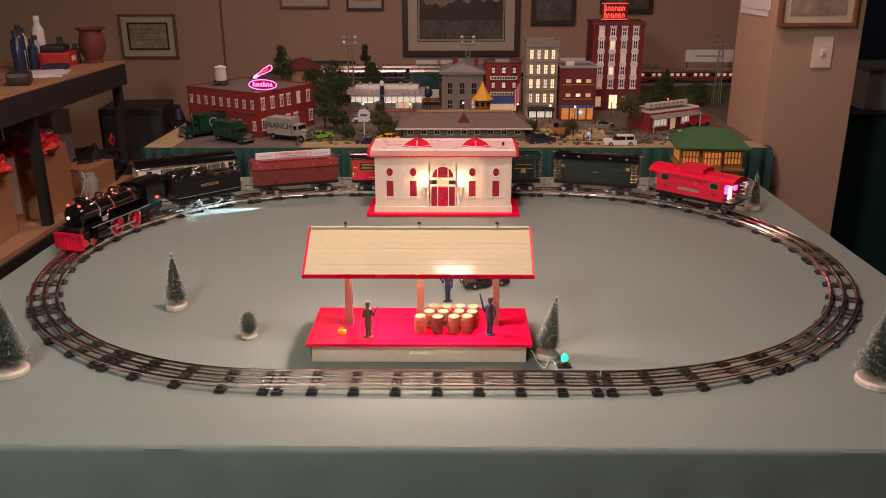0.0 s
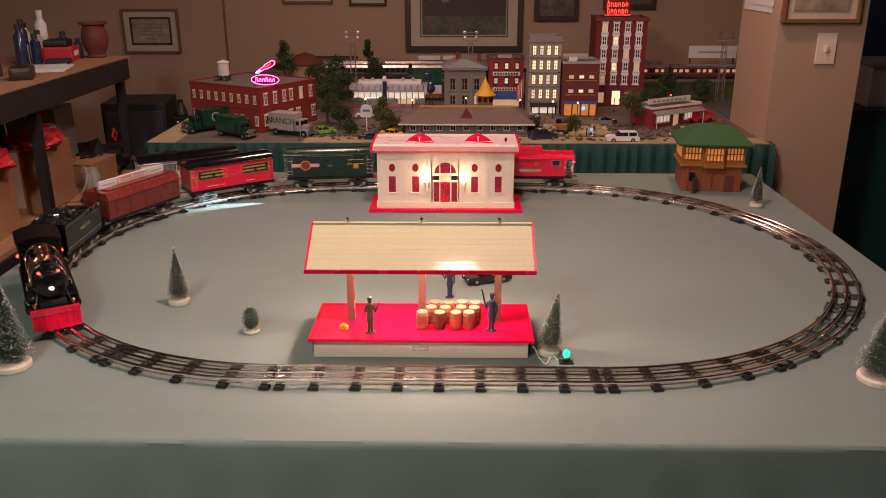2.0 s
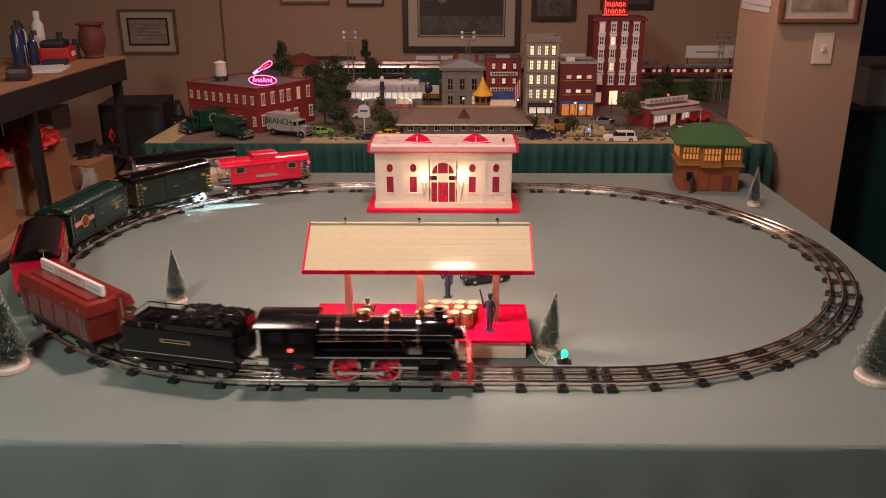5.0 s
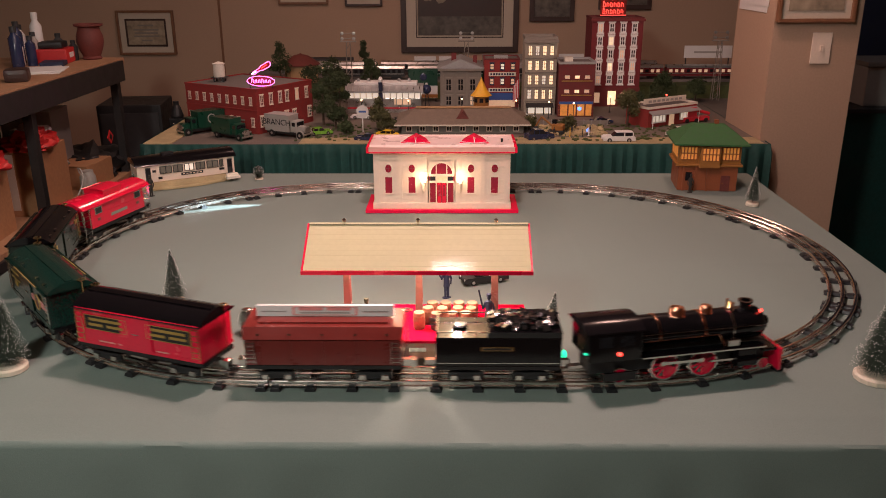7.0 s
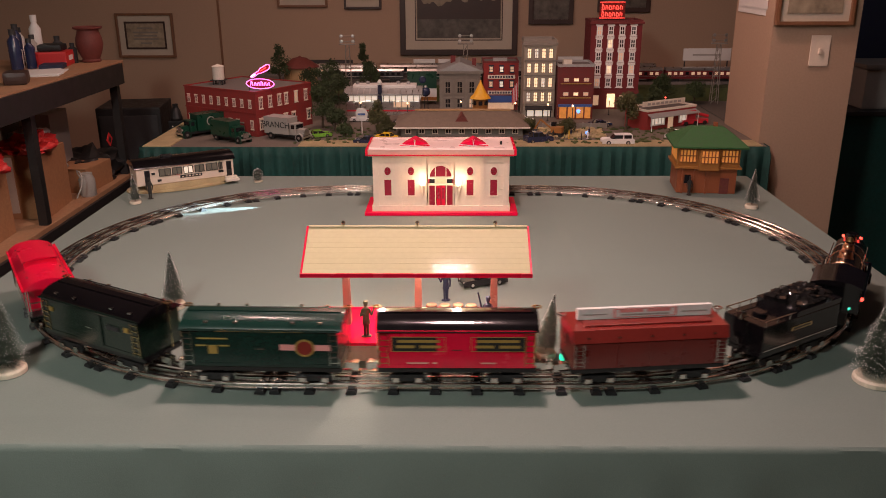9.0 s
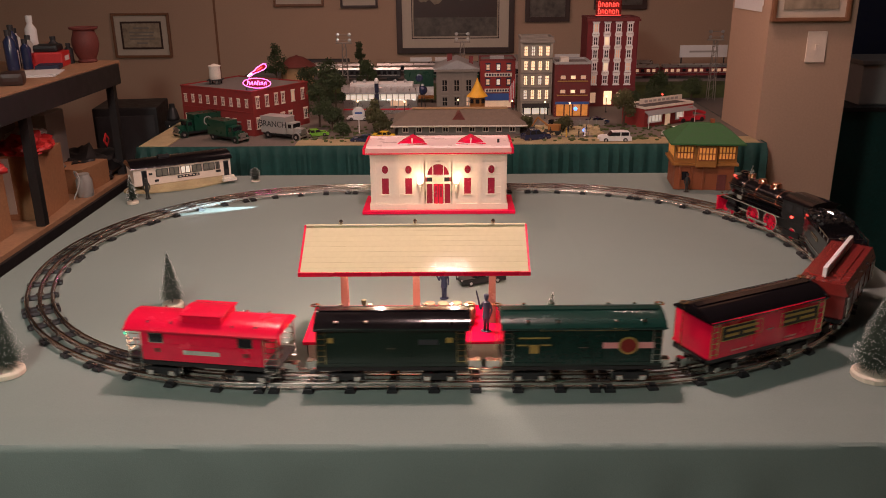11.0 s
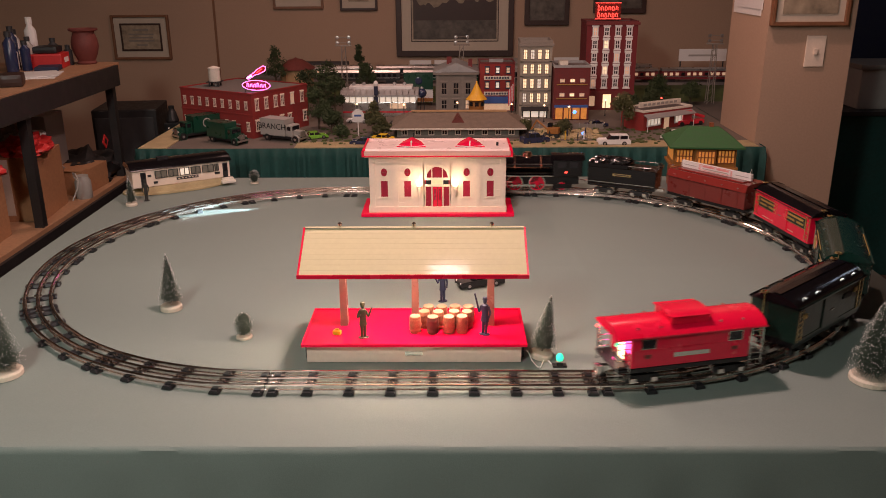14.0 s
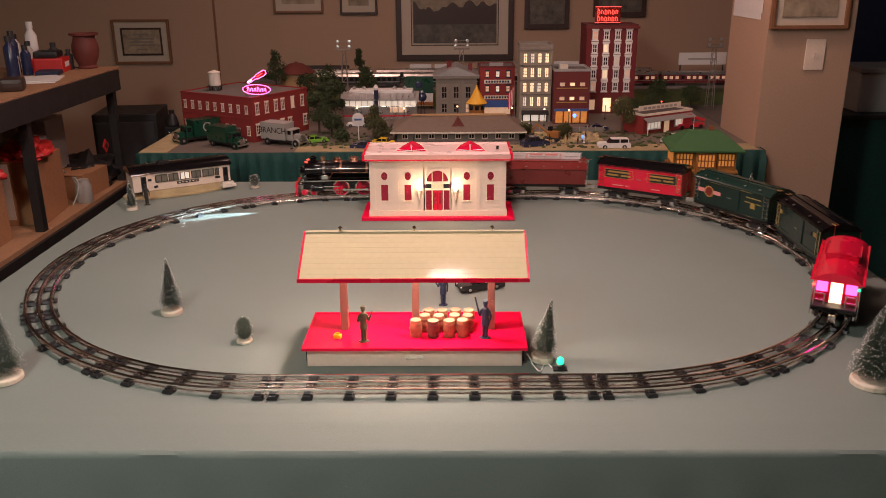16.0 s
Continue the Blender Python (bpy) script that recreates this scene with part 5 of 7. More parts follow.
def tender_car():
    t = thing("tender", pose(0, 0, 0), "black tin coal tender with brass plate", "toy train car", "train")
    half = 0.115
    part("underframe", B(-half, half, -0.044, 0.044, 0.048, 0.058, bev=0.002), "black", t)
    bogie(t, -0.060)
    bogie(t, 0.060)
    for s in (-1, 1):
        part("coupler", B(s * half if s > 0 else -half - 0.02, half + 0.02 if s > 0 else -half, -0.005, 0.005, 0.040, 0.050), "nickel", t)
    part("tank", B(-half, half, -0.047, 0.047, 0.0582, 0.122, bev=0.002), "black", t)
    part("coal_bunker", prism(bmesh.new(), [(-0.0465, 0.122), (-0.049, 0.136), (0.049, 0.136), (0.0465, 0.122)], -0.02, half), "black", t)
    rnd = random.Random(5)
    cm = bmesh.new()
    for _ in range(160):
        x, y = rnd.uniform(-0.012, 0.108), rnd.uniform(-0.041, 0.041)
        s = rnd.uniform(0.004, 0.008)
        z = 0.136 + 0.011 * (1 - (y / 0.045) ** 2) * (1 - abs((x - 0.05) / 0.085) ** 2)
        box(cm, -s, s, -s * 0.8, s * 0.8, -s * 0.7, s * 0.7, m=pose(x, y, z, rnd.uniform(0, 90), rnd.uniform(0, 90), rnd.uniform(0, 90)))
    tagged(part("coal", cm, "coal", t, "shiny black coal load"), kind="stuff")
    rl = bmesh.new()
    for sy in (-1, 1):
        rod(rl, (-half + 0.003, sy * 0.045, 0.134), (-0.022, sy * 0.045, 0.134), 0.0013, 6)
        for x in (-half + 0.003, -0.075, -0.04):
            rod(rl, (x, sy * 0.045, 0.122), (x, sy * 0.045, 0.134), 0.0012, 6)
    rod(rl, (-half + 0.003, -0.045, 0.134), (-half + 0.003, 0.045, 0.134), 0.0013, 6)
    part("deck_rail", rl, "nickel", t, "nickel plated deck railing")
    part("water_hatch", lathe(bmesh.new(), [(0.014, 0.122), (0.014, 0.128), (0.011, 0.130), (0, 0.130)], 14, Matrix.Translation((-0.07, 0, 0))), "black", t)
    part("back_lamp", lathe(bmesh.new(), [(0.007, 0), (0.009, 0.012), (0, 0.012)], 12, Matrix.Translation((-half, 0, 0.135)) @ Matrix.Rotation(radians(-90), 4, "Y")), "nickel", t)
    for sy in (-1, 1):
        pl = part("name_plate", B(-0.033, 0.028, sy * 0.0475 - 0.0008, sy * 0.0475 + 0.0008, 0.093, 0.102), "brass", t, "brass name plate")
        part("letter_bar", B(-0.028, 0.023, sy * 0.0484 - 0.0004, sy * 0.0484 + 0.0004, 0.0955, 0.0995), "blackm", pl)
        part("side_bead", B(-half + 0.003, half - 0.003, sy * 0.0474 - 0.0006, sy * 0.0474 + 0.0006, 0.064, 0.066), "nickel", t)
    return t


tender = tender_car()
DRIVERS, RODS = [], []
SPOKE = link_mesh("spoke", B(0.006, 0.0245, -0.0015, 0.0015, -0.0014, 0.0014), "red")


def locomotive_engine():
    t = thing("steam_locomotive", pose(0, 0, 0), "black tinplate steam locomotive with copper domes and red wheels", "toy locomotive", "train")
    ax = Matrix.Rotation(radians(90), 4, "Y")
    part("boiler", lathe(bmesh.new(), [(0.034, -0.10), (0.034, 0.085), (0.0345, 0.087), (0.0345, 0.150), (0.032, 0.154), (0.028, 0.156), (0, 0.156)], 28, Matrix.Translation((0, 0, 0.113)) @ ax), "black", t, "glossy black boiler", smooth=True)
    for x in (-0.060, 0.030, 0.088):
        part("boiler_band", lathe(bmesh.new(), [(0.0342, 0), (0.0356, 0.0005), (0.0356, 0.0045), (0.0342, 0.005)], 28, Matrix.Translation((x, 0, 0.113)) @ ax), "copper" if x < 0.08 else "nickel", t, "copper boiler band")
    for x, r, h in ((-0.012, 0.0155, 0.020), (0.047, 0.013, 0.018)):
        part("dome", lathe(bmesh.new(), [(r * 1.15, 0), (r, 0.004), (r, h * 0.6), (r * 0.8, h * 0.9), (r * 0.35, h), (0, h)], 20, Matrix.Translation((x, 0, 0.143))), "copper", t, "polished copper dome", smooth=True)
    part("smokestack", lathe(bmesh.new(), [(0.014, 0), (0.0105, 0.005), (0.0105, 0.014), (0.014, 0.018), (0.014, 0.021), (0.009, 0.021), (0.009, 0.010), (0, 0.010)], 20, Matrix.Translation((0.128, 0, 0.143))), "black", t, smooth=True)
    part("bell", lathe(bmesh.new(), [(0.0085, 0), (0.007, 0.003), (0.0055, 0.009), (0.002, 0.012), (0, 0.012)], 14, Matrix.Translation((0.096, 0, 0.152))), "brass", t, smooth=True)
    part("bell_yoke", box(box(bmesh.new(), 0.094, 0.098, -0.011, -0.009, 0.145, 0.166), 0.094, 0.098, 0.009, 0.011, 0.145, 0.166), "copper", t)
    # cab
    cab = part("cab", B(-0.198, -0.098, -0.047, 0.047, 0.075, 0.140, bev=0.002), "black", t)
    part("cab_roof", prism(bmesh.new(), [(-0.051, 0.140), (-0.050, 0.143), (-0.028, 0.152), (0, 0.155), (0.028, 0.152), (0.050, 0.143), (0.051, 0.140)], -0.206, -0.094), "black", t, smooth=True)
    for sy in (-1, 1):
        for x in (-0.168, -0.128):
            part("cab_window", B(x - 0.013, x + 0.013, sy * 0.0475 - 0.0005, sy * 0.0475 + 0.0005, 0.108, 0.132), "glassdk", cab)
        part("cab_lamp", ball(bmesh.new(), (-0.142, sy * 0.049, 0.092), 0.0042, 10), "bulbred", t, "small glowing red lamp")
        part("running_board", B(-0.098, 0.150, sy * 0.039 - 0.012, sy * 0.039 + 0.012, 0.076, 0.0795, bev=0.001), "black", t)
        part("board_edge", B(-0.098, 0.150, sy * 0.0515 - 0.0006, sy * 0.0515 + 0.0006, 0.0760, 0.0795), "nickel", t)
        part("cylinder_block", lathe(bmesh.new(), [(0.0, 0), (0.0135, 0.0005), (0.0135, 0.042), (0.010, 0.044), (0, 0.044)], 18, Matrix.Translation((0.090, sy * 0.043, 0.050)) @ ax), "black", t, "black piston cylinder", smooth=True)
        part("valve_chest", B(0.094, 0.130, sy * 0.043 - 0.010, sy * 0.043 + 0.010, 0.062, 0.076, bev=0.0015), "black", t)
        part("handrail", rod(bmesh.new(), (-0.095, sy * 0.0375, 0.122), (0.152, sy * 0.0375, 0.122), 0.0013, 8), "nickel", t, "bright metal handrail")
        part("feed_pipe", rod(rod(bmesh.new(), (-0.09, sy * 0.0365, 0.106), (0.06, sy * 0.0365, 0.108), 0.0016, 8), (0.06, sy * 0.0365, 0.108), (0.072, sy * 0.039, 0.080), 0.0016, 8), "copper", t, "copper pipe")
        part("side_tank", B(0.075, 0.098, sy * 0.040 - 0.006, sy * 0.040 + 0.006, 0.080, 0.098, bev=0.002), "nickel", t)
        # driving wheels
        for x in (-0.045, 0.032):
            bm = lathe(bmesh.new(), [(0.0225, -0.003), (0.0255, -0.003), (0.0255, 0.003), (0.0225, 0.003)], 28, Matrix.Rotation(radians(90), 4, "X"), True)
            hub = lathe(bmesh.new(), [(0.0075, -0.0035), (0.0075, 0.004), (0, 0.004)], 12, Matrix.Rotation(radians(90), 4, "X"))
            w = part("driving_wheel", bm, "red", t, "red spoked driving wheel")
            w.matrix_basis = pose(x, sy * 0.0335, 0.0467)
            for i in range(10):
                part("spoke", SPOKE, "red", w).matrix_basis = Matrix.Rotation(i * math.pi / 5, 4, "Y")
            part("counterweight", B(0.010, 0.022, -0.0018, 0.0018, -0.011, 0.011), "red", w)
            part("hub", hub, "red", w)
            part("tyre", lathe(bmesh.new(), [(0.0256, -0.0035), (0.0288, -0.003), (0.0288, 0.003), (0.0256, 0.0035)], 32, Matrix.Rotation(radians(90), 4, "X"), True), "nickel", w, smooth=True)
            part("crank_pin", lathe(bmesh.new(), [(0.003, -0.006), (0.003, 0.006)], 10, Matrix.Translation((-0.012, sy * 0.003, 0)) @ Matrix.Rotation(radians(90), 4, "X")), "nickel", w)
            DRIVERS.append((w, x, sy * 0.0335))
        rb = part("side_rod", box(lathe(lathe(bmesh.new(), [(0.005, -0.0012), (0.005, 0.0012)], 12, Matrix.Translation((-0.0385, 0, 0)) @ Matrix.Rotation(radians(90), 4, "X")), [(0.005, -0.0012), (0.005, 0.0012)], 12, Matrix.Translation((0.0385, 0, 0)) @ Matrix.Rotation(radians(90), 4, "X")), -0.0385, 0.0385, -0.001, 0.001, -0.0027, 0.0027), "nickel", t, "bright steel side rod")
        RODS.append((rb, -0.0065, sy * 0.0425))
        part("main_rod_guide", B(0.040, 0.094, sy * 0.047 - 0.001, sy * 0.047 + 0.001, 0.052, 0.056), "nickel", t)
        for x, rr, mt in ((-0.132, 0.0165, "red"), (0.128, 0.0125, "red"), (0.160, 0.0125, "red")):
            w = part("truck_wheel", lathe(bmesh.new(), [(0.003, -0.003), (rr * 0.82, -0.0025), (rr * 0.82, 0.0025), (0.003, 0.003)], 18, Matrix.Translation((x, sy * 0.030, 0.0182 + rr)) @ Matrix.Rotation(radians(90), 4, "X")), mt, t, "small red truck wheel")
            part("tyre", lathe(bmesh.new(), [(rr * 0.83, -0.003), (rr, -0.0025), (rr, 0.0025), (rr * 0.83, 0.003)], 20, Matrix.Translation((x, sy * 0.030, 0.0182 + rr)) @ Matrix.Rotation(radians(90), 4, "X"), True), "nickel", w)
    part("chassis", B(-0.19, 0.165, -0.026, 0.026, 0.040, 0.0755, bev=0.002), "blackm", t)
    part("trailing_frame", B(-0.165, -0.10, -0.038, -0.034, 0.028, 0.044), "black", t)
    part("trailing_frame", B(-0.165, -0.10, 0.034, 0.038, 0.028, 0.044), "black", t)
    part("smokebox_front", lathe(bmesh.new(), [(0.030, 0), (0.028, 0.003), (0.012, 0.005), (0, 0.0055)], 24, Matrix.Translation((0.156, 0, 0.113)) @ ax), "black", t, smooth=True)
    hl = part("headlamp", lathe(bmesh.new(), [(0.005, -0.014), (0.0095, -0.010), (0.0105, 0.0), (0.0105, 0.003), (0.0085, 0.003)], 18, Matrix.Translation((0.172, 0, 0.113)) @ ax), "black", t, smooth=True)
    part("lens", lathe(bmesh.new(), [(0.0060, 0.0026), (0.004, 0.0040), (0, 0.0046)], 16, Matrix.Translation((0.172, 0, 0.113)) @ ax), "headlight", hl, "glowing headlamp lens")
    part("lamp_bracket", B(0.160, 0.176, -0.006, 0.006, 0.097, 0.1025), "black", t)
    part("front_deck", B(0.150, 0.184, -0.042, 0.042, 0.0600, 0.066, bev=0.002), "black", t)
    part("pilot_beam", B(0.180, 0.189, -0.048, 0.048, 0.052, 0.066, bev=0.001), "red", t, "bright red pilot beam")
    cow = bmesh.new()
    ends = []
    for y, k in ((-0.048, 0.0), (-0.024, 0.006), (0.0, 0.009), (0.024, 0.006), (0.048, 0.0)):
        ends.append([cow.verts.new(v) for v in ((0.181, y, 0.0515), (0.187, y, 0.0515), (0.189 + k, y, 0.021), (0.183, y, 0.021))])
    for u, v in zip(ends, ends[1:]):
        for i in range(4):
            cow.faces.new((u[i], u[(i + 1) % 4], v[(i + 1) % 4], v[i]))
    cow.faces.new(ends[0])
    cow.faces.new(ends[-1][::-1])
    cw = part("cowcatcher", cow, "red", t, "bright red cowcatcher")
    for i in range(-4, 5):
        y = i * 0.0105
        part("pilot_bar", rod(bmesh.new(), (0.1872, y, 0.052), (0.1975 - abs(i) * 0.0022, y, 0.0215), 0.0015, 6), "red", cw)
    for sy in (-1, 1):
        part("marker_lamp", ball(bmesh.new(), (0.150, sy * 0.019, 0.146), 0.0036, 8), "bulbred", t, "small red marker lamp")
    for sy in (-1, 1):
        part("step_post", rod(bmesh.new(), (0.170, sy * 0.036, 0.066), (0.152, sy * 0.028, 0.098), 0.0013, 6), "nickel", t)
        part("flag_stand", rod(ball(bmesh.new(), (0.178, sy * 0.038, 0.078), 0.0035, 8), (0.178, sy * 0.038, 0.066), (0.178, sy * 0.038, 0.076), 0.001, 6), "brass", t)
    part("drawbar", B(-0.222, -0.19, -0.006, 0.006, 0.044, 0.050), "nickel", t)
    part("firebox_door", B(-0.1995, -0.198, -0.012, 0.012, 0.09, 0.112), "copper", t)
    part("cab_light", ball(bmesh.new(), (-0.200, -0.030, 0.088), 0.003, 8), "bulbgreen", t)
    return t


loco = locomotive_engine()


def lower(ob, factor):
    """Brings the bodywork above the frame down to its true height."""
    done = set()
    for o in ob.children_recursive:
        if o.data is None or o.data in done or o.data is WH:
            continue
        done.add(o.data)
        for v in o.data.vertices:
            if v.co.z > 0.06:
                v.co.z = 0.06 + (v.co.z - 0.06) * factor


for ob, factor in ((loco, 0.87), (tender, 0.88), (gondola, 0.87), (red_car, 0.94), (green_car, 0.94), (dark_car, 0.94), (caboose, 0.97)):
    lower(ob, factor)

# how far the train has run: seconds and metres added to a steady 0.29 m/s
DRIFT = [(0.0, -0.078), (1.5, -0.073), (2.5, -0.064), (3.5, -0.050), (4.0, -0.030), (6.5, -0.012), (7.0, -0.014), (9.0, 0.0), (12.0, 0.010), (13.0, 0.018), (14.0, 0.030), (15.0, 0.038), (16.0, 0.052)]
SPEED = 0.29
TRAIN = [(loco, -1.238, 0.09), (tender, -1.587, 0.06), (gondola, -1.907, 0.09), (red_car, -2.256, 0.09), (green_car, -2.612, 0.09), (dark_car, -2.959, 0.085), (caboose, -3.305, 0.09)]


def run(t):
    for (a, u), (b, v) in zip(DRIFT, DRIFT[1:]):
        if t <= b:
            return SPEED * t + u + (v - u) * (t - a) / (b - a)
    return SPEED * t + DRIFT[-1][1]


def vehicle_pose(s, half):
    x0, y0, _ = on_loop(s - half)
    x1, y1, _ = on_loop(s + half)
    return pose((x0 + x1) / 2, (y0 + y1) / 2, 0, 0, 0, math.degrees(math.atan2(y1 - y0, x1 - x0)))


def motions():
    times = [i * 0.2 for i in range(81)]
    for ob, at, half in TRAIN:
        walk(ob, [(t, vehicle_pose(run(t) + at, half)) for t in times])
    fine = [i * 0.1 for i in range(161)]
    for ob, x, y in DRIVERS:
        walk(ob, [(t, pose(x, y, 0.0467, 0, math.degrees(run(t) / 0.0288), 0)) for t in fine])
    for ob, x, y in RODS:
        rows = []
        for t in fine:
            a = run(t) / 0.0288
            rows.append((t, pose(x - 0.012 * math.cos(a), y, 0.0467 + 0.012 * math.sin(a))))
        walk(ob, rows)


# the model town
slab("town_table_wing", 1.302, 1.625, 2.42, 3.97, CZ - 0.03, CZ, "road", "extension of the model town table behind the pillar", "table")
WIN_CACHE = {}


def window_set(parent, m, w, h, frame_mat, pane_mat, bars=(1, 1), hood=False, label=""):
    key = (round(w, 4), round(h, 4), frame_mat, pane_mat, bars, hood)
    if key not in WIN_CACHE:
        b = min(w, h) * (0.2 if hood and frame_mat == "white" else 0.14)
        bm = lattice(w, h, b, b * 0.6, bars, 0.003)
        extra = None
        if hood:
            extra = (link_mesh("hood", prism(bmesh.new(), [(-0.005, h + 0.0002), (0, h + 0.0002), (0, h + b * 1.6), (-0.004, h + b * 1.3)], -w / 2 - b * 0.7, w / 2 + b * 0.7), frame_mat),
                     link_mesh("sill", box(bmesh.new(), -w / 2 - b * 0.7, w / 2 + b * 0.7, -0.005, 0, -b, -0.0002), frame_mat))
        pane = box(bmesh.new(), -w / 2 + b * 0.5, w / 2 - b * 0.5, -0.0012, -0.0002, b * 0.5, h - b * 0.5)
        WIN_CACHE[key] = (link_mesh("window", bm, frame_mat), link_mesh("pane", pane, pane_mat), extra)
    a, p, extra = WIN_CACHE[key]
    ob = part("window", a, frame_mat, parent, label)
    ob.matrix_basis = m
    part("pane", p, pane_mat, ob)
    if extra:
        part("hood", extra[0], frame_mat, ob)
        part("sill", extra[1], frame_mat, ob)


def front(x, z):
    return pose(x, 0, z)


def building(name, m, w, d, h, wall, roof, label, cornice=None, parapet=0.008):
    t = thing(name, m, label, "model building", "model town")
    part("wall", B(0, w, 0, d, 0, h, bev=0.0012), wall, t)
    pr = bmesh.new()
    for a in ((-0.002, w + 0.002, -0.002, 0.004), (-0.002, w + 0.002, d - 0.004, d + 0.002), (-0.002, 0.004, 0.0045, d - 0.0045), (w - 0.004, w + 0.002, 0.0045, d - 0.0045)):
        box(pr, *a, h + 0.0003, h + parapet)
    part("parapet", pr, cornice or wall, t)
    part("roof", B(0.0042, w - 0.0042, 0.0047, d - 0.0047, h + 0.0002, h + 0.002), roof, t)
    return t


# brick factory
fa = building("brick_factory", pose(-0.807, 2.086, CZ, 0, 0, -31) @ pose(-0.43, 0, 0), 0.43, 0.36, 0.186, "brick", "tar", "red brick factory with neon sign and water tank on its roof", parapet=0.007)
for i in range(9):
    window_set(fa, pose(0.026 + i * 0.0465, 0, 0.122), 0.015, 0.032, "cream", "brickdk", (1, 1), True)
for i in (0, 1, 3, 4, 6, 7, 9):
    window_set(fa, pose(0.025 + i * 0.042, 0, 0.030), 0.017, 0.036, "cream", "brickdk", (1, 2), True)
for y in (0.030, 0.088, 0.146, 0.190, 0.255, 0.320):
    window_set(fa, pose(0.43, y, 0.118, 0, 0, 90), 0.021, 0.046, "cream", "litdim" if y == 0.255 else "brickdk", (1, 2), True)
for i in (0, 3, 4, 6):
    window_set(fa, pose(0.43, 0.028 + i * 0.051, 0.030, 0, 0, 90), 0.024, 0.044, "cream", "glassdk", (1, 2), True)
for x in (0.12, 0.33):
    dr = part("loading_door", B(x - 0.022, x + 0.022, -0.003, -0.0005, 0, 0.052), "brickdk", fa)
    part("lintel", B(x - 0.026, x + 0.026, -0.005, -0.0005, 0.0525, 0.058), "greystone", dr)
part("loading_door", B(0.4305, 0.433, 0.10, 0.16, 0, 0.055), "blackm", fa)
part("canopy", B(0.431, 0.455, 0.08, 0.18, 0.060, 0.064), "tar", fa)
part("band", B(-0.001, 0.431, -0.003, -0.0004, 0.098, 0.103), "brick", fa)
wt = thing("roof_water_tank", pose(-1.031, 2.36, CZ + 0.1882), "white wooden water tank on the factory roof", "water tank")
part("barrel", lathe(bmesh.new(), [(0.025, 0.022), (0.026, 0.03), (0.025, 0.078)], 20), "whitem", wt, smooth=True)
part("cap", lathe(bmesh.new(), [(0.028, 0.078), (0.028, 0.081), (0.004, 0.089), (0, 0.091)], 20), "whitem", wt)
for sx in (-1, 1):
    for sy in (-1, 1):
        part("leg", B(sx * 0.02 - 0.003, sx * 0.02 + 0.003, sy * 0.02 - 0.003, sy * 0.02 + 0.003, 0, 0.022), "dark", wt)
part("deck", B(-0.032, 0.032, -0.032, 0.032, 0.018, 0.0215), "dark", wt)
for x, y in ((0.30, 0.20), (0.10, 0.12), (0.36, 0.10)):
    vn = thing("roof_vent", fa.matrix_world @ pose(x, y, 0.1882), "small metal vent on the factory roof", "roof vent", "factory roof vents")
    part("stack", lathe(bmesh.new(), [(0.005, 0), (0.005, 0.014), (0.009, 0.014), (0.008, 0.020), (0, 0.022)], 10), "zinc", vn)
ns = thing("neon_sign", pose(-0.795, 2.15, CZ + 0.1885, 0, 0, -8), "pink neon roof sign with a bottle outline", "neon sign")
nb = bmesh.new()
for x in (-0.05, 0.05):
    rod(nb, (x, 0, 0), (x, 0, 0.012), 0.0015, 6)
part("support", nb, "dark", ns)
part("sign_back", lathe(bmesh.new(), [(0.060, 0), (0.060, 0.003), (0, 0.003)], 28, Matrix.Translation((0, 0.004, 0.030)) @ Matrix.Rotation(radians(90), 4, "X") @ Matrix.Diagonal((1, 0.34, 1, 1))), "redbrown", ns)


def tube(pts, r, material, parent, name="tube", closed=True):
    bm = bmesh.new()
    for a, b in zip(pts, pts[1:] + (pts[:1] if closed else [])):
        rod(bm, a, b, r, 6)
    part(name, bm, material, parent)


tube([(0.062 * math.cos(2 * math.pi * i / 24), -0.002, 0.030 + 0.021 * math.sin(2 * math.pi * i / 24)) for i in range(24)], 0.0016, "neonpink", ns)
for i in range(6):
    x = -0.042 + i * 0.015
    tube([(x, -0.003, 0.022), (x + 0.002, -0.003, 0.040 if i in (0, 3) else 0.033), (x + 0.008, -0.003, 0.036), (x + 0.009, -0.003, 0.022)], 0.0016, "neonpink", ns, "letter_tube", False)
bo = [(-0.040, 0.058), (-0.034, 0.066), (-0.004, 0.084), (0.004, 0.094), (0.036, 0.112), (0.046, 0.110), (0.048, 0.100), (0.040, 0.090), (0.010, 0.076), (-0.002, 0.074), (-0.030, 0.056)]
tube([(x, -0.002, z) for x, z in bo], 0.0018, "neonpink", ns, "bottle_tube")
bb = bmesh.new()
bb.faces.new([bb.verts.new((x, 0.001, z)) for x, z in bo])
bmesh.ops.solidify(bb, geom=bb.faces[:], thickness=0.002)
part("bottle_back", bb, "redplastic", ns)
tube([(-0.038, -0.003, 0.060), (-0.018, -0.003, 0.070)], 0.0028, "neonwhite", ns, "cap_tube", False)
tube([(0.006, -0.003, 0.084), (0.030, -0.003, 0.099)], 0.0022, "neonred", ns, "label_tube", False)
lamp("neon_sign_glow", "POINT", (-0.80, 2.11, CZ + 0.235), (0, 0, 0), 0.05, (1.0, 0.15, 0.6), 0.03)


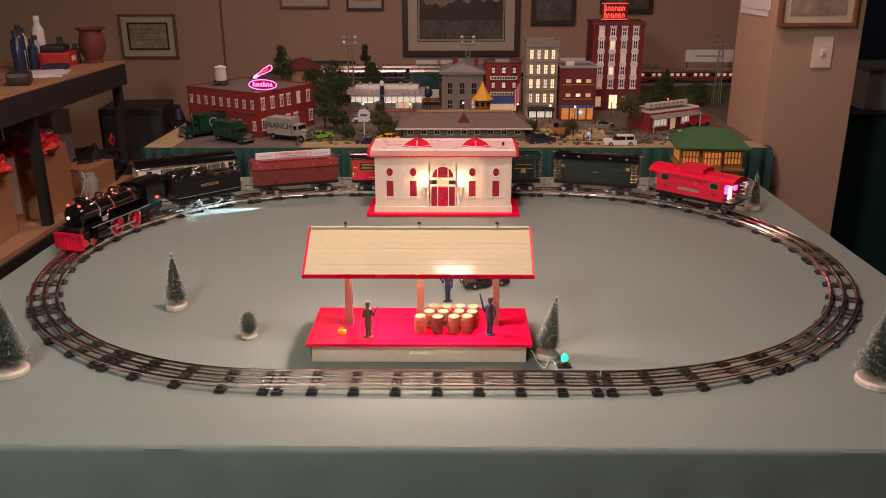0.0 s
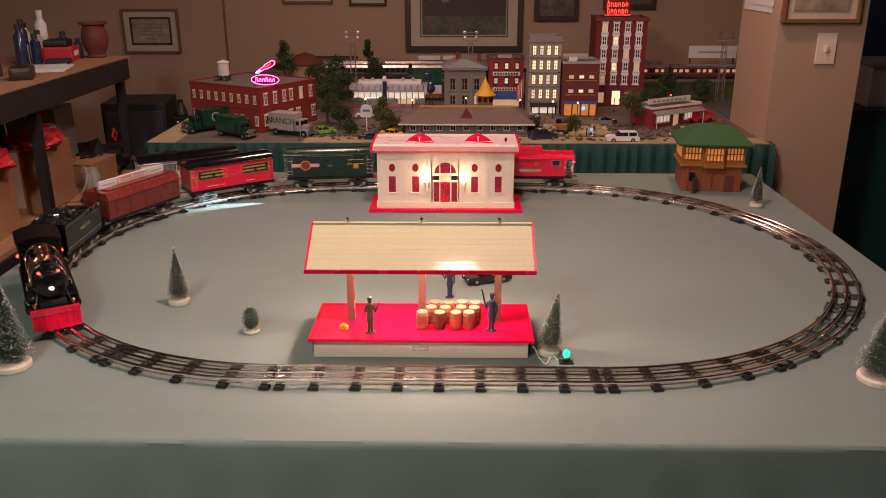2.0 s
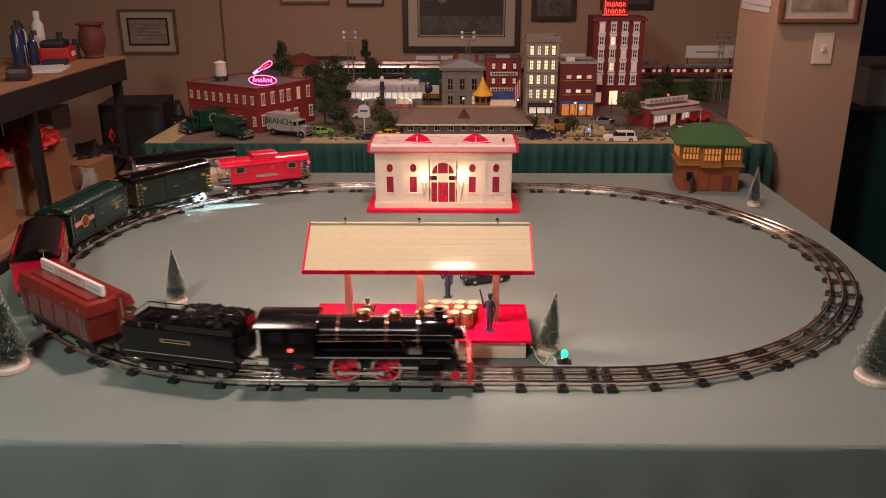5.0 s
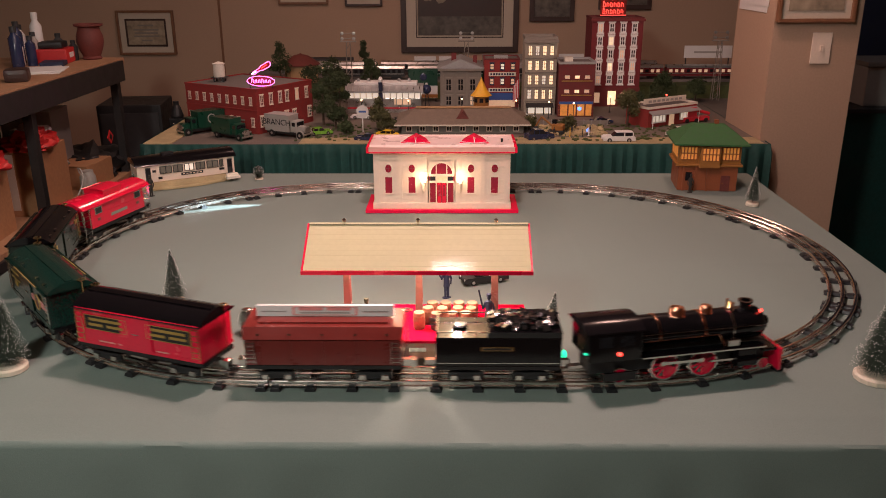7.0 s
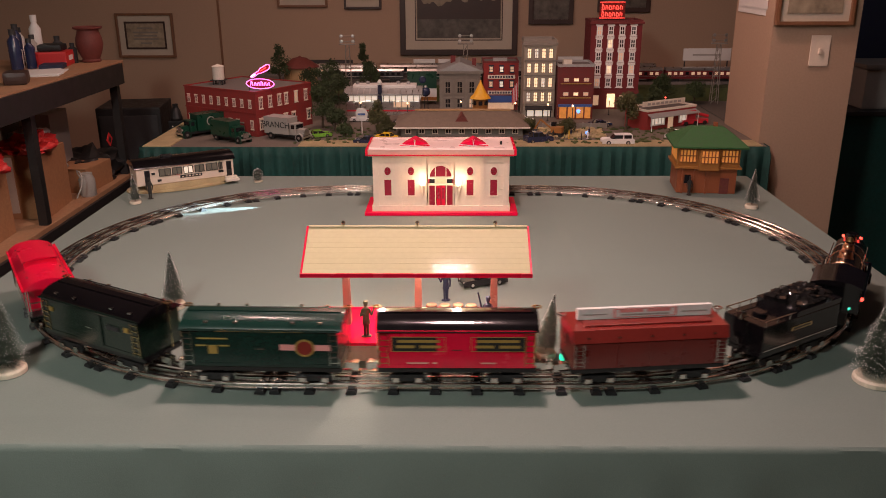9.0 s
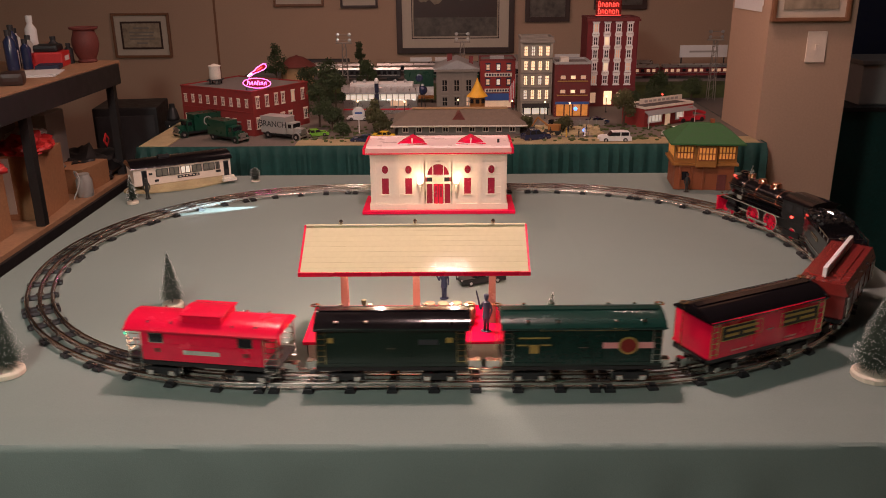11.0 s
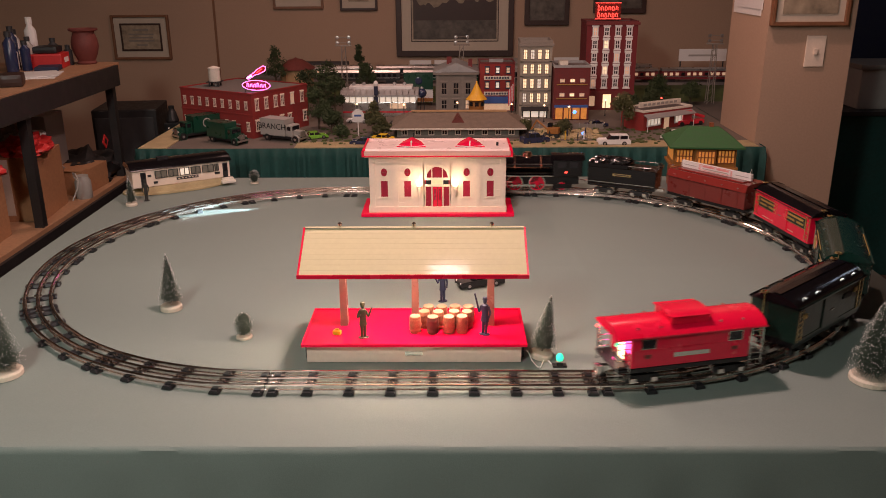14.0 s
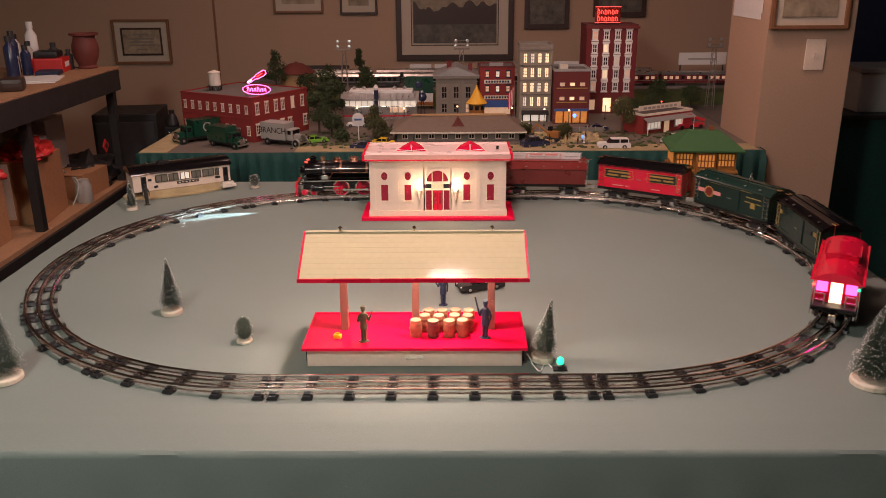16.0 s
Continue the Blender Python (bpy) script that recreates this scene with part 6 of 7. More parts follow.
# trucks
def box_truck(x, y, turn, length, cab, cargo, label, words=None, canvas=False):
    t = thing("toy_truck", pose(x, y, CZ, 0, 0, turn), label, "toy truck", "toy vehicles")
    k = length
    w = 0.17 * k
    part("chassis", B(-0.48 * k, 0.46 * k, -w * 0.8, w * 0.8, 0.07 * k, 0.12 * k), "blackm", t)
    part("cargo_box", B(-0.5 * k, 0.13 * k, -w, w, 0.12 * k, 0.47 * k, bev=0.008 * k), cargo, t)
    if not canvas:
        part("box_rim", box(box(bmesh.new(), -0.505 * k, 0.135 * k, -w * 1.02, -w * 1.004, 0.455 * k, 0.475 * k), -0.505 * k, 0.135 * k, w * 1.004, w * 1.02, 0.455 * k, 0.475 * k), cargo, t)
    part("cab", B(0.15 * k, 0.30 * k, -w * 0.85, w * 0.85, 0.12 * k, 0.36 * k, bev=0.02 * k), cab, t)
    part("windscreen", B(0.3005 * k, 0.306 * k, -w * 0.7, w * 0.7, 0.25 * k, 0.335 * k), "glassdk", t)
    for sy in (-1, 1):
        part("side_window", B(0.19 * k, 0.27 * k, sy * w * 0.855 - 0.003 * k, sy * w * 0.855 + 0.003 * k, 0.25 * k, 0.33 * k), "glassdk", t)
    bm = prism(bmesh.new(), [(-w * 0.55, 0.12 * k), (-w * 0.5, 0.24 * k), (0, 0.26 * k), (w * 0.5, 0.24 * k), (w * 0.55, 0.12 * k)], 0.306 * k, 0.47 * k)
    part("bonnet", bm, cab, t, smooth=True)
    part("grille", B(0.4705 * k, 0.485 * k, -w * 0.45, w * 0.45, 0.12 * k, 0.23 * k), "silver", t)
    part("bumper", B(0.487 * k, 0.50 * k, -w * 0.95, w * 0.95, 0.07 * k, 0.11 * k), "silver", t)
    for px in (-0.33, 0.39):
        for sy in (-1, 1):
            c = Matrix.Translation((px * k, sy * w * 0.85, 0.075 * k)) @ Matrix.Rotation(radians(90), 4, "X")
            wh = part("wheel", lathe(bmesh.new(), [(0.05 * k, -0.03 * k), (0.075 * k, -0.027 * k), (0.075 * k, 0.027 * k), (0.05 * k, 0.03 * k)], 14, c), "blackm", t)
            part("hub", lathe(bmesh.new(), [(0.03 * k, -0.033 * k), (0.03 * k, 0.033 * k)], 10, c), "silver", wh)
            part("fender", lathe(bmesh.new(), [(0.083 * k, -0.025 * k), (0.095 * k, -0.025 * k), (0.095 * k, 0.025 * k), (0.083 * k, 0.025 * k)], 14, c, True), cab, t) if px > 0 else None
    for sy in (-1, 1):
        part("headlight", ball(bmesh.new(), (0.475 * k, sy * w * 0.65, 0.18 * k), 0.025 * k, 8), "silver", t)
    if words:
        for sy in (-1, 1):
            mm = pose(-0.185 * k, sy * (w + 0.0008), 0.31 * k) @ (UP_FRONT if sy < 0 else Matrix.Rotation(radians(180), 4, "Z") @ UP_FRONT)
            lettering(words, 0.125 * k, "blackm", t, mm)
    else:
        for sy in (-1, 1):
            e = Matrix.Translation((-0.18 * k, sy * (w + 0.0004), 0.31 * k)) @ Matrix.Rotation(radians(-90 * sy), 4, "X")
            if not canvas:
                part("emblem", lathe(bmesh.new(), [(0.075 * k, 0), (0.08 * k, 0.0008), (0.095 * k, 0.0008), (0.1 * k, 0)], 18, e, True), "tgrey", t, "pale round emblem")
    return t


box_truck(-1.068, 2.135, -136, 0.20, "tgreen", "tgreen", "green toy delivery truck with pale round emblem")
box_truck(-0.900, 2.010, -34, 0.185, "tgreen", "tgreen", "green toy stake truck with canvas load", canvas=True)
box_truck(-0.668, 2.050, -26, 0.20, "tgrey", "tgrey", "grey toy box truck lettered in black", "BRANCH")
model_car("toy_sedan", -0.545, 2.085, CZ, 25, 0.105, "lime", "lime green toy sports car beside the factory")
model_car("toy_sedan", -0.325, 1.955, CZ, 170, 0.105, "carblue", "dark blue toy sedan at the table edge")
model_car("toy_sedan", -0.255, 2.03, CZ, 160, 0.10, "yellow", "yellow toy taxi behind the station")
model_car("toy_suv", 0.704, 1.935, CZ, 180, 0.128, "white", "white toy police wagon on the town street", kind="suv", hgt=0.043)
model_car("toy_sedan", 0.985, 2.045, CZ, 205, 0.118, "white", "white toy car near the red store", hgt=0.038)
model_car("toy_sedan", 0.385, 1.975, CZ, 20, 0.115, "carblue", "dark blue toy truck-like car by the depot", hgt=0.045)
model_car("toy_sedan", -0.40, 2.46, CZ, 175, 0.105, "white", "white toy car parked before the silver diner")
model_car("toy_sedan", -0.19, 2.40, CZ, 200, 0.105, "blackm", "black toy car parked before the silver diner")
model_car("toy_sedan", 0.36, 2.42, CZ, 0, 0.10, "white", "white toy car on the main street")
model_car("toy_sedan", 0.70, 2.33, CZ, 15, 0.10, "carblue", "blue toy car on the main street")

# round tank house
rt = thing("round_tank_house", pose(-0.835, 3.32, 0.115), "tan round model tank house with brown conical roof", "model building", "model town")
part("drum", lathe(bmesh.new(), [(0.090, 0), (0.090, 0.10)], 28), "tanwall", rt, smooth=True)
part("roof", lathe(bmesh.new(), [(0.108, 0.098), (0.108, 0.103), (0.040, 0.148), (0.010, 0.155), (0, 0.162)], 28), "clay", rt)
for a in range(0, 360, 30):
    part("rib", B(0.0895, 0.093, -0.003, 0.003, 0, 0.098), "tanwall", rt).matrix_basis = pose(0, 0, 0, 0, 0, a)


def floodlight_tower(x, y, z, h):
    t = thing("floodlight_tower", pose(x, y, z), "grey lattice floodlight tower with lamp cluster", "light tower", "floodlight towers")
    for sx in (-1, 1):
        for sy in (-1, 1):
            part("leg", rod(bmesh.new(), (sx * 0.018, sy * 0.018, 0), (sx * 0.009, sy * 0.009, h * 0.86), 0.002, 5), "greystone", t)
    for i in range(7):
        q = (i + 0.5) / 7
        r = 0.018 - 0.009 * q
        for sy in (-1, 1):
            part("brace", rod(bmesh.new(), (-r, sy * r, h * 0.86 * q - 0.015), (r, sy * r, h * 0.86 * q + 0.015), 0.0012, 4), "greystone", t)
    part("gallery", B(-0.042, 0.042, -0.008, 0.008, h * 0.86, h * 0.875), "greystone", t)
    for zz in (h * 0.91, h * 0.985):
        part("lamp_bar", rod(bmesh.new(), (-0.04, 0, zz), (0.04, 0, zz), 0.0015, 5), "greystone", t)
        for x2 in (-0.030, 0.030):
            lp = part("floodlamp", lathe(bmesh.new(), [(0.003, 0), (0.008, 0.006), (0.009, 0.010)], 10, Matrix.Translation((x2, 0.004, zz)) @ Matrix.Rotation(radians(90), 4, "X")), "zinc", t)
            part("lens", lathe(bmesh.new(), [(0.008, 0.0102), (0, 0.0112)], 10, Matrix.Translation((x2, 0.004, zz)) @ Matrix.Rotation(radians(90), 4, "X")), "silver", lp)
    for x2 in (-0.038, 0.038):
        part("upright", rod(bmesh.new(), (x2, 0, h * 0.875), (x2, 0, h), 0.0012, 5), "greystone", t)


floodlight_tower(-0.520, 2.98, CZ, 0.355)
floodlight_tower(0.095, 3.02, CZ, 0.352)
floodlight_tower(1.406, 2.98, CZ, 0.356)

# silver diner
sd = thing("silver_diner", pose(-0.49, 2.62, CZ), "silver streamlined model diner with lit windows", "model building", "model town")
part("body", B(0, 0.36, 0, 0.15, 0, 0.072, bev=0.006), "silver", sd)
part("roof", prism(bmesh.new(), [(-0.012, 0.098), (-0.012, 0.106), (0.03, 0.128), (0.12, 0.128), (0.165, 0.104), (0.165, 0.098)], -0.01, 0.37), "zinc", sd)
part("clerestory", B(0.03, 0.34, 0.03, 0.12, 0.1282, 0.143, bev=0.003), "white", sd)
for i in range(13):
    part("roof_rib", prism(bmesh.new(), [(-0.0125, 0.1064), (0.03, 0.1286), (0.03, 0.1302), (-0.0125, 0.1082)], -0.004 + i * 0.0295, 0.0 + i * 0.0295), "silver", sd)
part("glass_band", B(0.002, 0.358, -0.001, 0.148, 0.0722, 0.0978), "litcool", sd, "brightly lit window band")
for i in range(13):
    part("mullion", B(0.003 + i * 0.0294, 0.007 + i * 0.0294, -0.004, -0.0012, 0.03, 0.0978), "silver", sd)
part("red_counter", B(0.23, 0.31, -0.0025, -0.0005, 0.04, 0.066), "litdim", sd, "glowing red window panel")
part("red_stripe", B(0, 0.36, -0.0022, -0.0004, 0.020, 0.027), "carred", sd)
part("entry_tower", B(0.155, 0.175, -0.012, -0.0045, 0.0, 0.150, bev=0.003), "navy", sd)
part("entry_cap", lathe(bmesh.new(), [(0.010, 0), (0.012, 0.012), (0.006, 0.024), (0, 0.026)], 12, Matrix.Translation((0.165, -0.006, 0.150))), "white", sd)
for x in (0.05, 0.10, 0.25, 0.30):
    part("roof_fan", lathe(bmesh.new(), [(0.008, 0), (0.008, 0.008), (0.011, 0.009), (0, 0.016)], 10, Matrix.Translation((x, 0.075, 0.1432))), "zinc", sd)

# grey town hall with pediment
th = thing("town_hall", pose(-0.038, 2.76, CZ), "grey stone model town hall with pediment roof", "model building", "model town")
part("wall", B(0, 0.205, 0, 0.22, 0, 0.185, bev=0.001), "greystone", th)
part("cornice", B(-0.012, 0.217, -0.014, 0.23, 0.1852, 0.197), "greystone", th)
part("roof", prism(bmesh.new(), [(-0.016, 0.1972), (0.11, 0.1972), (0.24, 0.1972), (0.11, 0.205)], -0.01, 0.215), "zinc", th)
part("pediment", prism(bmesh.new(), [(-0.014, 0.1972), (0.1025, 0.243), (0.219, 0.1972)], -0.015, 0.235, Matrix.Rotation(radians(90), 4, "Z") @ Matrix.Diagonal((1, -1, 1, 1))), "zinc", th)
part("chimney", B(0.055, 0.080, 0.09, 0.11, 0.215, 0.262), "brickdk", th)
part("chimney", B(0.165, 0.185, 0.09, 0.11, 0.205, 0.250), "brickdk", th)
for i in range(3):
    window_set(th, pose(0.042 + i * 0.06, 0, 0.085), 0.032, 0.062, "greystone", "glassdk", (1, 1), True)
    window_set(th, pose(0.042 + i * 0.06, 0, 0.012), 0.032, 0.05, "greystone", "litdim" if i == 2 else "glassdk", (1, 1), True)
for x in (0.006, 0.070, 0.130, 0.190):
    part("pilaster", B(x, x + 0.010, -0.006, -0.0004, 0, 0.185), "greystone", th)

# red and blue shop
rs = building("red_shop", pose(0.182, 2.77, CZ), 0.175, 0.18, 0.235, "brick", "tar", "red and blue model shop with white sign bands", "brickdk")
for i in range(3):
    window_set(rs, pose(0.038 + i * 0.052, 0, 0.188), 0.022, 0.032, "navy", "litcool" if i == 1 else "litdim", (0, 1), True)
    window_set(rs, pose(0.038 + i * 0.052, 0, 0.115), 0.022, 0.032, "navy", "litcool" if i == 1 else "litdim", (0, 1), True)
for z in (0.158, 0.080):
    sb = part("sign_band", B(0.022, 0.158, -0.004, -0.0005, z, z + 0.018), "whitem", rs, "white sign with unreadable lettering")
    for i in range(9):
        part("letter_bar", B(0.030 + i * 0.0135, 0.039 + i * 0.0135, -0.0052, -0.0041, z + 0.004, z + 0.014), "navy", sb)
part("blue_front", B(0.01, 0.165, -0.008, -0.0005, 0.040, 0.074), "blueband", rs, "blue shop fascia")
part("shop_window", B(0.02, 0.155, -0.003, -0.0005, 0.004, 0.038), "litdim", rs)
part("skylight", B(0.05, 0.12, 0.05, 0.08, 0.2375, 0.252), "zinc", rs)

# pale office block
ob_ = building("pale_office_block", pose(0.366, 2.565, CZ), 0.150, 0.16, 0.352, "stoneblock", "tar", "pale stone model office block with lit windows", "greystone", 0.014)
part("cornice", B(-0.007, 0.157, -0.009, -0.0025, 0.338, 0.352), "greystone", ob_)
for r in range(4):
    for c in range(4):
        window_set(ob_, pose(0.024 + c * 0.034, 0, 0.074 + r * 0.068), 0.021, 0.047, "greystone", "lit" if (r * 3 + c) % 5 else "litcool", (1, 2))
    part("floor_band", B(0, 0.15, -0.004, -0.0004, 0.060 + r * 0.068, 0.066 + r * 0.068), "greystone", ob_)
for x in (0.004, 0.142):
    part("corner_pier", B(x - 0.004, x + 0.008, -0.004, -0.0004, 0.0, 0.338), "stoneblock", ob_)
part("shop_window", B(0.015, 0.135, -0.003, -0.0005, 0.006, 0.046), "litcool", ob_)
for x in (0.014, 0.052, 0.093, 0.130):
    part("shop_post", B(x, x + 0.006, -0.006, -0.0032, 0, 0.05), "blackm", ob_)
part("awning", prism(bmesh.new(), [(-0.022, 0.040), (-0.0045, 0.056), (-0.0045, 0.052), (-0.022, 0.037)], 0.01, 0.14), "blackm", ob_)

# dark brick shop
ds = building("dark_brick_shop", pose(0.523, 2.505, CZ), 0.168, 0.20, 0.245, "brickdk", "tar", "dark brick model shop with lit upper windows", "zinc", 0.012)
for z in (0.178, 0.112):
    for i in range(3):
        window_set(ds, pose(0.038 + i * 0.047, 0, z), 0.023, 0.016, "cream", "lit" if i == 1 else "litdim", (1, 0))
    part("trim_band", B(0.012, 0.156, -0.003, -0.0004, z - 0.012, z - 0.008), "gold", ds)
part("shop_front", B(0.004, 0.164, -0.004, -0.0005, 0.006, 0.060), "litorange", ds, "glowing shop front")
part("blue_fascia", B(0.004, 0.164, -0.007, -0.0005, 0.0605, 0.072), "blueband", ds)
part("blue_lamp", ball(bmesh.new(), (0.100, -0.010, 0.040), 0.009, 8), "blueglow", ds)
for x in (0.004, 0.044, 0.084, 0.124, 0.158):
    part("shop_post", B(x, x + 0.006, -0.0065, -0.0042, 0.006, 0.060), "brickdk", ds)
part("roof_hut", B(0.03, 0.07, 0.06, 0.11, 0.2475, 0.27), "whitem", ds)

# red tower with roof sign
tw = building("red_brick_tower", pose(0.712, 2.80, CZ), 0.252, 0.20, 0.425, "brickmar", "tar", "tall red brick model tower with white windows", "brickdk", 0.012)
for r in range(5):
    for c in range(4):
        window_set(tw, pose(0.042 + c * 0.056, 0, 0.112 + r * 0.063), 0.028, 0.046, "white", "lit" if (r, c) in ((1, 1), (3, 1)) else "litdim" if (r + c) % 4 == 0 else "glassdk", (1, 1), True)
part("cornice", B(-0.008, 0.260, -0.010, -0.0025, 0.418, 0.430), "brickdk", tw)
part("stone_base", B(-0.003, 0.255, -0.004, -0.0005, 0.0, 0.094), "brickdk", tw)
part("entrance", B(0.096, 0.136, -0.006, -0.0042, 0.010, 0.078), "lit", tw, "brightly lit entrance")
for x in (0.020, 0.160, 0.205):
    part("shop_window", B(x, x + 0.035, -0.006, -0.0042, 0.02, 0.07), "litdim", tw)
rsn = thing("roof_sign", pose(0.765, 2.90, CZ + 0.4275), "dark roof sign board with red neon lettering shapes", "sign")
part("board", B(0, 0.128, 0, 0.006, 0.012, 0.092), "redbrown", rsn)
for x in (0.004, 0.118):
    part("post", B(x, x + 0.006, 0.0065, 0.012, 0, 0.09), "dark", rsn)
part("sign_rim", box(box(bmesh.new(), 0, 0.128, -0.003, -0.0003, 0.012, 0.015), 0, 0.128, -0.003, -0.0003, 0.089, 0.092), "neonred", rsn)
for row, (z, n) in enumerate(((0.055, 6), (0.022, 6))):
    for i in range(n):
        x = 0.012 + i * 0.018
        tube([(x, -0.004, z), (x + 0.001, -0.004, z + (0.028 if i == 0 else 0.020)), (x + 0.010, -0.004, z + 0.014), (x + 0.010, -0.004, z)], 0.0016, "neonred", rsn, "neon_stroke", i % 2 == 0)

# red store
st = building("red_store", pose(0.885, 2.215, CZ, 0, 0, 32), 0.30, 0.14, 0.082, "brick", "tar", "low red model store with lit shop windows", "whitem", 0.010)
for x in (0.02, 0.19):
    window_set(st, pose(x + 0.045, 0, 0.018), 0.085, 0.044, "white", "litcool", (3, 0))
part("door", B(0.128, 0.158, -0.003, -0.0005, 0, 0.055), "litdim", st)
part("awning", prism(bmesh.new(), [(-0.03, 0.060), (-0.0005, 0.074), (-0.0005, 0.070), (-0.03, 0.057)], 0, 0.30), "zinc", st)
part("billboard", B(0.02, 0.28, 0.05, 0.056, 0.0955, 0.118), "whitem", st, "pale roof billboard with unreadable writing")
for i in range(8):
    part("letter_bar", B(0.045 + i * 0.027, 0.063 + i * 0.027, 0.0485, 0.0498, 0.101, 0.111), "tgrey", st)
for x in (0.003, 0.29):
    part("awning_post", rod(bmesh.new(), (x, -0.027, 0), (x, -0.027, 0.058), 0.0015, 6), "white", st)

# long depot with hipped slate roof
dp = thing("long_depot", pose(0.068, 2.09, CZ), "long grey model depot with hipped brown slate roof", "model building", "model town")
part("wall", B(-0.262, 0.262, 0.02, 0.27, 0, 0.040), "greystone", dp)
bm = bmesh.new()
lo = [bm.verts.new(v) for v in ((-0.29, -0.01, 0.036), (0.29, -0.01, 0.036), (0.29, 0.30, 0.036), (-0.29, 0.30, 0.036))]
lo2 = [bm.verts.new((v.co.x, v.co.y, 0.042)) for v in lo]
hi = [bm.verts.new(v) for v in ((-0.205, 0.135, 0.088), (0.215, 0.135, 0.088), (0.215, 0.155, 0.088), (-0.205, 0.155, 0.088))]
for a, b in ((lo, lo2), (lo2, hi)):
    for i in range(4):
        bm.faces.new((a[i], a[(i + 1) % 4], b[(i + 1) % 4], b[i]))
bm.faces.new(hi)
bm.faces.new(lo[::-1])
part("roof", bm, "slate", dp, "brown slate hipped roof")
part("ridge_board", B(-0.205, 0.215, 0.13, 0.16, 0.0884, 0.094, bev=0.001), "tanwall", dp)
part("dormer", prism(bmesh.new(), [(-0.028, 0.058), (0.0, 0.090), (0.028, 0.058)], 0.04, 0.12, Matrix.Rotation(radians(90), 4, "Z") @ Matrix.Diagonal((1, -1, 1, 1))), "clay", dp)
part("gutter", B(-0.292, 0.292, -0.014, -0.0105, 0.037, 0.043), "whitem", dp)
for i in range(9):
    window_set(dp, pose(-0.23 + i * 0.0575, 0.02, 0.008), 0.026, 0.024, "cream", "glassdk", (1, 0))
# golden pavilion
pv = thing("golden_pavilion", pose(0.158, 2.47, CZ), "golden yellow model pavilion with pointed roof", "model building", "model town")
part("drum", lathe(bmesh.new(), [(0.036, 0), (0.036, 0.100), (0.040, 0.103), (0.040, 0.107)], 12), "orange", pv)
for a in range(0, 360, 45):
    part("window", B(-0.009, 0.009, -0.037, -0.0345, 0.078, 0.097), "glassdk", pv).matrix_basis = pose(0, 0, 0, 0, 0, a)
part("roof", lathe(bmesh.new(), [(0.050, 0.107), (0.044, 0.114), (0.030, 0.130), (0.017, 0.155), (0.004, 0.182), (0.004, 0.188), (0, 0.192)], 16), "spire", pv)


# rows of carriages on the back railway
def carriage(x, y, z, length, body, roof, label, lit=True):
    t = thing("model_carriage", pose(x, y, z), label, "model train car", "background trains")
    part("body", B(0, length, 0, 0.06, 0.016, 0.062, bev=0.002), body, t)
    part("roof", prism(bmesh.new(), [(-0.002, 0.062), (0.006, 0.074), (0.03, 0.080), (0.054, 0.074), (0.062, 0.062)], 0, length), roof, t, smooth=True)
    n = int(length / 0.032)
    for i in range(n):
        a = 0.012 + i * (length - 0.02) / n
        part("window", B(a, a + 0.018, -0.0015, -0.0002, 0.038, 0.054), "litdim" if lit and i % 4 != 3 else "glassdk", t)
    for px in (0.05, length - 0.05):
        part("truck_frame", B(px - 0.03, px + 0.03, 0.008, 0.052, 0, 0.0158), "blackm", t)
    part("belt_stripe", B(0.002, length - 0.002, -0.0012, -0.0002, 0.030, 0.033), roof, t)


rb = thing("model_railbed", pose(0, 0, 0.115), "dark ballasted model track behind the town", "model track", kind="structure")
for y in (3.32, 3.52, 3.72):
    part("ballast", prism(bmesh.new(), [(y - 0.03, 0.0002), (y - 0.015, 0.012), (y + 0.075, 0.012), (y + 0.09, 0.0002)], -0.72 if y < 3.4 else -1.2, 1.62), "tar", rb)
for i in range(3):
    carriage(-0.70 + i * 0.47, 3.32, 0.1272, 0.45, "dark" if i != 1 else "tgreen", "silver", "dark model passenger car with silver roof", False)
for i in range(2):
    carriage(0.75 + i * 0.48, 3.32, 0.1272, 0.46 - 0.08 * i, "brickmar", "silver", "red and silver model passenger car")
for i in range(4):
    carriage(-0.95 + i * 0.55, 3.52, 0.1272, 0.52, "dark" if i % 2 else "silver", "silver", "model passenger car on the rear track", i % 2 == 0)
carriage(-0.93, 3.72, 0.1272, 0.34, "blackm", "dark", "black model passenger car on the rear track")


def white_board(x, y, z, w, h, label, lift=0.03):
    t = thing("model_billboard", pose(x, y, z), label, "model billboard", "billboards")
    part("panel", B(0, w, 0, 0.006, lift, lift + h), "paper", t)
    for px in (0.01, w - 0.016):
        part("post", B(px, px + 0.006, 0.0065, 0.012, 0, lift + h), "dark", t)
    part("letter_bar", B(w * 0.2, w * 0.8, -0.0012, -0.0002, lift + h * 0.4, lift + h * 0.55), "tgrey", t)


white_board(-0.21, 3.66, 0.1275, 0.13, 0.062, "white model billboard above the rear track")
white_board(-0.06, 3.66, 0.1275, 0.13, 0.062, "white model billboard above the rear track")
white_board(0.66, 3.66, 0.1275, 0.15, 0.075, "white model billboard with faint grey writing")
white_board(1.345, 3.42, 0.1152, 0.27, 0.068, "long white model billboard near the pillar", 0.118)
gb = building("grey_warehouse", pose(0.20, 3.60, 0.1275), 0.30, 0.08, 0.095, "greystone", "tar", "long grey model warehouse behind the town")
part("sign_band", B(0.03, 0.27, -0.003, -0.0005, 0.05, 0.07), "pink", gb)


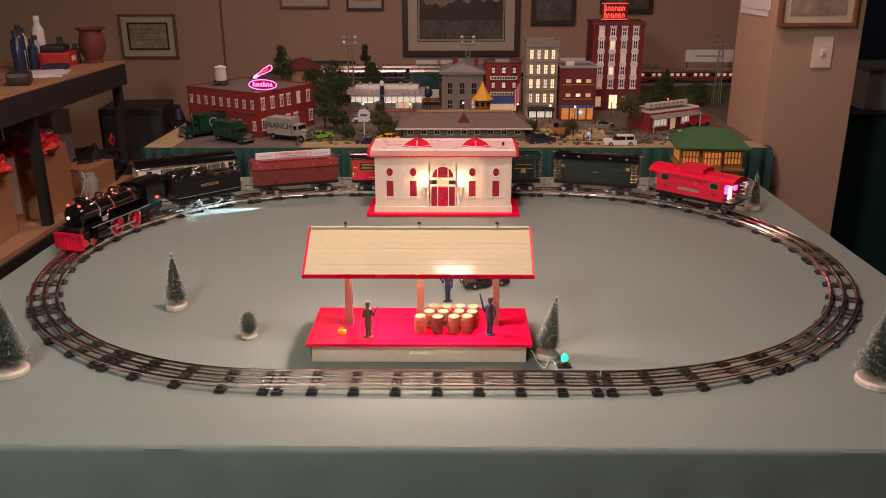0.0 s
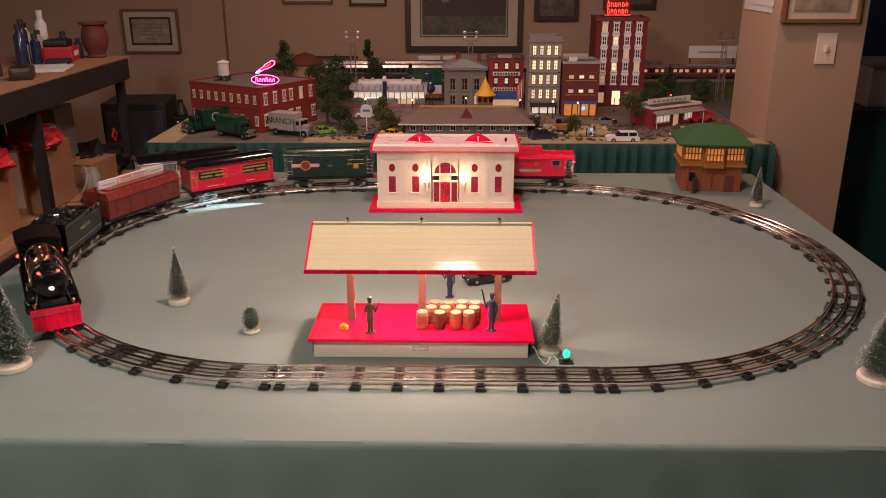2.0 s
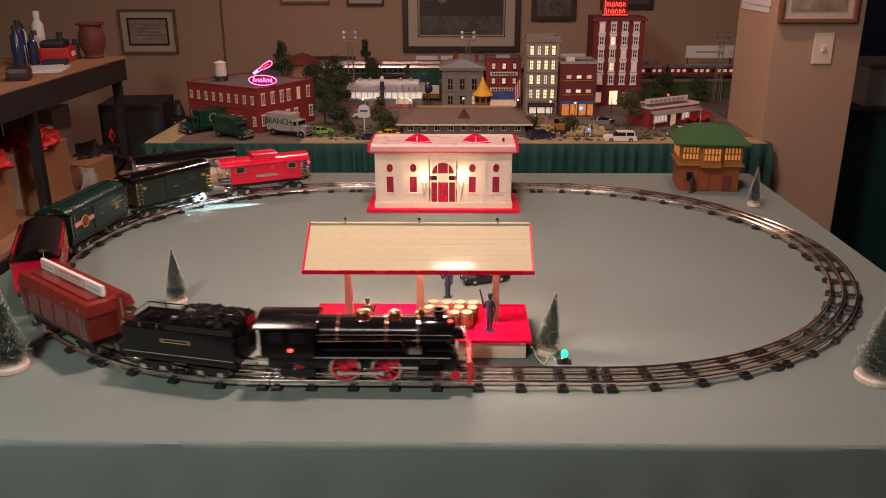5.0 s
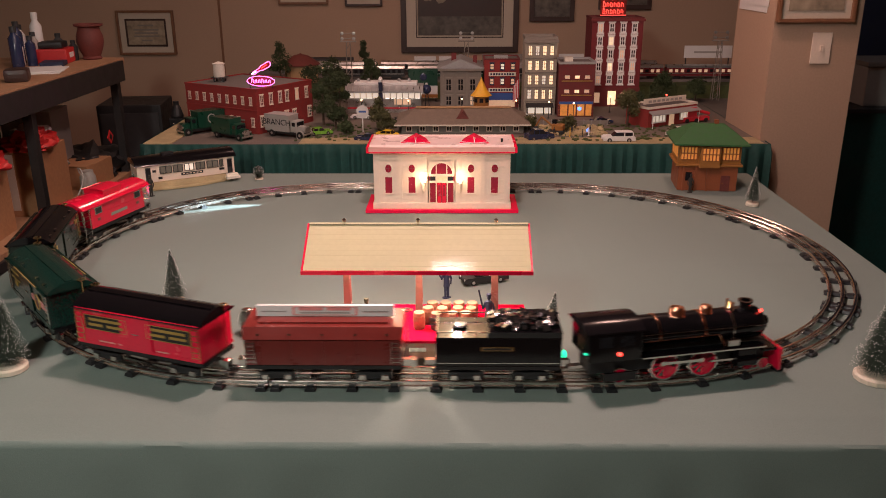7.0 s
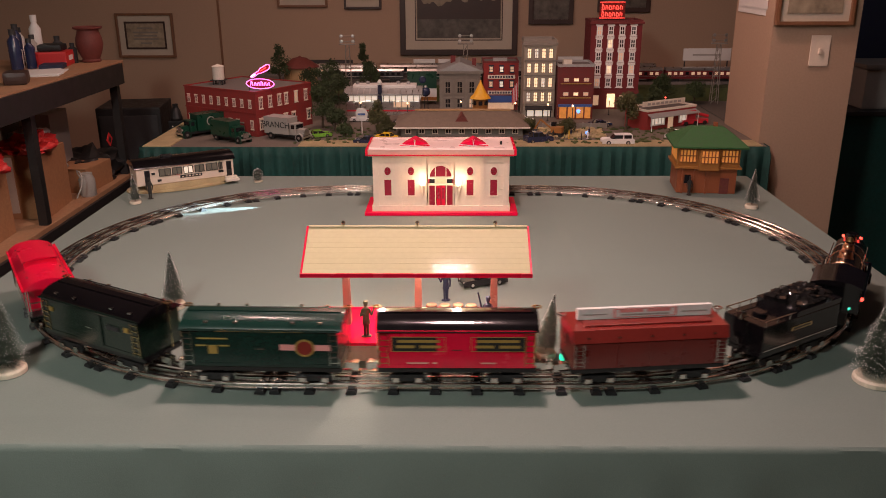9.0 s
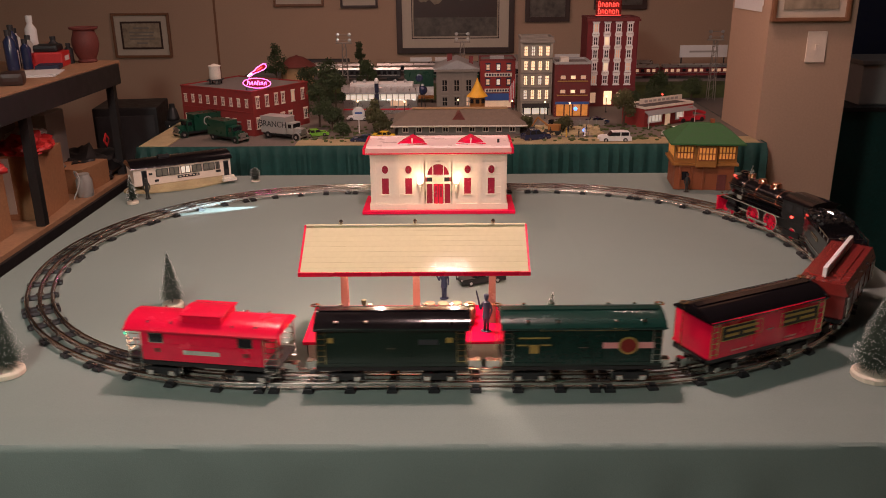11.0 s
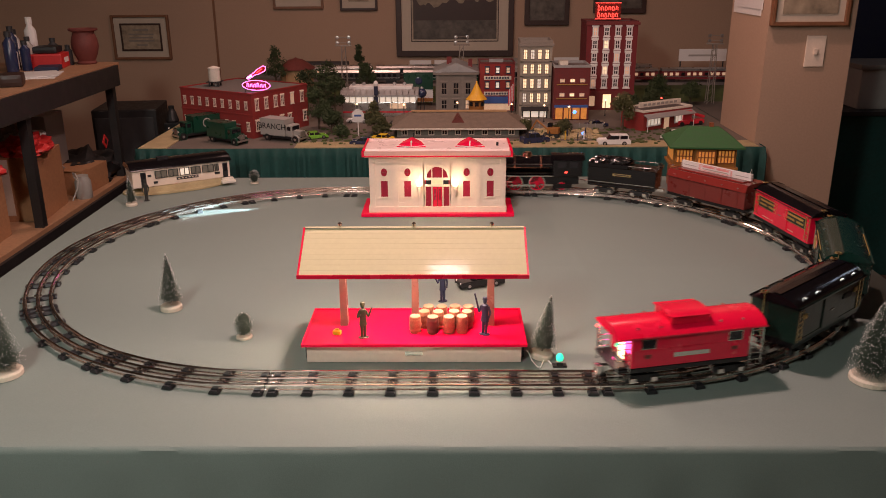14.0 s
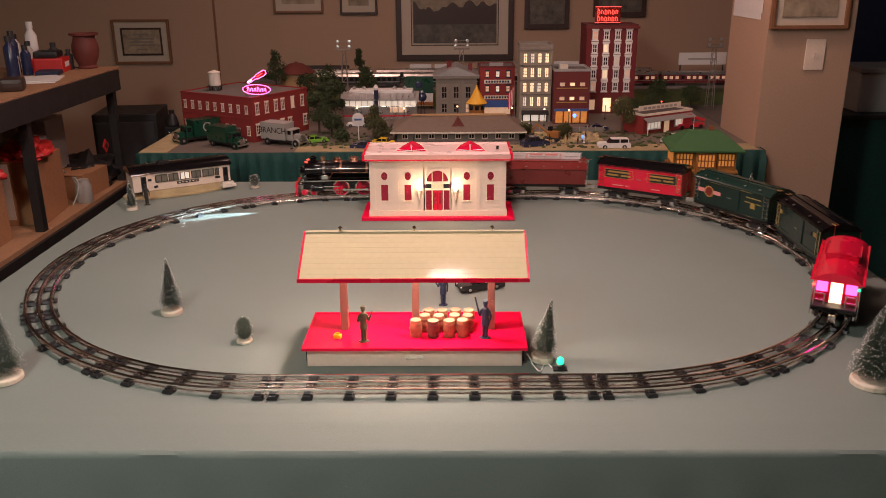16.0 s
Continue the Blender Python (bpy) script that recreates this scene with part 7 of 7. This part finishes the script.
def model_tree(x, y, z, h, r, kind="leaf", seed=1):
    t = thing("model_tree", pose(x, y, z), "dark green model tree with foam foliage" if kind == "leaf" else "olive green model tree with foam foliage", "model tree", "model trees")
    rnd = random.Random(seed)
    part("trunk", rod(bmesh.new(), (0, 0, 0), (0.003, 0, h * 0.75), r * 0.10, 8, r * 0.03), "bark", t)
    lb = bmesh.new()
    cl = []
    for i in range(9):
        a = i * 2.4
        zz = h * rnd.uniform(0.35, 0.85)
        rr = r * rnd.uniform(0.35, 0.8) * (1.15 - 0.6 * zz / h)
        tip = (math.cos(a) * rr, math.sin(a) * rr, zz + h * 0.06)
        rod(lb, (0.002, 0, zz - h * 0.1), tip, r * 0.03, 5, r * 0.012)
        cl.append((tip, r * rnd.uniform(0.34, 0.55)))
    part("limb", lb, "bark", t)
    cl.append(((0, 0, h * 0.9), r * 0.4))
    vs, fs = [], []
    for c, cr in cl:
        for _ in range(150):
            d = Vector((rnd.gauss(0, 1), rnd.gauss(0, 1), rnd.gauss(0, 0.8))).normalized() * cr * rnd.uniform(0.45, 1.08)
            p = Vector(c) + d
            s = rnd.uniform(0.0035, 0.0075)
            b = len(vs)
            for _k in range(4):
                vs.append(tuple(p + Vector((rnd.uniform(-s, s), rnd.uniform(-s, s), rnd.uniform(-s, s)))))
            fs += [(b, b + 1, b + 2), (b, b + 2, b + 3), (b, b + 3, b + 1), (b + 1, b + 3, b + 2)]
    me = bpy.data.meshes.new("crown")
    me.from_pydata(vs, [], fs)
    me.materials.append(M[kind])
    part("crown", me, kind, t)


for i, (x, y, h, r, k) in enumerate(((-0.56, 2.30, 0.19, 0.060, "leaf"), (-0.50, 2.42, 0.22, 0.065, "leaf"), (-0.56, 2.55, 0.25, 0.07, "leaf"), (-0.49, 2.20, 0.10, 0.05, "leaf"), (-0.30, 2.19, 0.14, 0.05, "leaf2"),
                                     (-0.26, 2.13, 0.075, 0.045, "leaf2"), (0.795, 2.22, 0.165, 0.065, "leaf2"), (0.87, 2.45, 0.12, 0.05, "leaf"), (-0.93, 3.2, 0.25, 0.06, "leaf"), (-0.60, 2.9, 0.24, 0.07, "leaf"),
                                     (-0.68, 2.72, 0.22, 0.07, "leaf"), (-0.42, 3.10, 0.16, 0.06, "leaf"), (1.12, 2.95, 0.14, 0.07, "leaf"), (1.28, 2.9, 0.12, 0.06, "leaf"), (0.52, 2.15, 0.055, 0.04, "leaf2"),
                                     (-0.43, 2.09, 0.05, 0.035, "leaf"), (1.02, 2.62, 0.12, 0.06, "leaf"), (0.36, 2.19, 0.05, 0.035, "leaf2"), (-0.475, 3.30, 0.245, 0.035, "leaf"))):
    model_tree(x, y, CZ if y < 3.05 else 0.105, h, r, k, i + 3)


def street_lamp(x, y, h=0.078, mt="bulbsmall"):
    t = thing("model_street_lamp", pose(x, y, CZ), "tiny dark street lamp with glowing warm globe", "street lamp", "street lamps")
    part("post", rod(bmesh.new(), (0, 0, 0), (0, 0, h - 0.007), 0.0018, 6), "dark", t)
    part("base", lathe(bmesh.new(), [(0.005, 0), (0.005, 0.004), (0.002, 0.008)], 8), "dark", t)
    part("globe", ball(bmesh.new(), (0, 0, h), 0.0044, 8), mt, t, "glowing globe")


for x, y in ((-0.185, 2.50), (0.068, 2.55), (0.325, 2.50), (0.475, 2.46), (0.585, 2.42), (-0.41, 2.52), (0.79, 2.62)):
    street_lamp(x, y)
street_lamp(1.035, 2.52, 0.10, "bulbred")
sg = thing("round_sign", pose(-0.365, 2.146, CZ), "round white sign on a pale post", "sign")
part("post", rod(bmesh.new(), (0, 0, 0), (0, 0, 0.062), 0.0025, 8), "white", sg)
part("disc", lathe(bmesh.new(), [(0.026, 0), (0.027, 0.002), (0.026, 0.004), (0, 0.004)], 22, Matrix.Translation((0, 0.002, 0.088)) @ Matrix.Rotation(radians(90), 4, "X")), "paper", sg)
part("disc_mark", B(-0.016, 0.016, -0.0035, -0.0022, 0.084, 0.092), "blueband", sg)
fl = thing("model_flag", pose(0.345, 2.60, CZ), "red and white striped flag drooping on a pole", "flag")
part("pole", rod(bmesh.new(), (0, 0, 0), (0, 0, 0.19), 0.0016, 6), "silver", fl)
for i in range(7):
    part("stripe", prism(bmesh.new(), [(-0.002 - 0.002 * (i % 3), 0.055 + i * 0.004), (0.003, 0.055 + i * 0.004), (0.003, 0.165 - (6 - i) * 0.006), (-0.002 - 0.002 * (i % 3), 0.165 - (6 - i) * 0.006)], -0.030 + i * 0.004, -0.0265 + i * 0.004), "carred" if i % 2 == 0 else "paper", fl)
# roadworks and red machine
ex = thing("toy_excavator", pose(0.47, 2.10, CZ, 0, 0, 160), "mustard toy excavator with a folded arm", "toy machine")
part("tracks_frame", B(-0.035, 0.035, -0.022, 0.022, 0, 0.016, bev=0.004), "blackm", ex)
part("house", B(-0.032, 0.018, -0.018, 0.018, 0.0165, 0.042, bev=0.003), "orange", ex)
part("cabin", B(0.0, 0.02, -0.017, 0.002, 0.0422, 0.060, bev=0.002), "glassdk", ex)
part("boom", rod(bmesh.new(), (0.018, 0.008, 0.035), (0.065, 0.008, 0.070), 0.0045, 6), "orange", ex)
part("stick", rod(bmesh.new(), (0.065, 0.008, 0.070), (0.090, 0.008, 0.028), 0.0035, 6), "orange", ex)
part("bucket", B(0.078, 0.096, -0.002, 0.018, 0.012, 0.028, bev=0.003), "dark", ex)
rm = thing("red_crane_machine", pose(1.13, 2.37, CZ, 0, 0, 20), "bright red toy crane truck near the store", "toy machine")
part("chassis", B(-0.07, 0.07, -0.02, 0.02, 0.008, 0.026), "carred", rm)
part("machine_cab", B(-0.045, 0.0, -0.02, 0.02, 0.0262, 0.070, bev=0.003), "carred", rm)
part("boom", rod(bmesh.new(), (-0.03, 0, 0.065), (0.08, 0, 0.034), 0.008, 6), "carred", rm)
for x in (-0.05, 0.0, 0.05):
    for sy in (-1, 1):
        part("wheel", lathe(bmesh.new(), [(0.010, -0.004), (0.010, 0.004)], 12, Matrix.Translation((x, sy * 0.02, 0.010)) @ Matrix.Rotation(radians(90), 4, "X")), "blackm", rm)
rnd = random.Random(9)
rub = bmesh.new()
for _ in range(220):
    x, y = rnd.uniform(0.40, 0.68), rnd.uniform(2.05, 2.25)
    s = rnd.uniform(0.003, 0.010)
    box(rub, -s, s, -s, s, -s * 0.6, s * 0.6, m=pose(x, y, CZ + s * 0.5, rnd.uniform(-20, 20), rnd.uniform(-20, 20), rnd.uniform(0, 90)))
tagged(part("rubble_heap", rub, "sand"), "heap of brown rubble at the model roadworks", "rubble", kind="stuff")
bw = thing("blue_welding_lamp", pose(0.60, 2.075, CZ), "tiny glowing blue lamp at the roadworks", "lamp")
part("stand", rod(bmesh.new(), (0, 0, 0), (0, 0, 0.014), 0.002, 6), "dark", bw)
part("globe", ball(bmesh.new(), (0, 0, 0.020), 0.007, 8), "blueglow", bw)
tuf = bmesh.new()
for _ in range(500):
    x, y = rnd.uniform(-0.62, 1.2), rnd.uniform(1.93, 2.3)
    if -0.25 < x < 0.40 and y > 2.04:
        continue
    s = rnd.uniform(0.003, 0.009)
    box(tuf, -s, s, -s, s, 0, s * 0.8, m=pose(x, y, CZ + 0.0042 if y < 1.99 else CZ, 0, 0, rnd.uniform(0, 90)))
tagged(part("layout_turf", tuf, "turf"), "scattered green and brown layout turf tufts", "turf", kind="stuff")


# the rack at the side wall, with clutter
RT = 0.36


def rack():
    t = thing("storage_rack", pose(-1.45, 0, FLOOR), "black steel storage rack with wooden shelves", "storage rack")
    zt = RT - FLOOR
    for y in (1.47, 2.25, 0.70):
        for x in (-0.045, -0.62):
            part("post", B(x + 0.012, x + 0.045, y - 0.016, y + 0.016, 0, zt - 0.03), "rackmetal", t)
    for z in (zt - 0.03, 0.60, 0.12):
        part("shelf_board", B(-0.62, 0.006, 0.68, 2.33, z, z + 0.03, bev=0.003), "rackwood", t)
        part("shelf_beam", B(0.0065, 0.020, 0.68, 2.28, z - 0.065, z + 0.012 if z < 1 else z + 0.022), "rackmetal", t)
        part("shelf_beam", B(-0.64, -0.6205, 0.68, 2.28, z - 0.065, z + 0.012), "rackmetal", t)


    # dark sheet added to stand for the shade behind the shelves
    part("back_panel", B(-0.66, -0.645, 0.68, 2.28, 0.05, zt - 0.03), "rackmetal", t)


rack()


def carton(x, y, z, w, d, h, turn, label, mt="cardboard"):
    t = thing("cardboard_box", pose(x, y, z, 0, 0, turn), label, "box", "boxes on the rack")
    part("box_body", B(-w / 2, w / 2, -d / 2, d / 2, 0, h, bev=0.003), mt, t)
    part("flap", B(-w / 2, w / 2, -d / 2 - 0.004, -d / 2 + 0.05, h + 0.0005, h + 0.004), mt, t)
    part("tape", B(-0.02, 0.02, -d / 2 - 0.0015, -d / 2 - 0.0004, h * 0.1, h - 0.004), "matboard", t)
    return t


SH = FLOOR + 0.63
carton(-1.62, 1.66, SH, 0.24, 0.26, 0.24, 6, "brown cardboard box on the lower rack shelf")
carton(-1.60, 2.02, SH, 0.24, 0.22, 0.10, -4, "small open cardboard box on the lower shelf")
carton(-1.66, 1.22, SH, 0.28, 0.30, 0.24, 3, "brown cardboard box with red tape on shelf")
carton(-1.72, 2.0, SH + 0.1045, 0.20, 0.2, 0.22, 5, "grey storage case on the rack shelf", "tgrey")


def crumpled(x, y, z, r, mt, label, seed, name="cloth_bag", cat="bag"):
    bm = bmesh.new()
    bmesh.ops.create_icosphere(bm, subdivisions=4, radius=1.0)
    for v in bm.verts:
        n = 1 + 0.35 * noise.noise(v.co * 2.2 + Vector((seed, 0, 0))) + 0.16 * noise.noise(v.co * 6 + Vector((0, seed, 0)))
        v.co = Vector((v.co.x * r * n, v.co.y * r * 1.2 * n, max(0.0, (v.co.z + 0.4) * r * 0.55 * n)))
    ob = part(name, bm, mt, smooth=True)
    ob.matrix_world = pose(x, y, z)
    tagged(ob, label, cat)


crumpled(-1.63, 2.20, SH, 0.16, "blackm", "bulky black cloth bag on the lower shelf", 11)
crumpled(-1.55, 1.62, SH + 0.244, 0.085, "redplastic", "crumpled red plastic bag on the cardboard box", 1)
crumpled(-1.62, 1.74, SH + 0.244, 0.075, "paper", "crumpled white and red wrapping on the box", 2)
crumpled(-1.56, 1.25, SH + 0.244, 0.09, "redplastic", "crumpled red bag on the shelf boxes", 5)
crumpled(-1.60, 1.86, SH + 0.105, 0.05, "tgrey", "loose grey rag in the small box", 7)
sp = thing("hazard_tag", pose(-1.497, 2.19, 0.03), "red diamond warning tag on the case", "tag")
part("tag", B(0, 0.004, -0.022, 0.022, -0.022, 0.022), "redplastic", sp).matrix_basis = pose(0, 0, 0, 45, 0, 0)
part("tag_centre", B(0.0045, 0.006, -0.010, 0.010, -0.010, 0.010), "blackm", sp).matrix_basis = pose(0, 0, 0, 45, 0, 0)
tagged(part("grey_jar", lathe(bmesh.new(), [(0.03, 0), (0.032, 0.004), (0.032, 0.07), (0.024, 0.085), (0.024, 0.095), (0, 0.095)], 18), "tgrey", smooth=True), "small grey tin jar on the shelf", "jar").matrix_world = pose(-1.475, 1.87, SH)
cb = bmesh.new()
pts = [Vector((-1.47 + 0.02 * math.sin(i), 1.75 + 0.016 * i, SH + 0.02 + 0.10 * math.sin(i * 0.45))) for i in range(14)]
for a, b in zip(pts, pts[1:]):
    rod(cb, a, b, 0.003, 6)
tagged(part("loose_cable", cb, "tgrey"), "loose grey cable among the shelf boxes", "cable")
# on top of the rack
vs_ = thing("clay_vase", pose(-1.557, 2.265, RT), "red clay vase with wide rim on the rack", "vase")
part("vase_body", lathe(bmesh.new(), [(0.038, 0), (0.042, 0.006), (0.036, 0.014), (0.050, 0.045), (0.057, 0.075), (0.055, 0.100), (0.046, 0.128), (0.044, 0.136), (0.060, 0.142), (0.061, 0.150), (0.052, 0.150), (0.040, 0.136), (0, 0.06)], 24), "clay", vs_, smooth=True)
tl = thing("tool_case", pose(-1.665, 2.14, RT, 0, 0, 10), "bright red plastic case with dark lid on the rack", "case")
part("case_body", B(-0.07, 0.07, -0.07, 0.07, 0, 0.06, bev=0.006), "redplastic", tl)
part("case_lid", B(-0.05, 0.05, -0.05, 0.05, 0.0605, 0.088, bev=0.012), "blackm", tl)
part("case_label", B(0.0705, 0.072, -0.03, 0.03, 0.022, 0.042), "paper", tl)
ppr = thing("papers", pose(-1.575, 1.85, RT, 0, 0, 15), "stack of white papers on the rack top", "papers")
part("sheet", B(-0.075, 0.075, -0.11, 0.11, 0, 0.004), "paper", ppr)
part("sheet", B(-0.06, 0.07, -0.09, 0.10, 0.0045, 0.007), "paper", ppr).matrix_basis = pose(0, 0, 0, 0, 0, 12)
part("dark_folder", B(-0.04, 0.05, 0.13, 0.27, 0, 0.018, bev=0.003), "navy", ppr)
for x, y, h, r, mt in ((-1.735, 1.97, 0.16, 0.024, "carblue"), (-1.700, 2.02, 0.12, 0.020, "carblue"), (-1.775, 2.24, 0.20, 0.024, "paper"), (-1.66, 1.62, 0.07, 0.024, "dark"), (-1.72, 2.09, 0.13, 0.020, "tgrey"), (-1.80, 2.12, 0.17, 0.022, "carblue"), (-1.615, 2.22, 0.085, 0.018, "dark"), (-1.70, 2.27, 0.11, 0.022, "dark"), (-1.84, 2.22, 0.15, 0.022, "white"), (-1.76, 2.04, 0.10, 0.018, "white")):
    bt = thing("spray_bottle", pose(x, y, RT), {"carblue": "small blue plastic bottle on the rack", "paper": "tall white cardboard tube on the rack", "dark": "dark tin can on the rack", "tgrey": "grey spray can on the rack", "white": "small white bottle on the rack"}[mt], "bottle", "bottles on the rack")
    part("bottle_body", lathe(bmesh.new(), [(r * 0.95, 0), (r, 0.004), (r, h * 0.72), (r * 0.5, h * 0.82), (r * 0.45, h * 0.86)], 16), mt, bt, smooth=True)
    part("cap", lathe(bmesh.new(), [(r * 0.55, h * 0.862), (r * 0.55, h), (0, h)], 14), "dark" if mt != "paper" else "paper", bt)
hb = thing("brown_bag", pose(-1.53, 1.56, RT, 0, 0, 20), "brown leather pouch on the rack edge", "pouch")
part("pouch", B(-0.04, 0.04, -0.05, 0.05, 0, 0.045, bev=0.016), "frame", hb)
# floor-standing things beyond
sk_ = thing("speaker_cabinet", pose(-1.66, 2.95, FLOOR, 0, 0, 8), "tall black loudspeaker cabinet on the floor", "speaker")
part("cabinet", B(-0.16, 0.16, -0.16, 0.16, 0, 0.84, bev=0.008), "blackm", sk_)
part("grille", B(-0.145, 0.145, -0.168, -0.1605, 0.05, 0.80, bev=0.003), "dark", sk_)
db = thing("black_lantern", pose(-1.366, 2.72, FLOOR), "black stand with two tiny pale lights", "lantern")
part("stand", B(-0.035, 0.035, -0.03, 0.03, 0, 0.79, bev=0.006), "blackm", db)
part("head", lathe(bmesh.new(), [(0.030, 0.7902), (0.032, 0.80), (0.022, 0.84), (0.014, 0.855), (0.014, 0.872), (0, 0.872)], 14), "blackm", db)
for x in (-0.012, 0.012):
    part("pilot_light", ball(bmesh.new(), (x, -0.032, 0.765), 0.0028, 6), "litcool", db)
dc = thing("dark_sideboard", pose(2.35, 2.9, FLOOR), "dark green draped sideboard in the unlit side room", "sideboard")
part("carcass", B(-0.62, 0.9, -0.3, 0.3, 0, 0.83, bev=0.01), "skirt", dc)
part("top_board", B(-0.64, 0.92, -0.32, 0.32, 0.8302, 0.85, bev=0.004), "blackm", dc)
# added slab; its navy colour stands for the unlit depth beyond the pillar
slab("wall_side_room", 1.63, 4.2, 3.28, 3.34, FLOOR + 0.0, 1.68, "navy", "added navy slab standing for the darkness of the side room", "wall")

# things in the unlit side room
gc = thing("storage_case", pose(2.25, 2.80, FLOOR + 0.8502), "dim grey storage case on the dark sideboard", "case")
part("case_body", B(-0.22, 0.5, -0.14, 0.14, 0, 0.19, bev=0.01), "tgrey", gc)
part("case_lid", B(-0.23, 0.51, -0.15, 0.15, 0.1905, 0.215, bev=0.008), "greystone", gc)
for x, z, mt in ((2.06, 0.56, "litcool"), (2.13, 0.50, "blueglow"), (2.18, 0.50, "blueglow")):
    tp = thing("pilot_lamp", pose(x, 3.272, z), "tiny glowing lamp on the dark side-room wall", "lamp", "side room lamps")
    part("housing", B(-0.010, 0.010, -0.004, 0.008, -0.008, 0.008, bev=0.001), "blackm", tp)
    part("lens", ball(bmesh.new(), (0, -0.005, 0), 0.004, 8), mt, tp)

# added lamp body, out of sight behind the station, for the cold streak
cs = thing("small_spot_lamp", pose(-0.192, 1.328, 0, 0, 0, 16), "added unseen spot lamp behind the station for the cold streak", "lamp")
part("foot", lathe(bmesh.new(), [(0.010, 0), (0.010, 0.003), (0.003, 0.005), (0.003, 0.044)], 12), "blackm", cs)
part("shade", lathe(bmesh.new(), [(0.004, 0), (0.008, 0.004), (0.008, 0.012), (0.007, 0.012), (0.005, 0.006), (0, 0.004)], 14, Matrix.Translation((0.004, 0, 0.052)) @ Matrix.Rotation(radians(-90), 4, "Y")), "blackm", cs)

# larger boards and small street details in the town
gbd = thing("green_billboard", pose(-0.204, 2.95, CZ), "tall model hoarding, dark green over white, with an emblem", "model billboard", "billboards")
part("white_panel", B(0, 0.148, 0, 0.008, 0.02, 0.085), "paper", gbd)
part("green_panel", B(0, 0.148, -0.002, 0.008, 0.0855, 0.172), "tgreen", gbd)
part("emblem", lathe(bmesh.new(), [(0.018, 0), (0.019, 0.001), (0.014, 0.0022), (0, 0.0022)], 18, Matrix.Translation((0.074, -0.0022, 0.130)) @ Matrix.Rotation(radians(90), 4, "X")), "carblue", gbd)
part("ochre_strip", B(0, 0.148, -0.001, -0.0002, 0.022, 0.040), "orange", gbd)
for x in (0.006, 0.136):
    part("post", B(x, x + 0.006, 0.0085, 0.014, 0, 0.17), "dark", gbd)
gt = thing("globe_tower", pose(-0.105, 2.68, CZ), "small dark blue globe tank on a thin tower", "model tank")
for a in range(0, 360, 120):
    part("leg", rod(bmesh.new(), (0.016 * math.cos(radians(a)), 0.016 * math.sin(radians(a)), 0), (0.006 * math.cos(radians(a)), 0.006 * math.sin(radians(a)), 0.085), 0.0022, 6), "dark", gt)
part("globe", ball(bmesh.new(), (0, 0, 0.106), 0.024, 16), "carblue", gt, smooth=True)
part("cap", lathe(bmesh.new(), [(0.008, 0.128), (0.006, 0.136), (0, 0.138)], 10), "zinc", gt)
for i, (x, y, mt) in enumerate(((0.43, 2.02, "olive"), (0.455, 2.06, "figdark"), (0.52, 2.04, "yellow"), (0.535, 2.09, "figblue"), (0.60, 2.05, "white"), (0.615, 2.11, "navy"), (0.57, 2.02, "figdark"), (-0.12, 2.02, "figdark"))):
    figurine(x, y, CZ, 40 * i, 0.036, mt, "tiny painted layout figure standing at the model roadworks" if i < 7 else "tiny painted layout figure standing near the depot")
fnc = thing("model_fence", pose(0.40, 2.285, CZ), "low grey model wall behind the roadworks", "model fence")
for i in range(9):
    part("fence_panel", B(i * 0.036, i * 0.036 + 0.034, 0, 0.005, 0, 0.022), "greystone", fnc)
    part("fence_post", B(i * 0.036 + 0.0342, i * 0.036 + 0.0358, -0.001, 0.006, 0, 0.026), "zinc", fnc)

motions()
